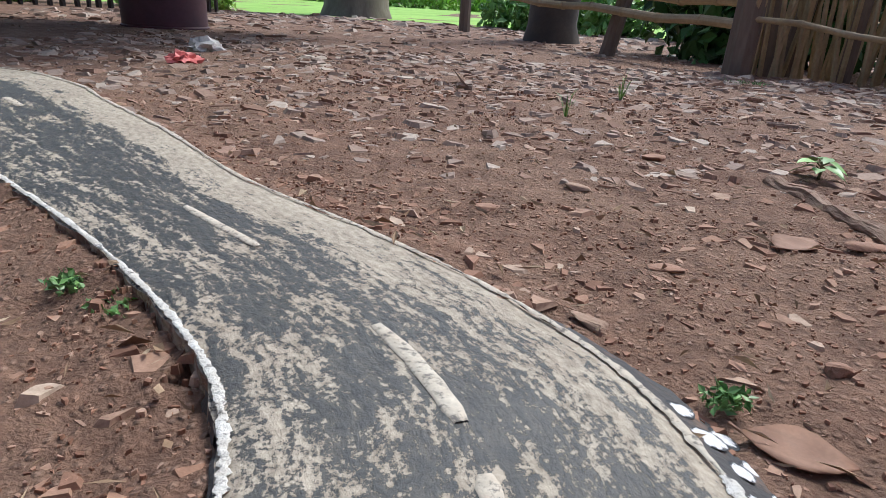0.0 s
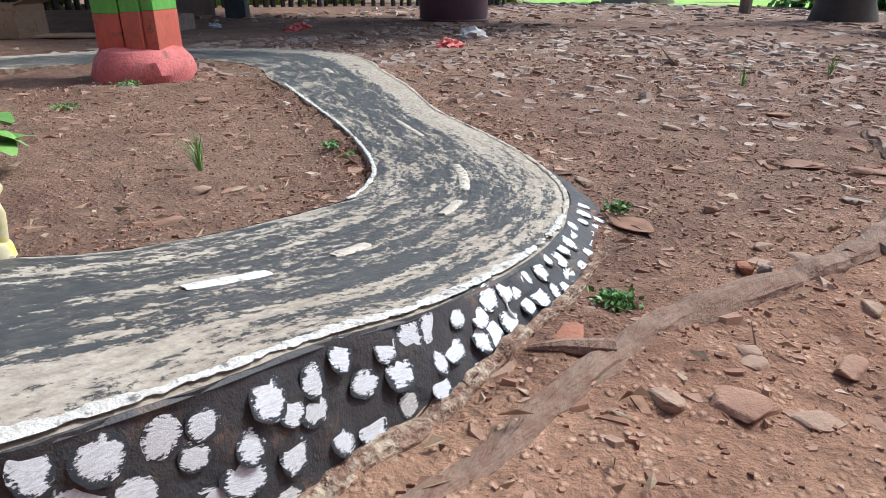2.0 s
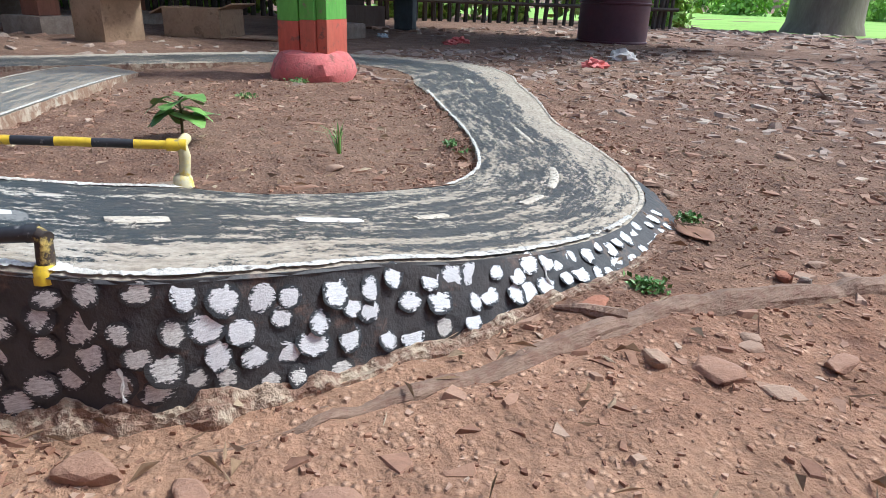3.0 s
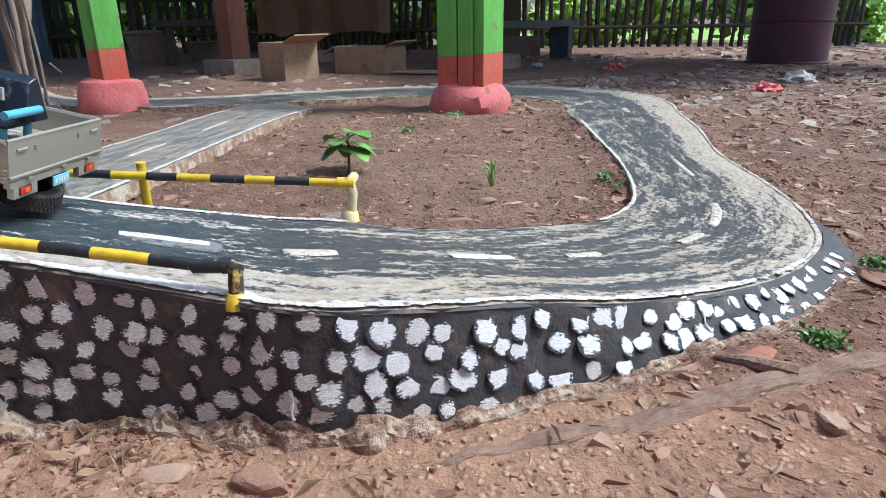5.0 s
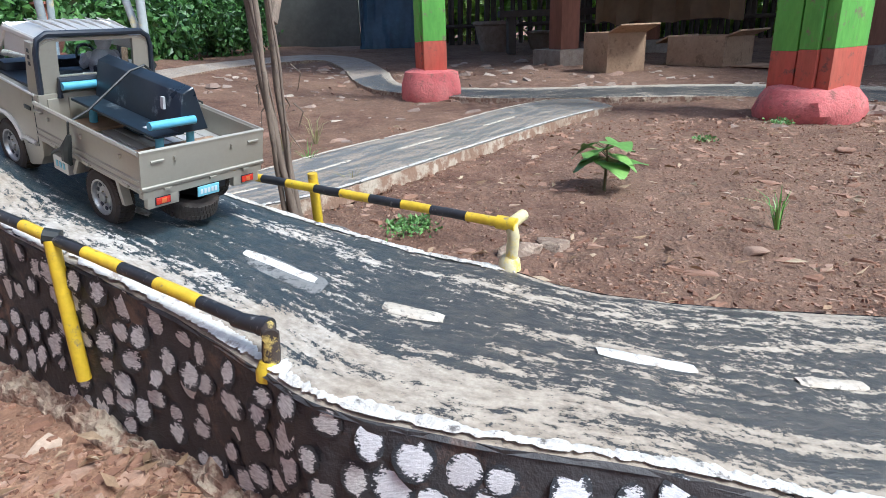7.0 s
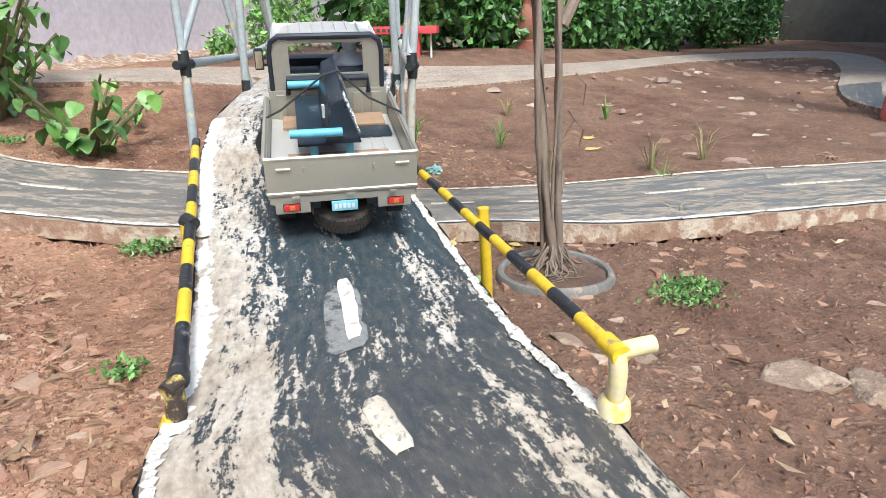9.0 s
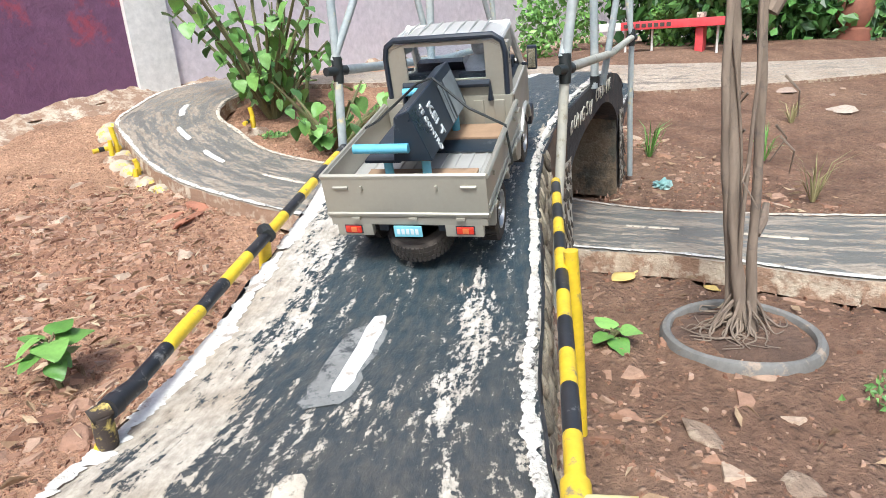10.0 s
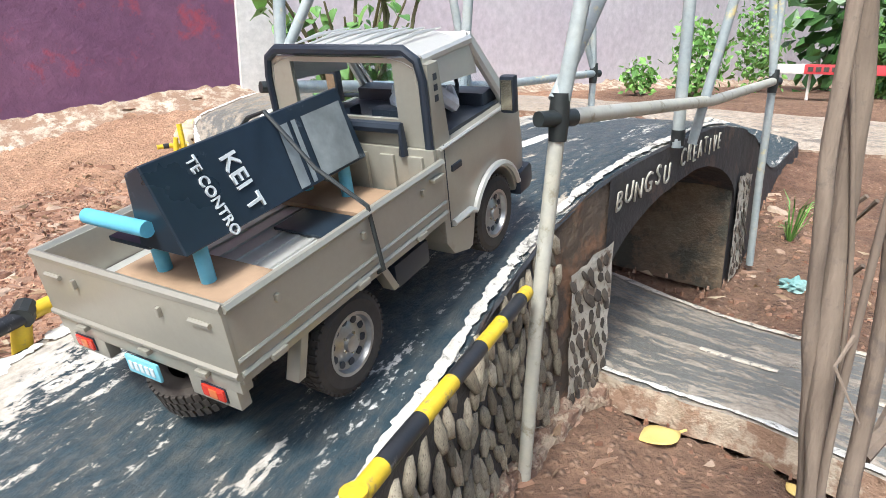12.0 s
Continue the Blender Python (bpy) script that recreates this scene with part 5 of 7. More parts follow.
rim_bm = lathe(bmesh.new(), [(0.0001, 0.02), (0.168, 0.02), (0.168, 0.07), (0.172, 0.088), (0.155, 0.086), (0.145, 0.055), (0.11, 0.045), (0.075, 0.06), (0.05, 0.065), (0.045, 0.085), (0.02, 0.088), (0.0001, 0.088)], 28)
rim = part("rim", rim_bm, RIM, tread, "silver steel-look rim", angle=0.5)
hole_bm = bmesh.new()
for k in range(10):
    a = 2 * math.pi * k / 10
    lathe(hole_bm, [(0.024, -0.004), (0.022, 0.006), (0.0001, 0.007)], 10, Matrix.Translation((0.122 * math.cos(a), 0.122 * math.sin(a), 0.047)))
holes = part("rim_holes", hole_bm, TRUCK_BLACK, tread)
nut_bm = bmesh.new()
for k in range(5):
    a = 2 * math.pi * k / 5
    lathe(nut_bm, [(0.009, 0.06), (0.009, 0.075), (0.0001, 0.076)], 6, Matrix.Translation((0.055 * math.cos(a), 0.055 * math.sin(a), 0)))
nuts = part("wheel_nuts", nut_bm, CHROME, tread)
first = True
for s in (-1, 1):
    for y in (0.70, 2.36):
        m = pose(s * 0.053, y / 10, 0.027, 0, 90 * s, 0)
        if first:
            tread.matrix_basis, first = m, False
            continue
        w = new("wheel", tread.data)
        w.parent, w.matrix_basis = truck, m
        tagged(w, "dusty black rubber tyre")
        for src in (rim, holes, nuts, lugs):
            c = new(src.name.split(".")[0], src.data)
            c.parent = w
spare = new("spare_wheel", tread.data)
spare.parent, spare.matrix_basis = truck, pose(0.0, 0.028, 0.0265, 14, 0, 0)
spare_lugs = new("tread", lugs.data)
spare_lugs.parent = spare
tagged(spare, "spare tyre slung under the bed")


def on_truck(name, label, category):
    ob = tagged(new(name), label, category)
    ob.empty_display_size = 0.02
    ob.matrix_basis = TRUCK_AT
    return ob


# the cab's upper half stands taller than the lower drawing
def raise_cab(ob):
    for v in ob.data.vertices:
        if v.co.y > 0.158 and v.co.z > 0.0975:
            v.co.z = 0.0975 + (v.co.z - 0.0975) * 1.2


done = set()
for ob in [o for o in truck.children_recursive if o.type == "MESH" and o.parent.name not in ("headboard",)]:
    if ob.data.name not in done and not ob.name.startswith(("wheel", "tread", "rim", "spare", "bed", "floor", "side_rib", "headboard")):
        done.add(ob.data.name)
        raise_cab(ob)


# cargo: a toy bench of card and drinking straws
bench = on_truck("toy_bench", "toy bench of dark blue card with straw legs", "toy bench")
sec = [(-0.12, 0.935), (0.20, 0.935), (0.055, 1.345), (-0.065, 1.295)]
bm = bmesh.new()
ends = []
for y in (0.22, 0.72, 1.2, 1.55):
    ends.append([bm.verts.new((x, y, z)) for x, z in sec])
for r, s in zip(ends, ends[1:]):
    for k in range(4):
        bm.faces.new((r[k], r[(k + 1) % 4], s[(k + 1) % 4], s[k]))
bm.faces.new(ends[0])
bm.faces.new(ends[-1][::-1])
bmesh.ops.recalc_face_normals(bm, faces=bm.faces)
bmesh.ops.bevel(bm, geom=list(bm.edges), offset=0.008, segments=1, affect="EDGES")
back = part("backrest", bm, BENCH_CARD, bench, "folded dark card with pale print")
right_n = Vector((0.365, 0, 0.13)).normalized()
face_up = Vector((-0.13, 0, 0.365)).normalized()
face_m = Matrix((Vector((0, 1, 0)), face_up, right_n)).transposed().to_4x4()


def on_back(y, h):
    m = face_m.copy()
    m.translation = Vector((0.20, y, 0.935)) + face_up * h + right_n * 0.006
    return m


lettering("card_letters", "KEI T", 0.135, on_back(0.66, 0.19) @ Matrix.Rotation(radians(-84), 4, "Z"), PALE_PRINT, back)
lettering("card_letters", "TE CONTRO", 0.072, on_back(0.48, 0.185) @ Matrix.Rotation(radians(-84), 4, "Z"), PALE_PRINT, back)
for y0, y1, mat in ((0.98, 1.05, BENCH_PRINT), (1.08, 1.11, BENCH_PRINT), (1.16, 1.48, BENCH_PRINT)):
    bm = bmesh.new()
    q = [bm.verts.new(on_back(y, h) @ Vector((0, 0, 0))) for y, h in ((y0, 0.02), (y1, 0.02), (y1 + 0.03, 0.36), (y0 + 0.03, 0.36))]
    bm.faces.new(q)
    g = bmesh.ops.extrude_face_region(bm, geom=bm.faces[:])
    bmesh.ops.translate(bm, verts=[e for e in g["geom"] if isinstance(e, bmesh.types.BMVert)], vec=right_n * 0.003)
    part("print_patch", bm, mat, back)
part("seat", boxed((-0.36, 0.22, 0.925), (-0.06, 1.55, 0.95), 0.006), BENCH_CARD, bench)
for x in (-0.22, 0.10):
    for y in (0.36, 1.44):
        part("straw_leg", tubed([(x, y, 0.722), (x, y, 0.93)], 0.038, 12), BLUE_TUBE, bench, "sky-blue straw leg")
for y in (0.19, 1.57):
    part("straw_arm", tubed([(-0.42, y, 1.06), (0.03, y, 1.06)], 0.038, 12), BLUE_TUBE, bench, "sky-blue straw armrest")
for y, z in ((0.42, 1.16), (0.44, 0.957)):
    part("tape_strip", boxed((-0.125 if z > 1 else -0.3, y, z - 0.05 if z > 1 else z - 0.006), (-0.1 if z > 1 else -0.1, y + 0.04, z + 0.06 if z > 1 else z)), PALE_PRINT, bench)
for x0, y0, x1, y1 in ((-0.46, 0.07, 0.48, 0.56), (-0.5, 1.24, 0.55, 1.58)):
    pad = on_truck("cardboard_pad", "flat brown cardboard pad on the truck bed", "cardboard")
    part("sheet", boxed((x0, y0, 0.693), (x1, y1, 0.722), 0.004), CARTON, pad)
sheet = on_truck("black_card_sheet", "thin black card sheet on the truck bed", "card sheet")
part("sheet", boxed((-0.05, 0.95, 0.693), (0.58, 1.22, 0.71), 0.003), BENCH_CARD, sheet)
strap = on_truck("tie_strap", "black elastic strap tying the bench down", "strap")
part("band", tubed([(-0.70, 1.02, 0.62), (-0.68, 1.02, 0.90), (-0.50, 1.0, 0.99), (-0.08, 0.98, 1.32), (0.06, 0.97, 1.365), (0.35, 0.95, 1.10), (0.66, 0.93, 0.945), (0.70, 0.93, 0.60), (0.55, 0.95, 0.50)], 0.012, 6), TAPE, strap)
part("knot", tubed([(-0.70, 0.98, 0.80), (-0.73, 1.0, 0.68), (-0.72, 1.03, 0.56), (-0.69, 1.02, 0.50)], [0.02, 0.05, 0.045, 0.015], 8), TAPE, strap)
part("loose_end", tubed([(-0.72, 1.0, 0.70), (-0.76, 1.12, 0.62), (-0.77, 1.2, 0.57)], [0.02, 0.016, 0.01], 6), TAPE, strap)

driver = bmesh.new()
lathe(driver, [(0.13, 0.99), (0.15, 1.05), (0.16, 1.14), (0.10, 1.21), (0.05, 1.23), (0.075, 1.26), (0.085, 1.31), (0.05, 1.36), (0.0001, 1.37)], 14, Matrix.Translation((0.27, 2.02, 0)))
tube(driver, [(0.40, 2.04, 1.17), (0.46, 2.16, 1.08), (0.36, 2.30, 1.12)], [0.05, 0.045, 0.03], 8)
tube(driver, [(0.14, 2.04, 1.17), (0.12, 2.16, 1.08), (0.2, 2.30, 1.12)], [0.05, 0.045, 0.03], 8)
doll = part("driver_doll", driver, CLOTH_WHITE, None)
doll.matrix_basis = TRUCK_AT
raise_cab(doll)
tagged(doll, "small plain doll in white cloth at the wheel", "doll")


# ---- safety rails on the ramp ----
def striped_rail(rail, a, b, r, lengths, first_black):
    """Bands of black and yellow, each a sleeve of its own, from a to b."""
    a, b = Vector(a), Vector(b)
    total, s, k = (b - a).length, 0.0, 0
    while s < total - 0.02:
        e = min(s + lengths * (1 + 0.08 * math.sin(k * 2.3)), total)
        p, q = a.lerp(b, s / total), a.lerp(b, e / total)
        mid = p.lerp(q, 0.5) + Vector((0, 0, 0.004 * math.sin(k)))
        part("band", tubed([p, mid, q], r, 14), BLACK if (k % 2 == 0) == first_black else YELLOW, rail)
        s, k = e, k + 1


left_rail = thing("safety_rail", "black and yellow striped pipe rail above the spotted flank", "railing", group="ramp rails")
striped_rail(left_rail, (0.72, -3.49, 1.235), (-1.18, -6.92, 1.81), 0.044, 0.37, True)
part("elbow", tubed([(0.68, -3.56, 1.23), (0.75, -3.44, 1.235), (0.80, -3.34, 1.235)], [0.048, 0.054, 0.054], 14), BLACK, left_rail, "black pipe elbow")
part("elbow_collar", tubed([(0.78, -3.38, 1.235), (0.81, -3.32, 1.236)], [0.061, 0.058], 14), BLACK, left_rail)
part("end_stub", tubed([(0.80, -3.34, 1.235), (0.89, -3.30, 1.215)], 0.047, 12), RUST_PIPE, left_rail)
part("end_post", tubed([(0.84, -3.31, 1.22), (0.845, -3.32, 1.1), (0.85, -3.33, 0.96)], [0.05, 0.055, 0.05], 12), RUST_PIPE, left_rail, "rusty end post")
part("post_foot", lathe(bmesh.new(), [(0.085, -0.05), (0.08, 0.01), (0.065, 0.03), (0.05, 0.06)], 12, Matrix.Translation((0.86, -3.34, 0.99))), YELLOW, left_rail, "yellow-splashed foot")
part("post", tubed([(-0.14, -5.09, 1.50), (-0.09, -5.07, 0.9), (-0.05, -5.05, 0.42)], 0.052, 12), YELLOW, left_rail, "yellow post")
part("tie", tubed([(-0.17, -5.04, 1.50), (-0.15, -5.14, 1.53)], 0.062, 10), TAPE, left_rail)

right_rail = thing("safety_rail", "black and yellow striped pipe rail ending in a cream pipe tee", "railing", group="ramp rails")
striped_rail(right_rail, (-0.97, -1.83, 1.255), (-2.9, -5.42, 1.49), 0.043, 0.33, False)
tee = part("pipe_tee", tubed([(-0.93, -1.76, 1.25), (-0.92, -1.74, 1.15), (-0.95, -1.76, 0.9)], 0.053, 14), PVC_CREAM, right_rail, "cream plastic pipe end post")
part("tee_arm", tubed([(-0.93, -1.77, 1.25), (-1.05, -1.68, 1.27), (-1.11, -1.64, 1.275)], 0.052, 14), PVC_CREAM, tee)
part("tee_socket", tubed([(-0.91, -1.72, 1.25), (-0.99, -1.87, 1.26)], 0.06, 14), YELLOW, tee)
part("post_foot", lathe(bmesh.new(), [(0.10, -0.08), (0.09, 0.01), (0.075, 0.03), (0.06, 0.05)], 12, Matrix.Translation((-0.96, -1.77, 0.92))), PVC_CREAM, right_rail)
part("post", tubed([(-1.99, -3.60, 1.50), (-2.04, -3.60, 0.9), (-2.09, -3.62, 0.02)], [0.049, 0.05, 0.052], 12), YELLOW, right_rail, "yellow post")

# ---- pipe gantry over the bridge ----
gantry = thing("pipe_gantry", "grey plastic pipe frame standing round the bridge", "pipe frame")


def pipe(name, pts, r, m=PVC_GREY):
    return part(name, tubed(pts, r, 12), m, gantry)


FEET = {"near_right": (-3.0, -5.62, 0.0), "far_right": (-6.8, -9.68, 0.25), "near_left": (-1.12, -6.92, 0.0), "far_left": (-4.95, -11.15, 0.45)}
JOINTS = {"near_right": (-3.04, -5.48, 2.52), "far_right": (-6.6, -9.47, 2.63), "near_left": (-1.22, -7.0, 2.6), "far_left": (-4.85, -11.0, 2.66)}
TOPS = {"near_right": ((-3.32, -5.5, 4.6), (-4.0, -6.3, 4.6)), "far_right": ((-6.25, -9.45, 4.6), (-6.5, -9.4, 4.6)),
        "near_left": ((-1.25, -7.1, 4.6), (-2.1, -7.05, 4.6)), "far_left": ((-4.6, -10.8, 4.6), (-4.0, -10.3, 4.6))}
for k in FEET:
    j = Vector(JOINTS[k])
    lean = pipe("upright", [FEET[k], Vector(FEET[k]).lerp(j, 0.5) + Vector((0.02, 0.01, 0)), j], 0.047, PVC_OFF if k == "near_right" else PVC_GREY)
    pipe("upright", [j, TOPS[k][0]], 0.046)
    pipe("brace", [j + Vector((0.03, 0, 0.1)), TOPS[k][1]], 0.041)
    part("taped_joint", tubed([j - Vector((0, 0, 0.13)), j, j + Vector((0, 0, 0.14))], [0.053, 0.061, 0.054], 12), TAPE, gantry, "black taped joint")
    part("pipe_end", tubed([j + Vector((0.14, 0.1, 0)), j - Vector((0.1, 0.06, 0))], [0.045, 0.052], 12), TAPE, gantry)
for a, b, z in (("near_right", "far_right", 0.0), ("near_left", "far_left", 0.0)):
    p, q = Vector(JOINTS[a]), Vector(JOINTS[b])
    pipe("cross_pipe", [p, p.lerp(q, 0.55) - Vector((0, 0, 0.08)), q], 0.05, PVC_GREY if a == "near_left" else PVC_OFF)
pipe("deck_post", [(-4.62, -7.45, 2.1), (-4.52, -7.42, 4.6)], 0.052)
pipe("deck_brace", [(-4.8, -7.55, 2.12), (-5.2, -7.5, 4.6)], 0.043)
pipe("deck_post", [(-2.75, -8.5, 2.08), (-2.85, -8.5, 4.6)], 0.052)
pipe("deck_brace", [(-2.95, -8.7, 2.1), (-2.4, -8.6, 4.6)], 0.043)
part("taped_joint", tubed([(-4.625, -7.46, 2.12), (-4.615, -7.45, 2.26)], 0.06, 12), TAPE, gantry)
part("taped_joint", tubed([(-2.75, -8.5, 2.1), (-2.76, -8.5, 2.26)], 0.06, 12), TAPE, gantry)

# ---- tree in a rubber ring ----
tree = thing("tree", "slender grey-brown tree with twisted stems and bare roots", "tree")
random.seed(11)
CX, CY = -4.32, -4.42
for k, (dx, dy, r, tx, ty) in enumerate(((0.0, 0.0, 0.056, 0.08, -0.1), (-0.07, 0.05, 0.046, -0.2, 0.1), (0.05, -0.07, 0.036, 0.16, 0.14), (0.03, 0.07, 0.02, -0.1, 0.12), (-0.04, -0.06, 0.013, 0.2, 0.05))):
    pts = [(CX + dx * (1 + 0.5 * (z < 0.5)) + 0.065 * z + tx * z / 6 + 0.04 * math.sin(z * 1.7 + k * 2), CY + dy - 0.04 * z + ty * z / 6 + 0.04 * math.cos(z * 1.3 + k), z) for z in (-0.1, 0.25, 0.7, 1.2, 1.8, 2.4, 3.1, 4.0, 5.2, 6.5, 8.0)]
    bm = tubed([curve(pts, i / 5) for i in range(51)], [float(r * np.interp(i / 5, range(11), (1.7, 1.15, 1.0, 0.95, 0.95, 0.9, 0.9, 0.85, 0.8, 0.7, 0.5))) for i in range(51)], 14)
    for v in bm.verts:
        v.co += Vector((rough(v.co.x * 5, v.co.y * 5, v.co.z, 2.2), rough(v.co.y * 5, v.co.x * 5, v.co.z, 2.2), 0)) * r * 0.35
    part("trunk", bm, BARK, tree)
part("branch_stub", tubed([(-4.42, -4.45, 0.98), (-4.56, -4.50, 1.08), (-4.62, -4.54, 1.22)], [0.055, 0.045, 0.03], 8), BARK, tree)
for k, (z, tx, ty, tz) in enumerate(((2.9, -1.2, 0.5, 4.6), (3.3, 1.1, -0.5, 4.9), (3.8, -0.8, -0.8, 5.6))):
    part("limb", tubed([(CX, CY, z), (CX + tx * 0.4, CY + ty * 0.4, (z + tz) / 2 + 0.1), (CX + tx, CY + ty, tz)], [0.07, 0.05, 0.025], 8), BARK, tree)
for k in range(40):
    a = random.uniform(0, 6.28)
    ln, top = random.uniform(0.12, 0.46), random.uniform(0.12, 0.42)
    pts = [(CX + 0.09 * math.cos(a), CY + 0.09 * math.sin(a), top)]
    for i in range(1, 6):
        sway = 0.35 * math.sin(i * 1.3 + k) * i / 5
        pts.append((CX + (0.1 + ln * i / 5) * math.cos(a + sway), CY + (0.1 + ln * i / 5) * math.sin(a + sway), max(0.07, top * (1 - i / 4) ** 2 + 0.07 if i < 4 else 0.08)))
    w = random.uniform(0.5, 1.1)
    part("root", tubed([curve(pts, i / 3) for i in range(16)], [w * (0.019 - 0.0009 * i) for i in range(16)], 6), BARK, tree)
for k in range(7):
    a = random.uniform(0, 6.28)
    z = random.uniform(0.8, 2.4)
    p = Vector((CX + 0.17 * math.cos(a), CY + 0.17 * math.sin(a), z))
    part("twig", tubed([p, p + Vector((0.12 * math.cos(a), 0.12 * math.sin(a), -0.12)), p + Vector((0.16 * math.cos(a + 1), 0.16 * math.sin(a + 1), -0.35))], [0.012, 0.008, 0.004], 5), BARK, tree)

ring = thing("planter_ring", "grey rubber ring laid round the tree", "planter ring")
bm = bmesh.new()
sect = [(0.625, -0.05), (0.62, 0.05), (0.635, 0.085), (0.665, 0.10), (0.70, 0.085), (0.725, 0.04), (0.725, -0.05)]
loops = [[bm.verts.new((-4.24 + (r + 0.015 * math.sin(3 * a)) * math.cos(a), -4.33 + r * math.sin(a), z + 0.02 * math.sin(a * 2))) for r, z in sect] for a in (2 * math.pi * i / 48 for i in range(48))]
for i in range(48):
    for k in range(7):
        bm.faces.new((loops[i][k], loops[i][(k + 1) % 7], loops[(i + 1) % 48][(k + 1) % 7], loops[(i + 1) % 48][k]))
part("band", bm, RUBBER, ring)
bm = bmesh.new()
rows = [[bm.verts.new((-4.24 + 0.63 * r / 9 * math.cos(a), -4.33 + 0.63 * r / 9 * math.sin(a), 0.02 + 0.05 * rough(r * math.cos(a), r * math.sin(a), 2, 0.45) + 0.07 * (1 - r / 9) + 0.03 * rough(r * math.cos(a), r * math.sin(a), 2, 1.6))) for a in (2 * math.pi * i / 40 for i in range(40))] for r in range(1, 10)]
for r, t in zip(rows, rows[1:]):
    for k in range(40):
        bm.faces.new((r[k], r[(k + 1) % 40], t[(k + 1) % 40], t[k]))
bm.faces.new(rows[0])
part("soil", bm, SOIL, ring, "dark crumbly soil inside the ring")

# ---- root across the yard ----
bm = bmesh.new()
line = [(4.0, 10.6), (4.25, 9.4), (4.42, 8.5), (4.55, 7.4), (4.57, 6.8), (4.45, 5.6), (4.32, 4.8), (4.05, 3.8), (3.67, 3.1), (3.2, 2.15), (2.79, 1.3), (2.6, 0.55), (2.45, -0.4), (2.22, -1.2), (1.98, -2.1), (1.8, -2.9), (1.55, -3.6), (1.2, -4.2)]
pts, rad = [], []
for i in range(69):
    p = curve([(x, y, 0) for x, y in line], i / 4)
    g = 0.155 + 0.055 * rough(i * 0.35, 3, 0, 1) + (0.04 if 16 < i < 26 else 0) - 0.0025 * max(0, i - 36)
    pts.append((p[0] + 0.05 * rough(i, 1, 1, 0.6), p[1], on_ground(p[0], p[1]) - 0.02 - 0.0032 * max(0, i - 40) + 0.03 * rough(i, 2, 2, 0.5)))
    rad.append(max(0.05, g))
fine = [Vector(curve(pts, i / 4)) for i in range(4 * len(pts) - 3)]
tube(bm, fine, [float(np.interp(i / 4, range(len(rad)), rad)) for i in range(len(fine))], 20)
for n, v in enumerate(bm.verts):
    c, k = fine[n // 20], n % 20
    groove = 0.3 * rough(math.cos(k * 0.314) * 3.1, math.sin(k * 0.314) * 3.1, n // 20 * 0.02, 1) + 0.16 * rough(math.cos(k * 0.314) * 6, math.sin(k * 0.314) * 6, n // 20 * 0.07, 1) + 0.12 * rough(n // 20 * 0.3, k, 4, 0.7)
    v.co = c + (v.co - c) * (1 + groove)
    v.co.z = c.z + (v.co.z - c.z) * 0.8
root = thing("tree_root", "worn brown surface root winding across the earth", "root")
part("main_root", bm, ROOT, root)
for a, b, c in (((4.35, 5.0), (4.7, 4.6), (5.1, 4.5)), ((4.2, 4.1), (4.5, 3.7), (4.9, 3.6)), ((2.6, 0.6), (2.3, 0.4), (2.05, 0.3))):
    part("side_root", tubed([(x, y, on_ground(x, y) + 0.02) for x, y in (a, b, c)], [0.09, 0.06, 0.02], 8), ROOT, root)


# ---- painted posts of the hut ----
def lumpy(bm, prof, seg, m, amount, scale=0.9):
    lathe(bm, prof, seg, m)
    for v in bm.verts:
        v.co += Vector((rough(v.co.x, v.co.y, v.co.z, scale), rough(v.co.y, v.co.z, v.co.x, scale), 0.5 * rough(v.co.z, v.co.x, v.co.y, scale))) * amount
    return bm


def painted_post(x, y, base_r, base_h, wide, red_to, label, turn):
    post = thing("painted_post", label, "post", (x, y, 0), turn, group="hut posts")
    part("base", lumpy(bmesh.new(), [(base_r * 0.92, -0.2), (base_r * 1.04, 0.15), (base_r, base_h * 0.55), (base_r * 0.85, base_h * 0.9), (base_r * 0.6, base_h), (0.001, base_h)], 22, Matrix(), 0.22), PINK, post, "lumpy pink-painted footing")
    h = wide / 2
    for x0, x1, y0, y1 in ((-h, -0.06 * wide, -h, h), (-0.03 * wide, h * 0.55, -h * 1.03, h), (h * 0.58, h, -h * 0.9, h)):
        part("red_board", boxed((x0, y0, base_h - 0.1), (x1, y1, red_to + 0.06 * x0), 0.03), RED_POST, post, "board painted red")
        part("green_board", boxed((x0 + 0.005, y0 + 0.005, red_to + 0.06 * x0), (x1 - 0.005, y1, 16), 0.03), GREEN_POST, post, "board painted lime green")
    return post


painted_post(-13.75, 7.7, 1.42, 0.85, 1.65, 1.8, "wooden hut post painted lime and red on a pink footing", 32)
painted_post(-21.0, -2.85, 1.15, 1.1, 0.95, 2.1, "slim wooden hut post painted lime and red", 20)


def on(x, y, up=0.0):
    return (x, y, float(ground_z(x, y)) + up)


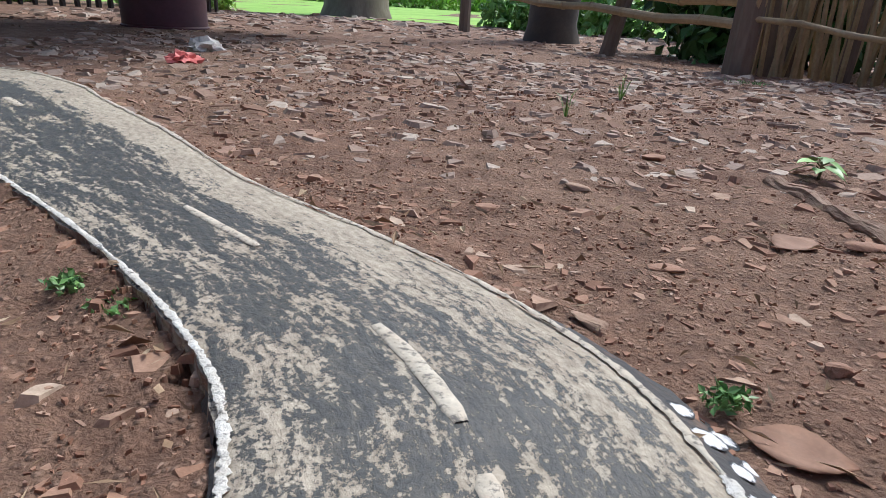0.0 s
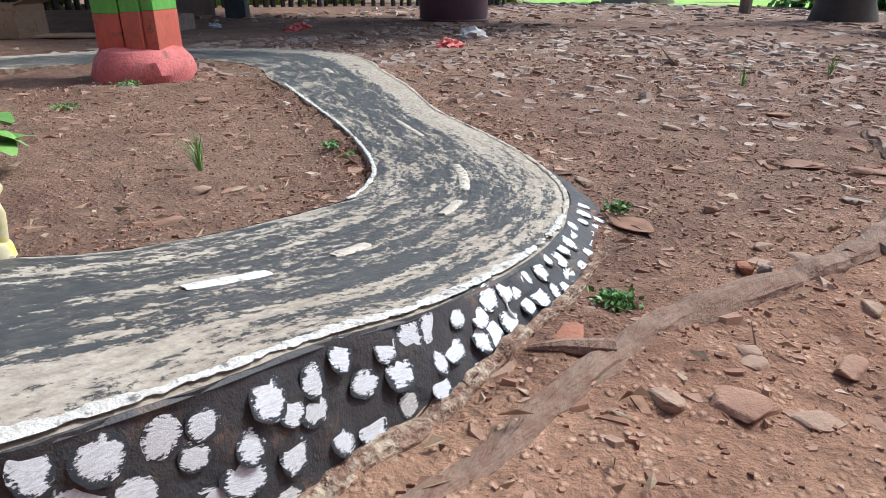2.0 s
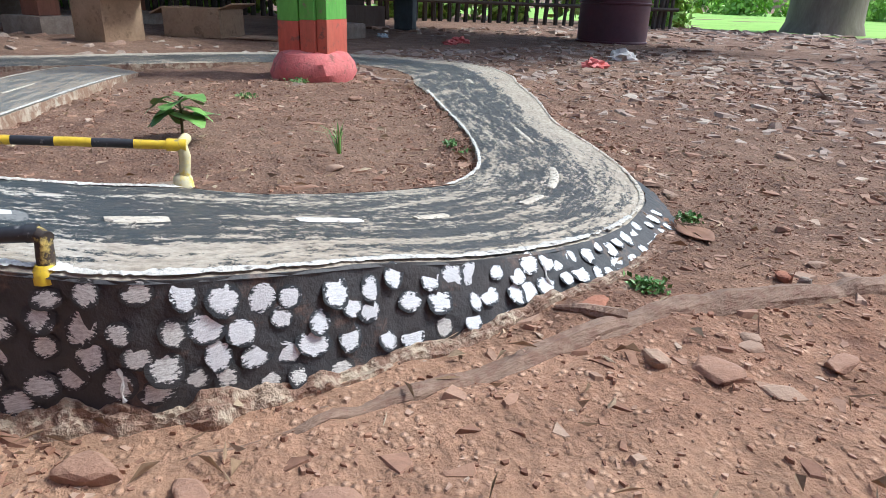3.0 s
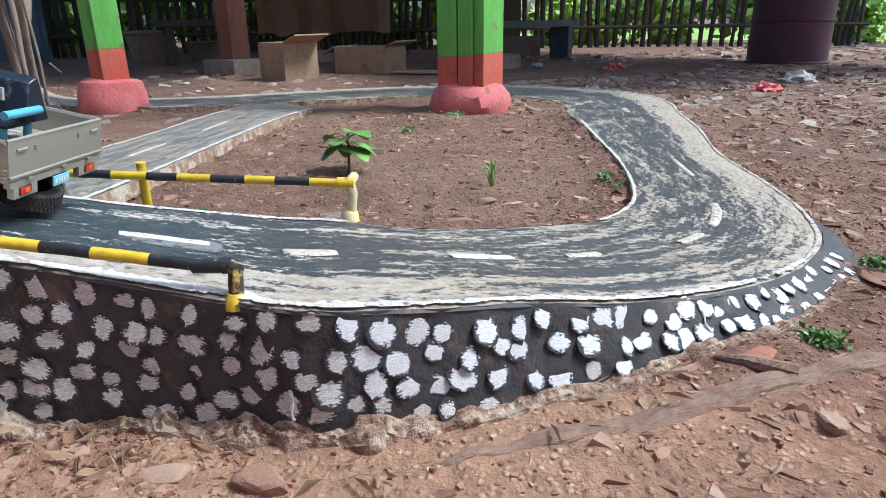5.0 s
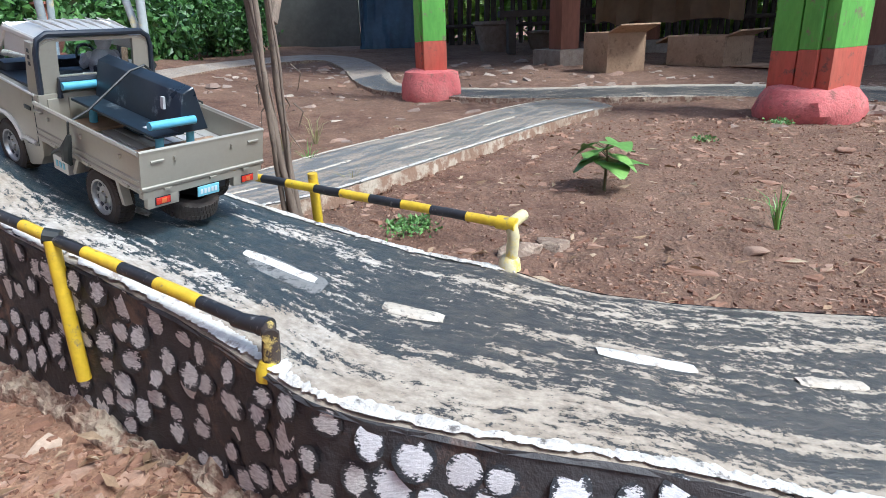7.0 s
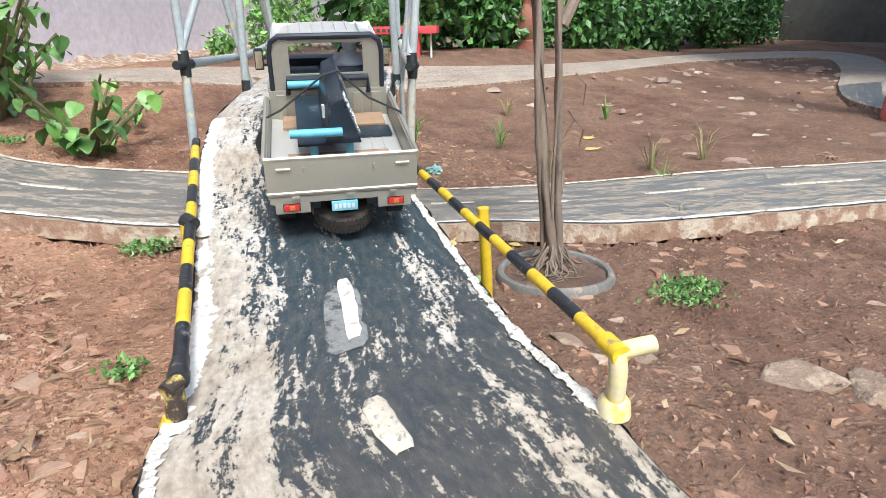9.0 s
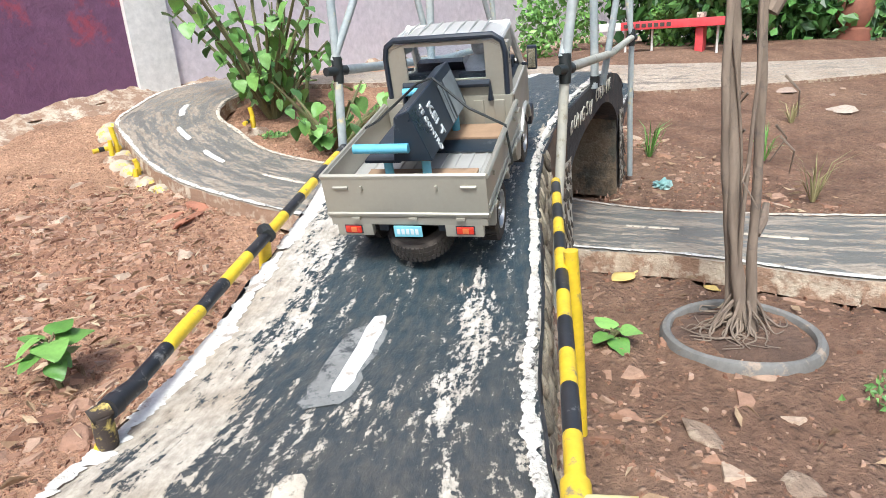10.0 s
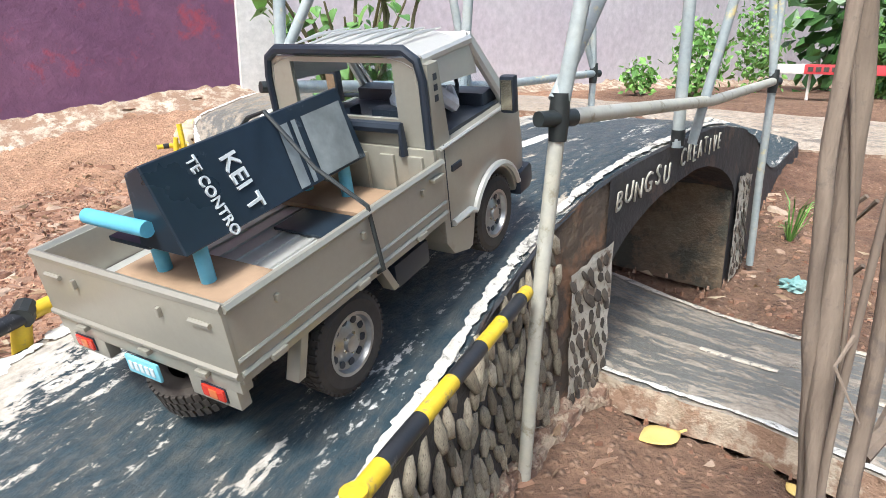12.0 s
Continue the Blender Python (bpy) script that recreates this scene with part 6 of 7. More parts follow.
# ---- hut: unseen shade roofs, timber, boxes, benches ----
# unseen slab above the posts, sized by how far its shade should reach
roof_shade = part("hut_roof", boxed((-76, -9, 16), (-28, 52, 16.6)), SHADE_ROOFING, None)
tagged(roof_shade, "unseen roof slab added to shade the open hut", "roof", kind="structure")
# second unseen board, added only to throw shade on the far-left yard
yard_shade = tagged(part("hut_eave", boxed((-28, 20, 15.8), (-8, 54, 16.3)), SHADE_ROOFING, None), "unseen board added to shade the edge of the yard", "roof", kind="structure")
beam = tagged(part("hut_beam", boxed((-18, -0.4, 15.2), (0, 0.4, 15.95), 0.05, Matrix.Translation((-13.4, 7.7, 0)) @ Matrix.Rotation(radians(-8), 4, "Z")), BROWN_POST, None), "timber beam from the painted post to the roof", "beam", kind="structure")
for x, y, w in ((-36.5, 4.9, 1.3), (-32.2, 20.2, 1.7), (-47, 13, 1.4)):
    p = thing("timber_post", "red-brown timber post on a block", "post", on(x, y), 25, group="timber posts")
    part("shaft", boxed((-w / 2, -w / 2, 0.9), (w / 2, w / 2, 16), 0.06), BROWN_POST, p)
    part("block", boxed((-w * 1.15, -w, -0.1), (w * 1.15, w, 0.9), 0.15), STONE_MATS[2], p)
part("knee_brace", boxed((-0.3, -0.3, 0), (0.3, 0.3, 6), 0.05, Matrix.Translation((-0.2, 0, 6)) @ Matrix.Rotation(radians(35), 4, "X")), BROWN_POST, bpy.data.objects["timber_post"])


def carton(x, y, sx, sy, h, turn, label, open_flaps):
    c = thing("cardboard_box", label, "box", on(x, y), turn, group="cartons")
    t = 0.08
    for lo, hi in (((-sx, -sy, 0), (sx, -sy + t, h)), ((-sx, sy - t, 0), (sx, sy, h)), ((-sx, -sy + t, 0), (-sx + t, sy - t, h)), ((sx - t, -sy + t, 0), (sx, sy - t, h))):
        part("side", boxed(lo, hi, 0.02), CARTON, c)
    part("bottom", boxed((-sx + t, -sy + t, 0.0), (sx - t, sy - t, 0.06)), CARTON, c)
    for k in range(open_flaps):
        a = 70 + 45 * k
        m = Matrix.Translation((sx - 2 * sx * (k % 2), 0, h)) @ Matrix.Rotation(radians(a if k % 2 == 0 else -a), 4, "Y")
        part("flap", boxed((-0.04, -sy, 0), (0.04, sy, h * 0.55), 0.01, m), CARTON, c)
    return c


SLATE_WOOD = surface("blue_grey_timber", (0.15, 0.18, 0.19), (0.10, 0.12, 0.125), 0.8, grain=40, stain=6, bump=0.4)
carton(-30.3, 6.4, 1.05, 1.15, 1.95, 22, "worn brown cardboard box on the earth floor", 1)
carton(-33.0, 12.4, 1.7, 1.5, 1.55, 38, "open brown cardboard box with sagging flaps", 2)
flat = thing("cardboard_sheet", "flat brown cardboard lying on the earth floor", "cardboard", on(-29.6, 14.2), 35)
part("sheet", boxed((-1.5, -1.0, 0.08), (1.5, 1.0, 0.16), 0.02), CARTON, flat)
for x, y, w, h, turn, m, label in ((-39, 28, 6.5, 2.6, 12, SLATE_WOOD, "blue-grey timber bench under the hut roof"), (-50, 8, 6, 2.8, 0, DARK_WOOD, "dark timber bench at the back of the hut")):
    b = thing("low_bench", label, "bench", on(x, y), turn + 90)
    part("top", boxed((-w, -1.2, h), (w, 1.2, h + 0.5), 0.06), m, b)
    for s in (-1, 1):
        part("leg", boxed((s * (w - 1) - 0.3, -1, 0), (s * (w - 1) + 0.3, 1, h), 0.05), m, b)
board = thing("pale_board", "pale grey board leaning on the dark bench", "board", on(-35.5, 24.5), 60)
part("sheet", boxed((-2.4, -0.06, 0.6), (2.4, 0.06, 2.0), 0.02, Matrix.Rotation(radians(8), 4, "X")), GREY_WOOD, board)
panel = thing("cement_panel", "dark board panel standing behind the bench", "panel", on(-52, 33), 75)
part("sheet", boxed((-4, -0.2, 0), (4, 0.2, 6.5), 0.05), DARK_WOOD, panel)
panel = thing("cement_panel", "grey cement panel beside the tarpaulin", "panel", on(-66, -16), 78)
part("sheet", boxed((-5, -0.2, 0), (5, 0.2, 6.5), 0.05), surface("pale_cement", (0.17, 0.165, 0.145), None, 0.9, grain=20, stain=3), panel)
sheet_ob = thing("rust_sheet", "brown rusted sheet heaped above the boxes", "metal sheet", on(-44, 13.5), 70)
bm = bmesh.new()
rows = [[bm.verts.new((-5 + i * 0.5, 0.35 * math.sin(i * 1.3) + 0.3 * rough(i, j, 0, 0.6), 2.2 + j * 0.6 + 0.4 * rough(i, 2, j, 0.4))) for i in range(21)] for j in range(8)]
for r, s in zip(rows, rows[1:]):
    for k in range(20):
        bm.faces.new((r[k], r[k + 1], s[k + 1], s[k]))
part("sheet", bm, surface("rusted_sheet", (0.26, 0.15, 0.07), (0.14, 0.085, 0.05), 0.7, grain=14, stain=2.5, bump=0.5), sheet_ob)
bm = bmesh.new()
rows = [[bm.verts.new((-3 + i * 0.3, 0.5 * rough(i, j * 0.3, 0, 0.5) - j * 0.12, 8 - j * 0.6)) for i in range(21)] for j in range(14)]
for r, s in zip(rows, rows[1:]):
    for k in range(20):
        bm.faces.new((r[k], r[k + 1], s[k + 1], s[k]))
tarp = thing("tarpaulin", "crumpled blue tarpaulin hanging at the hut's edge", "tarpaulin", on(-66, -8), 80)
part("cloth", bm, TARP, tarp, angle=0.4)
for x, y, r, h in ((-56, 2.2, 1.9, 2.4), (-55.5, 6.4, 1.5, 1.5)):
    p = thing("clay_pot", "dusty grey pot stored under the hut", "pot", on(x, y), 0, group="stored pots")
    part("bowl", lathe(bmesh.new(), [(r * 0.7, 0), (r * 0.85, h * 0.4), (r, h), (r * 0.92, h), (r * 0.75, h * 0.4), (0.001, h * 0.25)], 20), STONE_MATS[2], p)
    part("rim", lathe(bmesh.new(), [(r, h * 0.9), (r * 1.08, h * 0.95), (r * 1.08, h * 1.05), (r * 0.95, h * 1.06)], 20), STONE_MATS[2], p)

# paling fence with sunlit green behind the hut
pal = thing("paling_fence", "dark bamboo paling fence behind the hut", "fence")
random.seed(3)
FENCE = [(-72, -8), (-72, 14), (-69, 34), (-56, 58), (-38, 76)]
for k in range(100):
    x, y, _ = curve([(x, y, 0) for x, y in FENCE], k / 25)
    if 30 < k < 36:
        continue
    part("pale", tubed([(x + random.uniform(-0.3, 0.3), y, -0.6), (x + random.uniform(-0.5, 0.5), y + random.uniform(-0.4, 0.4), 9 + random.uniform(-1, 1))], random.uniform(0.22, 0.36), 6), DARK_WOOD, pal)
for z in (2.0, 5.5):
    part("rail", tubed([(x + 0.5, y - 0.3, z) for x, y, _ in (curve([(x, y, 0) for x, y in FENCE], i / 3) for i in range(13))], 0.25, 6), DARK_WOOD, pal)

drum = thing("steel_drum", "faded maroon steel drum standing on the earth", "drum", (-25.5, 43.0, -0.42))
barrel = part("barrel", lathe(bmesh.new(), [(2.75, 0), (2.75, 8.8), (2.6, 8.8), (2.6, 8.7), (0.001, 8.7)], 32), DRUM, drum)
for z in (0.1, 3.0, 6.0, 8.85):
    part("hoop", lathe(bmesh.new(), [(2.74, z - 0.12), (2.86, z - 0.04), (2.86, z + 0.04), (2.74, z + 0.12)], 32), DRUM, barrel)


# ---- foliage ----
def leaf_cloud(boxes, size, seed, lean=0.6):
    """Many small folded leaves filling uneven clumps; boxes are (centre, radii, how many)."""
    rng = np.random.default_rng(seed)
    vs, fs = [], []
    for c, rad, n in boxes:
        p = rng.normal(size=(n, 3))
        p /= np.linalg.norm(p, axis=1)[:, None]
        p *= (0.55 + 0.45 * rng.random((n, 1))) * (1 + 0.25 * rng.normal(size=(n, 1)))
        p = np.array(c) + p * np.array(rad)
        d = rng.normal(size=(n, 3)) + [0, 0, -lean]
        d /= np.linalg.norm(d, axis=1)[:, None]
        s = np.cross(d, rng.normal(size=(n, 3)))
        s /= np.linalg.norm(s, axis=1)[:, None]
        up = np.cross(s, d)
        ln = size * (0.6 + 0.8 * rng.random((n, 1)))
        quad = np.stack([p, p + d * ln * 0.45 + s * ln * 0.3 + up * ln * 0.08, p + d * ln, p + d * ln * 0.45 - s * ln * 0.3 + up * ln * 0.08], 1)
        base = sum(len(v) for v in vs)
        vs.append(quad.reshape(-1, 3))
        i = base + 4 * np.arange(n)[:, None]
        fs.append(np.concatenate([i + [0, 1, 2], i + [0, 2, 3]]))
    return np.concatenate(vs), np.concatenate(fs)


def hedge(name, label, boxes, size, seed, m=HEDGE):
    v, f = leaf_cloud(boxes, size, seed)
    return tagged(new(name, mesh_from(name, v, f, m, smooth=False)), label, "foliage", kind="stuff")


rng = np.random.default_rng(2)
hedge("hedge_foliage", "dense green shrubs beyond the cement strip",
      [((-17 - 2.1 * k + rng.uniform(-1, 1), -18.5 - rng.uniform(0, 3), 2.6 + rng.uniform(-0.5, 2.5)), (2.0, 1.8, 2.2), 1300) for k in range(20)], 0.42, 1, SHRUB)
hedge("back_foliage", "dark tall shrubs behind the planting",
      [((-20 - 3.0 * k, -24 - rng.uniform(0, 4), 6 + rng.uniform(-2, 4)), (3.5, 2.5, 5), 1200) for k in range(20)], 0.75, 2)
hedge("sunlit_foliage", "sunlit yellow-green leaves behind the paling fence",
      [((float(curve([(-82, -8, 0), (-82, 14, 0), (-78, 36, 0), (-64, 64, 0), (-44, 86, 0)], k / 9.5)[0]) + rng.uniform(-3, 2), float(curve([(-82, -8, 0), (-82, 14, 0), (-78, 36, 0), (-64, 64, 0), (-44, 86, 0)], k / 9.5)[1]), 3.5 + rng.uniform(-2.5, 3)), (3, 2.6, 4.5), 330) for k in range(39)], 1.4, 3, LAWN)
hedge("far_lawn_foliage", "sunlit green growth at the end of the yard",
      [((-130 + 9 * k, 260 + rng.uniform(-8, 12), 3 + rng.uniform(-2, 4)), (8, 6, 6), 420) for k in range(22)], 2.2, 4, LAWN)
hedge("yard_hedge_foliage", "dark leafy thicket behind the bamboo fence",
      [((1 + 1.7 * k + rng.uniform(-1, 1), 56 - 1.0 * k + rng.uniform(-2, 3), 3 + rng.uniform(-2, 5)), (3.2, 3, 4.5), 420) for k in range(5, 22)], 1.3, 5)
hedge("yard_edge_foliage", "bright leaves beyond the bamboo rails",
      [((-6 + 2.2 * k, 84 + rng.uniform(-3, 5), 2.5 + rng.uniform(-2, 2)), (2.2, 2.5, 3.0), 200) for k in range(11)], 1.2, 8, LEAF_BRIGHT)
hedge("wall_shrub_foliage", "light green shrubs in front of the lavender wall",
      [((-10.8, -20.6, 2.9), (0.8, 0.7, 1.2), 620), ((-14.6, -24.3, 3.6), (0.9, 0.9, 1.8), 700), ((-9.2, -21.0, 2.4), (0.5, 0.5, 0.5), 220), ((-17.0, -21.6, 2.9), (0.9, 0.8, 1.3), 600)], 0.22, 6, LEAF_BRIGHT)

bm = bmesh.new()
rows = [[bm.verts.new((x, y + 0.5 * x * 0.1, -0.36 + 0.12 * rough(x, y, 1, 0.2))) for x in range(-150, 61, 6)] for y in list(range(88, 150, 4)) + [190, 260, 400]]
for r, t in zip(rows, rows[1:]):
    for k in range(len(r) - 1):
        bm.faces.new((r[k], r[k + 1], t[k + 1], t[k]))
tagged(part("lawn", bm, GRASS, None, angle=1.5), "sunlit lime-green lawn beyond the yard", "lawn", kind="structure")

# trunks at the end of the yard
for x, y, r, lab in ((-27, 96, 4.4, "broad dark tree trunk at the end of the yard"), (1.0, 61, 2.1, "dark tree trunk beside the bamboo fence")):
    tr = thing("background_tree", lab, "tree", (x, y, -0.5))
    part("trunk", lumpy(bmesh.new(), [(r * 1.25, -0.3), (r * 1.08, 1.5), (r, 5), (r * 0.95, 14), (r * 0.9, 30)], 18, Matrix(), 0.5, 0.35), GREY_WOOD if x < 0 else DARK_WOOD, tr)

# ---- bamboo fence ----
fence = thing("bamboo_fence", "rough bamboo and timber fence at the yard's edge", "fence")
for x, y, lean, r, h in ((4.6, 47, 0.9, 0.55, 9), (10.4, 36.6, 0.15, 0.75, 14), (12.6, 38.5, -0.5, 0.5, 13), (13.6, 39, 0.7, 0.45, 13), (15.5, 36, 0.1, 0.35, 13), (19, 33, -0.2, 0.4, 13), (-8, 70, 0, 0.6, 9)):
    part("post", tubed([(x, y, -0.6), (x + lean, y, h * 0.45), (x + 1.9 * lean, y + 0.2, h)], [r, r * 0.95, r * 0.8], 9), GREY_WOOD, fence)
for a, b, r in (((-4, 60, 3.1), (10.5, 36.2, 2.1), 0.27), ((-1, 55.5, 4.2), (10.8, 36.0, 3.25), 0.36), ((10.5, 36.2, 2.5), (26, 26, 0.9), 0.16), ((10.2, 36.4, 8.8), (28, 28, 7), 0.3)):
    pts = [Vector(a).lerp(Vector(b), i / 8) + Vector((0, 0, 0.12 * math.sin(i * 1.9))) for i in range(9)]
    rl = part("bamboo_rail", tubed(pts, r, 10), BAMBOO, fence)
    for i in range(1, 8):
        d = (pts[i] - pts[i - 1]).normalized() * 0.12
        part("bamboo_node", tubed([pts[i] - d, pts[i] + d], r * 1.12, 10), BAMBOO, rl)
random.seed(8)
bm = bmesh.new()
for k in range(170):
    x = random.uniform(11.5, 30)
    y = 37.5 - 0.75 * (x - 11.5) + random.uniform(0, 5)
    h = random.uniform(5, 13)
    tube(bm, [(x, y, -0.5), (x + random.uniform(-0.8, 0.8), y, h * 0.6), (x + random.uniform(-2, 2), y - random.uniform(0, 1), h)], [0.13, 0.1, 0.04], 4)
cane = tagged(part("dry_canes", bm, BAMBOO, None), "dry hanging canes and stalks behind the fence", "canes", kind="stuff")


# ---- broad-leaved plants ----
def broad_leaf(length, width, material):
    bm, rows = bmesh.new(), []
    for i in range(7):
        s = i / 6
        w = width * math.sin(math.pi * min(1, s ** 0.75 * 0.98 + 0.01)) * (1 - 0.25 * s)
        rows.append([bm.verts.new((x * w, s * length, -0.28 * length * s * s + 0.16 * w * abs(x) + 0.02 * length * math.sin(9 * s) * x * x)) for x in (-1, -0.55, 0, 0.55, 1)])
    for r, t in zip(rows, rows[1:]):
        for k in range(4):
            bm.faces.new((r[k], r[k + 1], t[k + 1], t[k]))
    me = bpy.data.meshes.new("leaf")
    bm.to_mesh(me)
    bm.free()
    me.transform(DM)
    me.materials.append(material)
    shade(me, 1.5)
    return me


def round_leaf(material):
    """A broad heart-shaped leaf, cupped along its midrib."""
    bm, rows = bmesh.new(), []
    for i in range(9):
        s = i / 8
        w = 0.5 * math.sin(math.pi * min(1.0, s ** 0.62 * 0.97 + 0.015)) ** 0.8 * (1 - 0.12 * s)
        rows.append([bm.verts.new((x * w, s - 0.12 * x * x * (1 - s), -0.22 * s * s + 0.12 * abs(x) * w + 0.025 * math.sin(8 * s + 2 * x))) for x in (-1, -0.6, -0.25, 0, 0.25, 0.6, 1)])
    for r, t in zip(rows, rows[1:]):
        for k in range(6):
            bm.faces.new((r[k], r[k + 1], t[k + 1], t[k]))
    me = bpy.data.meshes.new("leaf")
    bm.to_mesh(me)
    bm.free()
    me.transform(DM)
    me.materials.append(material)
    shade(me, 1.5)
    return me


ROUND_A, ROUND_B = round_leaf(LEAF), round_leaf(LEAF_BRIGHT)
LEAF_A, LEAF_B = broad_leaf(1.0, 0.36, LEAF), broad_leaf(1.0, 0.36, LEAF_BRIGHT)


def put_leaf(parent, p, yaw, droop, size, me):
    ob = new("leaf", me)
    ob.parent = parent
    ob.matrix_basis = Matrix.Translation(Vector(p) / 10) @ Euler((radians(droop), radians(random.uniform(-18, 18)), yaw)).to_matrix().to_4x4() @ Matrix.Diagonal((size * random.uniform(0.85, 1.15), size, size, 1))


def small_plant(x, y, z, leaves, size, height, label, me, seed, group=""):
    random.seed(seed)
    pl = thing("seedling", label, "plant", (x, y, z), 0, group)
    part("stem", tubed([(0, 0, -0.05), (0.02, 0.01, height * 0.5), (0.0, 0.03, height)], [0.03, 0.025, 0.015], 6), STEM, pl)
    for k in range(leaves):
        yaw = k * 2.4 + random.uniform(-0.3, 0.3)
        up, out = height * (0.5 + 0.5 * k / max(1, leaves - 1)), size * random.uniform(0.12, 0.4)
        tip = (-out * math.sin(yaw), out * math.cos(yaw), up + 0.25 * out)
        part("leaf_stalk", tubed([(0, 0, up - 0.05), tip], 0.012, 5), STEM, pl)
        put_leaf(pl, tip, yaw, random.uniform(-25, 22), size * random.uniform(0.7, 1.1), me)
    return pl


small_plant(-6.6, 0.4, 0, 11, 0.6, 0.8, "broad-leaved green seedling beside the rail end", ROUND_B, 1)
small_plant(1.85, -6.35, 0, 11, 0.28, 0.5, "green seedling with pointed leaves near the wall foot", ROUND_B, 2)
small_plant(-3.12, -4.75, 0, 5, 0.26, 0.16, "small seedling with a few bright leaves", ROUND_B, 3)
small_plant(4.85, 11.0, 0, 9, 0.42, 0.3, "small yellow-green weed on the earth", LEAF_B, 4)


def bush(name, x, y, z, stems, leaves, spread, high, size, label, seed):
    random.seed(seed)
    b = thing(name, label, "shrub", (x, y, z))
    for k in range(stems):
        a = 6.28 * k / stems + random.uniform(-0.4, 0.4)
        out, h = spread * random.uniform(0.35, 1), high * random.uniform(0.45, 1)
        pts = [(0.1 * math.cos(a), 0.1 * math.sin(a), -0.1), (out * 0.45 * math.cos(a), out * 0.45 * math.sin(a), h * 0.5), (out * math.cos(a), out * math.sin(a), h)]
        part("stem", tubed(pts, [0.06, 0.045, 0.02], 6), STEM, b)
        for j in range(leaves):
            s = 0.25 + 0.78 * j / leaves
            p = Vector(curve(pts, 2 * s)) + Vector((random.uniform(-0.25, 0.25), random.uniform(-0.25, 0.25), random.uniform(-0.15, 0.15)))
            put_leaf(b, p, random.uniform(0, 6.28), random.uniform(-80, -10), size * random.uniform(0.45, 1.1), ROUND_A if random.random() < 0.55 else ROUND_B)
    return b


bush("leafy_bush", -1.2, -15.5, 1.4, 20, 13, 2.3, 2.9, 0.33, "leafy green bush growing by the curve of the road", 21)
bush("leafy_bush", -2.2, -13.6, 0.7, 9, 8, 1.7, 1.7, 0.38, "low round-leaved bush beside the road", 22)
random.seed(4)
tall = thing("tall_stems", "tall thin green stems with round leaves", "plant", (-1.6, -16.2, 1.5))
for k in range(4):
    pts = [(0.3 * k - 0.5, 0, 0), (0.35 * k - 0.7 + random.uniform(-0.3, 0.5), -0.2, 2.2), (0.5 * k - 1 + random.uniform(-0.6, 0.9), -0.3, 4.5)]
    part("stem", tubed(pts, [0.05, 0.04, 0.02], 6), STEM, tall)
    for j in range(7):
        put_leaf(tall, curve(pts, 0.3 + 1.65 * j / 6), random.uniform(0, 6.28), random.uniform(0, 50), random.uniform(0.4, 0.7), ROUND_B)


def ground_weed(x, y, r, n, seed, label, m=LEAF):
    v, f = leaf_cloud([((0, 0, 0.06), (r * 0.8, r * 0.65, 0.05), int(n * 2.6))], 0.075, seed, 0.0)
    v[:, 2] = np.abs(v[:, 2]) + 0.02
    w = thing("weed_patch", label, "weed", on(x, y), 0, group="weeds")
    ob = new("leaves", mesh_from("leaves", v, f, m, smooth=False))
    ob.parent = w


for k, (x, y, r, n) in enumerate(((1.55, 3.75, 0.2, 45), (2.33, 1.4, 0.24, 60), (5.0, 5.7, 0.35, 70), (-3.4, 4.2, 0.25, 50), (-4.7, -2.85, 0.6, 130), (-1.25, -9.0, 0.55, 90), (0.3, -5.9, 0.25, 40), (-2.8, 3.95, 0.3, 40), (-12.5, 6.3, 0.5, 60), (-10.5, 3.6, 0.4, 40), (-1.1, -14.4, 0.4, 60), (9.7, 31, 1.4, 90))):
    ground_weed(x, y, r, n, 40 + k, "low green weed on the bare earth")


def grass_tuft(x, y, n, h, seed, label, m):
    random.seed(seed)
    bm = bmesh.new()
    for k in range(int(n * 1.5)):
        a, ln, lean = random.uniform(0, 6.28), 0.8 * h * random.uniform(0.35, 1.1), random.uniform(0.1, 1.0)
        c, s = math.cos(a), math.sin(a)
        wv = Vector((-s, c, 0)) * 0.011
        p = [Vector((c * 0.03, s * 0.03, 0)), Vector((c * lean * ln * 0.4, s * lean * ln * 0.4, ln * 0.6)), Vector((c * lean * ln, s * lean * ln, ln * (1 - 0.3 * lean)))]
        q = [bm.verts.new(p[0] - wv), bm.verts.new(p[0] + wv), bm.verts.new(p[1] + wv), bm.verts.new(p[1] - wv), bm.verts.new(p[2])]
        bm.faces.new((q[0], q[1], q[2], q[3]))
        bm.faces.new((q[3], q[2], q[4]))
    t = thing("grass_tuft", label, "grass", on(x, y), 0, group="grass tufts")
    part("grass", bm, m, t, smooth=False)


DRY = surface("dry_grass", (0.42, 0.36, 0.19), (0.28, 0.27, 0.11), 0.8)
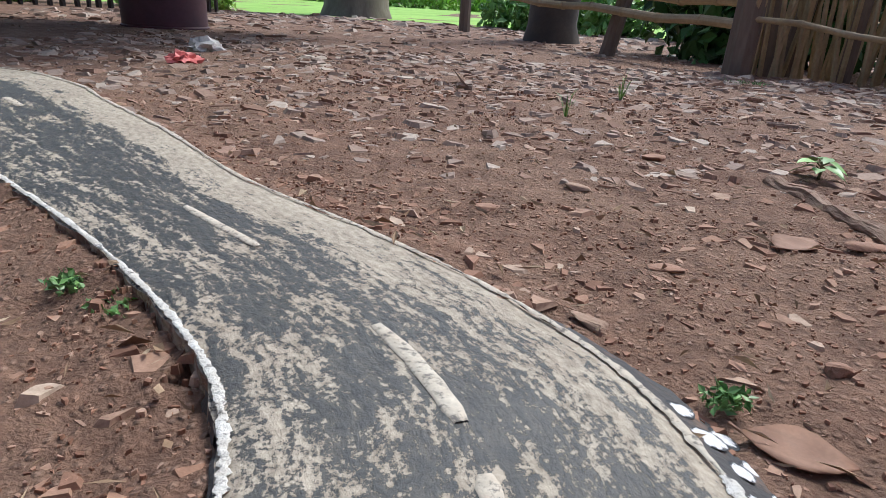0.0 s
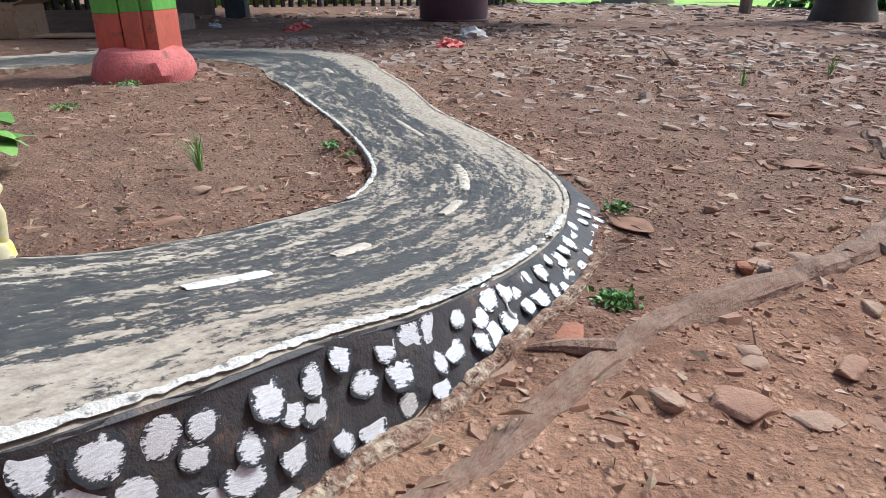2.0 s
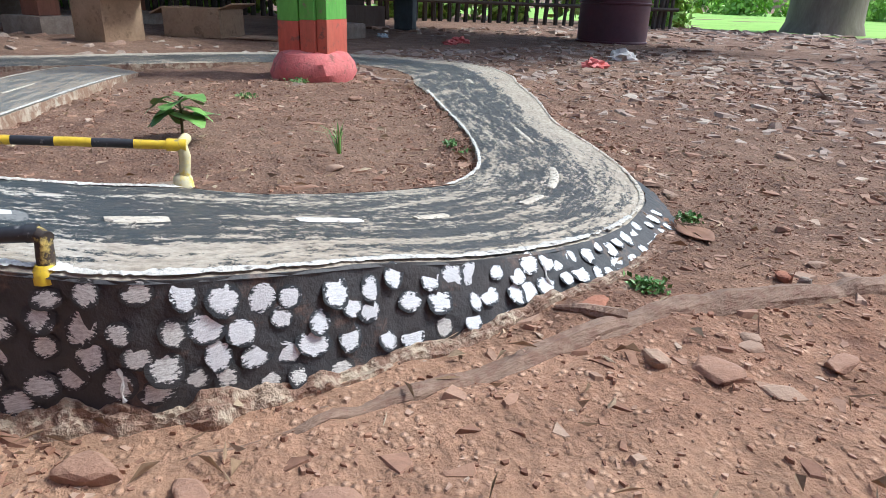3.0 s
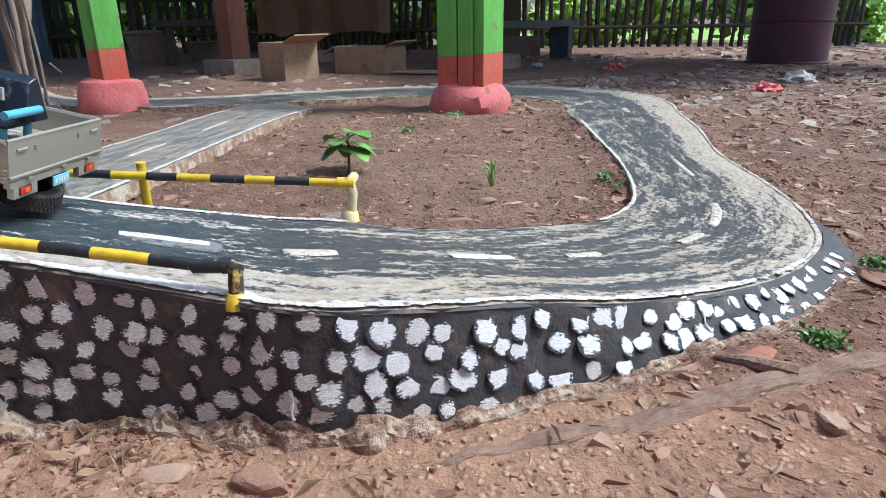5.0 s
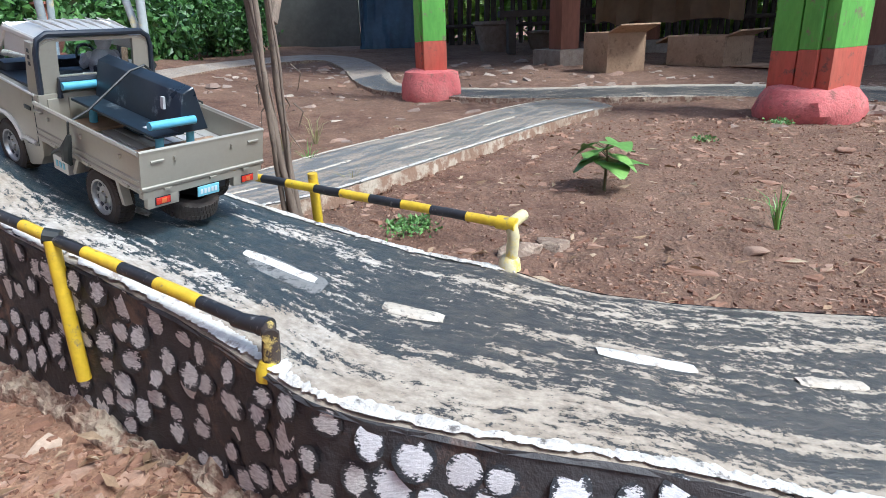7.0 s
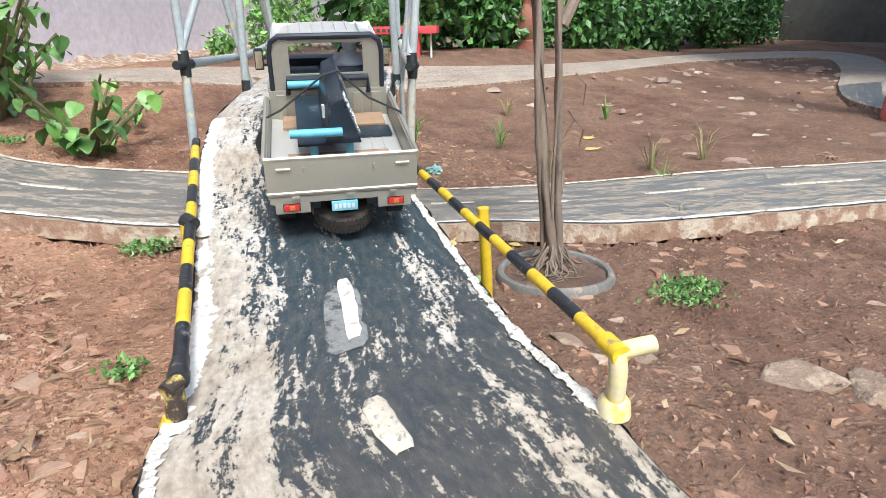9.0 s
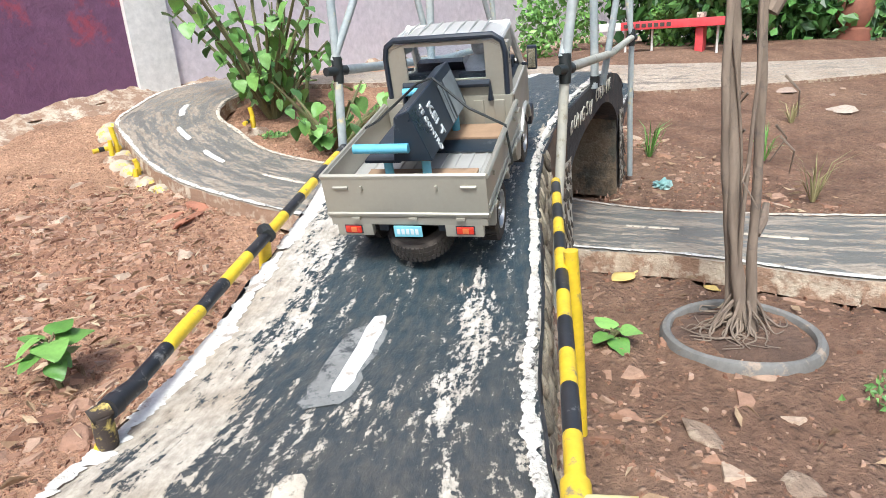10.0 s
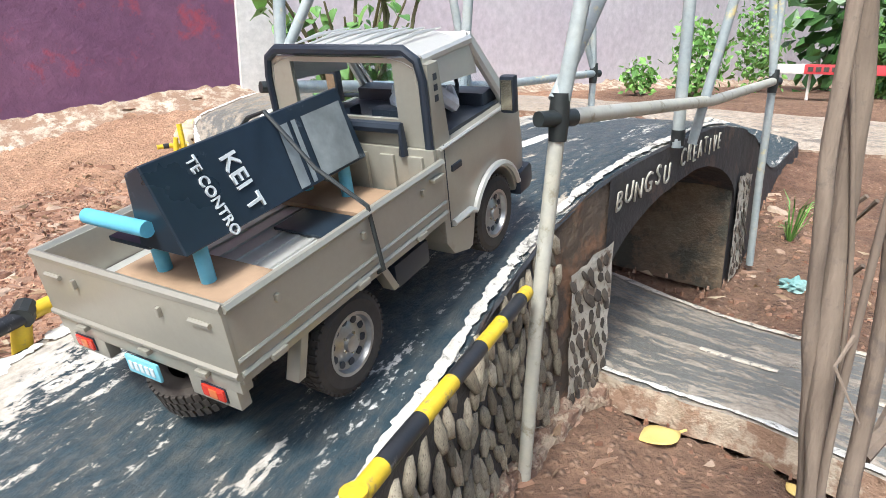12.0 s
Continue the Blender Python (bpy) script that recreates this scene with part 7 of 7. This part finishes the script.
for k, (x, y, n, h, m) in enumerate(((-4.2, 2.2, 16, 0.75, LEAF_BRIGHT), (-8.6, -7.4, 22, 1.2, DRY), (-10.2, -6.0, 16, 1.1, DRY), (-9.8, -9.6, 14, 1.0, LEAF_BRIGHT), (-7.9, -10.6, 18, 1.2, LEAF_BRIGHT),
                                     (-6.9, -11.2, 14, 0.9, LEAF_BRIGHT), (-12.5, -11.5, 16, 1.0, DRY), (-15, -9.8, 14, 0.9, LEAF_BRIGHT), (-7.0, -4.0, 8, 0.6, DRY), (-11.8, -5.6, 14, 1.2, DRY), (2.7, 20.5, 10, 1.2, LEAF_BRIGHT), (0.9, 16, 10, 1.0, LEAF_BRIGHT), (-9, -5.2, 12, 0.8, LEAF_BRIGHT))):
    grass_tuft(x, y, n, h, 60 + k, "thin tuft of grass on the bare earth", m)


# ---- fallen leaves, scraps ----
def fallen(x, y, size, turn, m, label, curl=0.22, up=0.02):
    bm, rows = bmesh.new(), []
    for i in range(7):
        s = i / 6
        w = 0.36 * math.sin(math.pi * min(0.99, s * 0.97 + 0.02))
        rows.append([bm.verts.new((xx * w * size, (s - 0.5) * size, size * (0.05 + curl * 0.5 * (xx * w) ** 2 * 4 + 0.12 * curl * (s - 0.5) ** 2 * 4))) for xx in (-1, -0.5, 0, 0.5, 1)])
    for r, t in zip(rows, rows[1:]):
        for k in range(4):
            bm.faces.new((r[k], r[k + 1], t[k + 1], t[k]))
    t = thing("fallen_leaf", label, "leaf", (x, y, on_ground(x, y) + up), turn, group="fallen leaves")
    blade = part("blade", bm, m, t, angle=1.4)
    sol = blade.modifiers.new("thick", "SOLIDIFY")
    sol.thickness = 0.0006
    part("stalk", tubed([(0, 0.48 * size, 0.06 * size), (0.03 * size, 0.62 * size, 0.1 * size)], 0.012, 5), m, t)


fallen(-4.15, -6.05, 0.38, 105, YELLOW_LEAF, "yellow fallen leaf curled on the earth")
fallen(-7.25, -4.15, 0.5, 160, YELLOW_LEAF, "yellow fallen leaf lying by the road")
fallen(-11.6, -8.2, 0.42, 70, YELLOW_LEAF, "pale yellow leaf on the bare earth")
fallen(-12.6, -8.9, 0.42, 100, YELLOW_LEAF, "pale yellow leaf on the bare earth")
fallen(-4.9, -5.45, 0.2, 10, YELLOW_LEAF, "small yellow leaf on the earth")
fallen(1.85, 3.35, 0.62, 70, BROWN_LEAF, "curled red-brown leaf beside the road")
fallen(3.2, 7.3, 0.7, 130, BROWN_LEAF, "curled red-brown leaf on the earth")
fallen(-2.9, 4.4, 0.5, 20, BROWN_LEAF, "dry brown leaf beside the road")
fallen(-0.75, 2.55, 0.16, 20, YELLOW_LEAF, "tiny yellow leaf on the road", 0.5, 0.22)
for k, (x, y, s, m, label) in enumerate(((-11.9, 21.0, 0.7, PINK_PLASTIC, "crumpled pink plastic bag"), (-26.5, 26.8, 0.7, PINK_PLASTIC, "crumpled pink plastic scrap"), (-25.3, 24.8, 0.55, PINK_PLASTIC, "crumpled pink plastic scrap"),
                                         (-14.0, 26.5, 0.9, WHITEWASH, "crumpled white plastic scrap on the earth"), (-31.8, 24.5, 0.5, PALE_PRINT, "white and blue scrap"), (-7.15, -9.2, 0.2, surface("teal_plastic", (0.12, 0.33, 0.33), (0.4, 0.55, 0.52), 0.5), "teal crumpled wrapper on the earth"))):
    t = thing("litter_scrap", label, "litter", on(x, y, 0.1 * s), 40 * k, group="scraps")
    bm = bmesh.new()
    bmesh.ops.create_icosphere(bm, subdivisions=3, radius=s)
    for v in bm.verts:
        n = rough(v.co.x + k * 7, v.co.y, v.co.z, 2.4 / s)
        v.co = v.co * (0.75 + 0.6 * n)
        v.co.z *= 0.6
    part("crumple", bm, m, t, angle=0.35)


# ---- stones ----
def stone(x, y, sx, sy, sz, turn, m, seed, sink=0.25, label="flat angular stone lying on the earth", name="stone"):
    bm = bmesh.new()
    rg = random.Random(seed)
    for k in range(15):
        a, z = 6.2832 * k / 15 * 4 + rg.uniform(-0.4, 0.4), rg.choice((-0.7, 0.15, 0.55))
        r = rg.uniform(0.5, 1.05) * (0.86 if z > 0.5 else 1.0)
        bm.verts.new((r * math.cos(a) * sx, r * math.sin(a) * sy, (z + rg.uniform(-0.12, 0.12)) * sz))
    hull = bmesh.ops.convex_hull(bm, input=bm.verts)
    bmesh.ops.delete(bm, geom=list({g for g in hull["geom_interior"] + hull["geom_unused"] if isinstance(g, bmesh.types.BMVert)}), context="VERTS")
    bmesh.ops.bevel(bm, geom=list(bm.edges), offset=min(sx, sy, sz) * 0.16, segments=1, affect="EDGES")
    t = part(name, bm, m, None, smooth=False)
    t.matrix_basis = pose(x / 10, y / 10, (on_ground(x, y) + sz * (1 - 2 * sink) * 0.6) / 10, seed * 37 % 9 - 4, seed * 17 % 9 - 4, turn)
    return tagged(t, label, "stone", "stones")


S = [(3.15, 2.66, 0.14, 0.12, 0.13, 10, 3), (3.32, 2.78, 0.13, 0.11, 0.12, 60, 2), (3.45, 1.22, 0.16, 0.14, 0.07, 20, 1), (3.1, 0.28, 0.24, 0.17, 0.09, 150, 1), (3.52, 0.5, 0.34, 0.24, 0.06, 30, 0),
     (4.1, 1.4, 0.26, 0.15, 0.07, 80, 0), (4.2, 2.6, 0.2, 0.16, 0.07, 120, 1), (3.55, 3.4, 0.22, 0.14, 0.05, 20, 1), (3.2, 3.5, 0.18, 0.12, 0.05, 70, 1), (2.5, 4.4, 0.17, 0.13, 0.11, 15, 0), (3.95, 5.9, 0.28, 0.17, 0.08, 0, 2),
     (4.1, 7.5, 0.4, 0.2, 0.07, 10, 0), (0.75, 4.75, 0.3, 0.14, 0.09, 140, 1), (-3.3, 1.5, 0.24, 0.2, 0.08, 30, 1), (-3.0, 1.75, 0.26, 0.14, 0.06, 80, 0), (-8.9, 5.85, 0.42, 0.26, 0.12, 10, 0), (2.25, 0.6, 0.14, 0.4, 0.06, 5, 3),
     (-2.1, 20.1, 0.6, 0.45, 0.35, 0, 2), (0.85, 8.9, 0.33, 0.28, 0.07, 0, 1), (2.35, 11.7, 0.45, 0.3, 0.1, 30, 0), (1.6, -3.45, 0.33, 0.22, 0.16, 40, 0), (2.2, -3.1, 0.42, 0.2, 0.12, 160, 0), (1.15, -4.0, 0.26, 0.16, 0.09, 70, 1),
     (2.7, -2.5, 0.3, 0.2, 0.06, 20, 0), (3.95, 0.6, 0.24, 0.2, 0.08, 40, 1), (3.5, 1.1, 0.2, 0.16, 0.06, 70, 1), (0.88, -6.55, 0.32, 0.2, 0.07, 30, 1), (2.05, -12.5, 0.35, 0.25, 0.1, 30, 0), (0.6, -11.3, 0.42, 0.2, 0.12, 130, 3),
     (0.75, -10.55, 0.7, 0.17, 0.13, 60, 3), (1.0, -11.0, 0.4, 0.2, 0.1, 40, 3), (-3.95, -3.75, 0.3, 0.22, 0.05, 30, 1), (0.2, -6.1, 0.28, 0.2, 0.06, 10, 1), (-3.6, -1.4, 0.62, 0.4, 0.14, 150, 4), (-3.9, -0.9, 0.5, 0.36, 0.12, 10, 4),
     (-2.7, 0.6, 0.3, 0.18, 0.07, 60, 0), (-5.1, 5.2, 0.3, 0.2, 0.06, 0, 1), (-6.6, 3.2, 0.3, 0.2, 0.06, 60, 0), (1.5, -5.2, 0.3, 0.2, 0.07, 100, 0), (2.6, -5.4, 0.4, 0.3, 0.08, 10, 1), (-2.9, -3.3, 0.28, 0.2, 0.05, 80, 4),
     (-3.1, -2.6, 0.26, 0.2, 0.05, 10, 4), (4.9, 3.3, 0.26, 0.18, 0.06, 60, 0), (5.4, 1.9, 0.3, 0.2, 0.06, 10, 1), (1.6, 6.2, 0.3, 0.2, 0.06, 10, 0), (2.9, 9.3, 0.4, 0.25, 0.07, 80, 1), (-0.3, 7.6, 0.35, 0.22, 0.06, 30, 0)]
for k, (x, y, sx, sy, sz, turn, m) in enumerate(S):
    stone(x, y, sx * 0.82, sy * 0.82, sz * 0.85, turn, (STONE_MATS + [SLAB_STONE])[m], k + 1, 0.36)


# ---- loose shards, grit and dry litter ----
def far_from_road(p, margin):
    d = (road_line[None, :, 0] - p[:, None, 0]) ** 2 + (road_line[None, :, 1] - p[:, None, 1]) ** 2
    return d.min(1) > margin ** 2


def scatter(n, areas, seed, margin):
    rng = np.random.default_rng(seed)
    out = []
    for (x0, x1, y0, y1), share in areas:
        k = int(n * share)
        p = np.stack([rng.uniform(x0, x1, k), rng.uniform(y0, y1, k)], 1)
        out.append(p[far_from_road(p, margin)])
    return np.concatenate(out), rng


def shard_mesh(name, pts, rng, lo, hi, flat, material, power=2.2):
    """Angular chips: a ragged ring, a smaller tilted top."""
    vs, fs, base = [], [], 0
    for x, y in pts:
        n = rng.integers(5, 8)
        far = 1 + 0.05 * max(0.0, math.hypot(x, y) - 6)
        s = (lo + (hi - lo) * rng.random() ** power) * far
        a0, el = rng.uniform(0, 6.28), rng.uniform(0.45, 1.0)
        ang = np.sort(rng.uniform(0, 6.28, n))
        rad = s * rng.uniform(0.7, 1.15, n)
        c, d = np.cos(ang) * rad, np.sin(ang) * rad * el
        xx, yy = c * math.cos(a0) - d * math.sin(a0), c * math.sin(a0) + d * math.cos(a0)
        z = on_ground(x, y)
        h = s * rng.uniform(0.4, 1.3) * flat
        tx, ty = rng.uniform(-0.16, 0.16, 2)
        low = np.stack([x + xx, y + yy, np.full(n, z - 0.04)], 1)
        top = np.stack([x + xx * 0.72, y + yy * 0.72, z + h + tx * xx + ty * yy], 1)
        vs += [low, top]
        fs += [(base + i, base + (i + 1) % n, base + n + (i + 1) % n, base + n + i) for i in range(n)]
        fs.append(tuple(range(base + n, base + 2 * n)))
        base += 2 * n
    return mesh_from(name, np.concatenate(vs), fs, material, smooth=False)


NEAR = [((-3, 7, -6, 8), 0.34), ((-9, 7, 3, 22), 0.22), ((-14, -1, -4, 9), 0.22), ((-9, 4, -14, -4), 0.22), ((0.2, 4, -13, -3.5), 0.3)]
pts, rng = scatter(4600, NEAR, 1, 0.12)
tagged(new("shard_litter", shard_mesh("shard_litter", pts, rng, 0.03, 0.2, 0.1, SHARDS)), "flat red and tan stone chips strewn about", "stone chips", kind="stuff")
pts, rng = scatter(9500, [((-22, 16, 9, 36), 0.6), ((-45, 40, 30, 90), 0.28), ((-40, -12, -14, 10), 0.05)], 2, 0.3)
tagged(new("far_shard_litter", shard_mesh("far_shard_litter", pts, rng, 0.06, 0.28, 0.13, FAR_SHARDS)), "slabs and chips covering the far yard", "stone chips", kind="stuff")
pts, rng = scatter(34000, NEAR, 3, 0.05)
tagged(new("loose_grit", shard_mesh("loose_grit", pts, rng, 0.010, 0.045, 0.5, GRIT)), "loose grit and crumbs of earth", "grit", kind="stuff")


def litter_mesh(pts, rng, material):
    vs, fs, b = [], [], 0
    for x, y in pts:
        a, ln = rng.uniform(0, 6.28), rng.uniform(0.06, 0.28)
        w = rng.choice([0.008, 0.012, 0.03])
        z = on_ground(x, y) + 0.03
        c, s = math.cos(a), math.sin(a)
        r = rng.uniform(0, 0.08, 3)
        p = [(x - c * ln / 2, y - s * ln / 2, z + r[0]), (x - s * w, y + c * w, z + r[1] + w), (x + c * ln / 2, y + s * ln / 2, z + r[2]), (x + s * w, y - c * w, z + r[1])]
        vs += p
        fs += [(b, b + 1, b + 2), (b, b + 2, b + 3)]
        b += 4
    return mesh_from("dry_litter", vs, fs, material, smooth=False)


pts, rng = scatter(1500, NEAR + [((-30, 14, 12, 45), 0.5)], 4, 0.05)
tagged(new("dry_litter", litter_mesh(pts, rng, LITTER)), "dry twigs and leaf scraps on the earth", "litter", kind="stuff")

# ---- beyond the bridge: model station, urn, yellow guards ----
st = thing("model_fuel_station", "red and white model fuel station canopy on posts", "model building", on(-14.3, -18.6), 127)
canopy = part("canopy", boxed((-1.25, -0.45, 0.72), (2.0, 0.45, 0.98), 0.03), RED_GLOSS, st)
part("sign_band", boxed((-2.0, -0.45, 0.72), (-1.26, 0.45, 0.98), 0.03), WHITEWASH, canopy, "white end of the canopy")
for k in range(8):
    part("sign_bar", boxed((-1.15 + 0.2 * k, -0.47, 0.79), (-1.02 + 0.2 * k, -0.45, 0.91)), DARK_WOOD, canopy)
part("pump_post", boxed((1.1, -0.25, -0.15), (1.35, 0.25, 0.71), 0.03), RED_GLOSS, st)
part("post_cap", boxed((1.1, -0.2, 0.981), (1.32, 0.2, 1.15), 0.03), CREAM_LINE, st)
for x in (-1.2, -0.3, 1.75):
    part("leg", tubed([(x, -0.1, -0.15), (x, -0.1, 0.74)], 0.04, 8), WHITEWASH, st)
urn = thing("clay_urn", "terracotta urn standing at the edge of the shrubs", "urn", on(-21.6, -17.6))
part("body", lathe(bmesh.new(), [(0.42, 0.36), (0.54, 0.6), (0.61, 1.0), (0.54, 1.4), (0.33, 1.66), (0.2, 1.82), (0.21, 2.05), (0.29, 2.18), (0.24, 2.2), (0.16, 2.05)], 26), TERRACOTTA, urn)
part("foot", lathe(bmesh.new(), [(0.58, -0.2), (0.58, 0.32), (0.42, 0.4)], 20), TERRACOTTA, urn)
part("rim", lathe(bmesh.new(), [(0.2, 2.04), (0.33, 2.14), (0.33, 2.22), (0.22, 2.24)], 20), TERRACOTTA, urn)
for k, (x, y, turn, label) in enumerate(((2.02, -14.3, 30, "yellow-painted guard rail at the outer kerb"), (-0.68, -14.9, 70, "short yellow guard rail inside the bend"), (1.62, -13.3, 60, "yellow-splashed guard stub at the outer kerb"))):
    g = thing("guard_rail", label, "railing", on(x, y), turn, group="yellow guards")
    part("post", tubed([(0.02, 0, -0.15), (0.0, 0.02, 0.3), (0.03, 0, 0.62 - 0.12 * k)], [0.06, 0.05, 0.05], 10), YELLOW, g)
    part("post", tubed([(0.14, 0.03, -0.15), (0.12, 0.05, 0.38 - 0.08 * k)], [0.055, 0.045], 10), YELLOW, g)
    if k < 2:
        bar = part("bar", tubed([(-0.08, 0, 0.2), (0.25, -0.02, 0.22), (0.45, -0.04, 0.2)], 0.045, 10), YELLOW, g)
        part("band", tubed([(0.24, -0.02, 0.221), (0.34, -0.03, 0.213)], 0.049, 10), BLACK, bar)
    part("foot", lumpy(bmesh.new(), [(0.3, -0.2), (0.27, -0.02), (0.17, 0.05), (0.001, 0.07)], 18, Matrix(), 0.2, 3.2), SPLASH, g, "cream cement splashed with yellow")
random.seed(31)
for k in range(9):
    p = low_at(10.7 + 0.36 * k, 1.0) + Vector((random.uniform(0.12, 0.3), random.uniform(-0.05, 0.1), 0))
    kerb_stone = part("kerb_stone", lumpy(bmesh.new(), [(0.16, -0.1), (0.17, 0.02), (0.12, 0.1), (0.001, 0.13)], 12, Matrix.Diagonal((random.uniform(0.7, 1.3), random.uniform(0.6, 1.1), random.uniform(0.6, 1.2), 1)), 0.16, 4.0), KERB_YELLOW, None, angle=0.5)
    kerb_stone.matrix_basis = pose(p.x / 10, p.y / 10, on_ground(p.x, p.y) / 10, 0, 0, 50 * k)
    tagged(kerb_stone, "cream stone splashed with yellow paint by the kerb", "stone", "kerb stones")
grain = thing("grain_heap", "small heap of tan grain on the ramp", "grain", (-1.78, -5.02, road_z(-1.78, -5.02)))
bm = bmesh.new()
random.seed(77)
for k in range(80):
    a, r = random.uniform(0, 6.28), 0.16 * random.random() ** 0.7
    bmesh.ops.create_icosphere(bm, subdivisions=1, radius=0.013, matrix=Matrix.Translation((r * math.cos(a), r * math.sin(a), 0.03 + 0.03 * (0.16 - r) / 0.16)))
part("grains", bm, YELLOW_LEAF, grain)
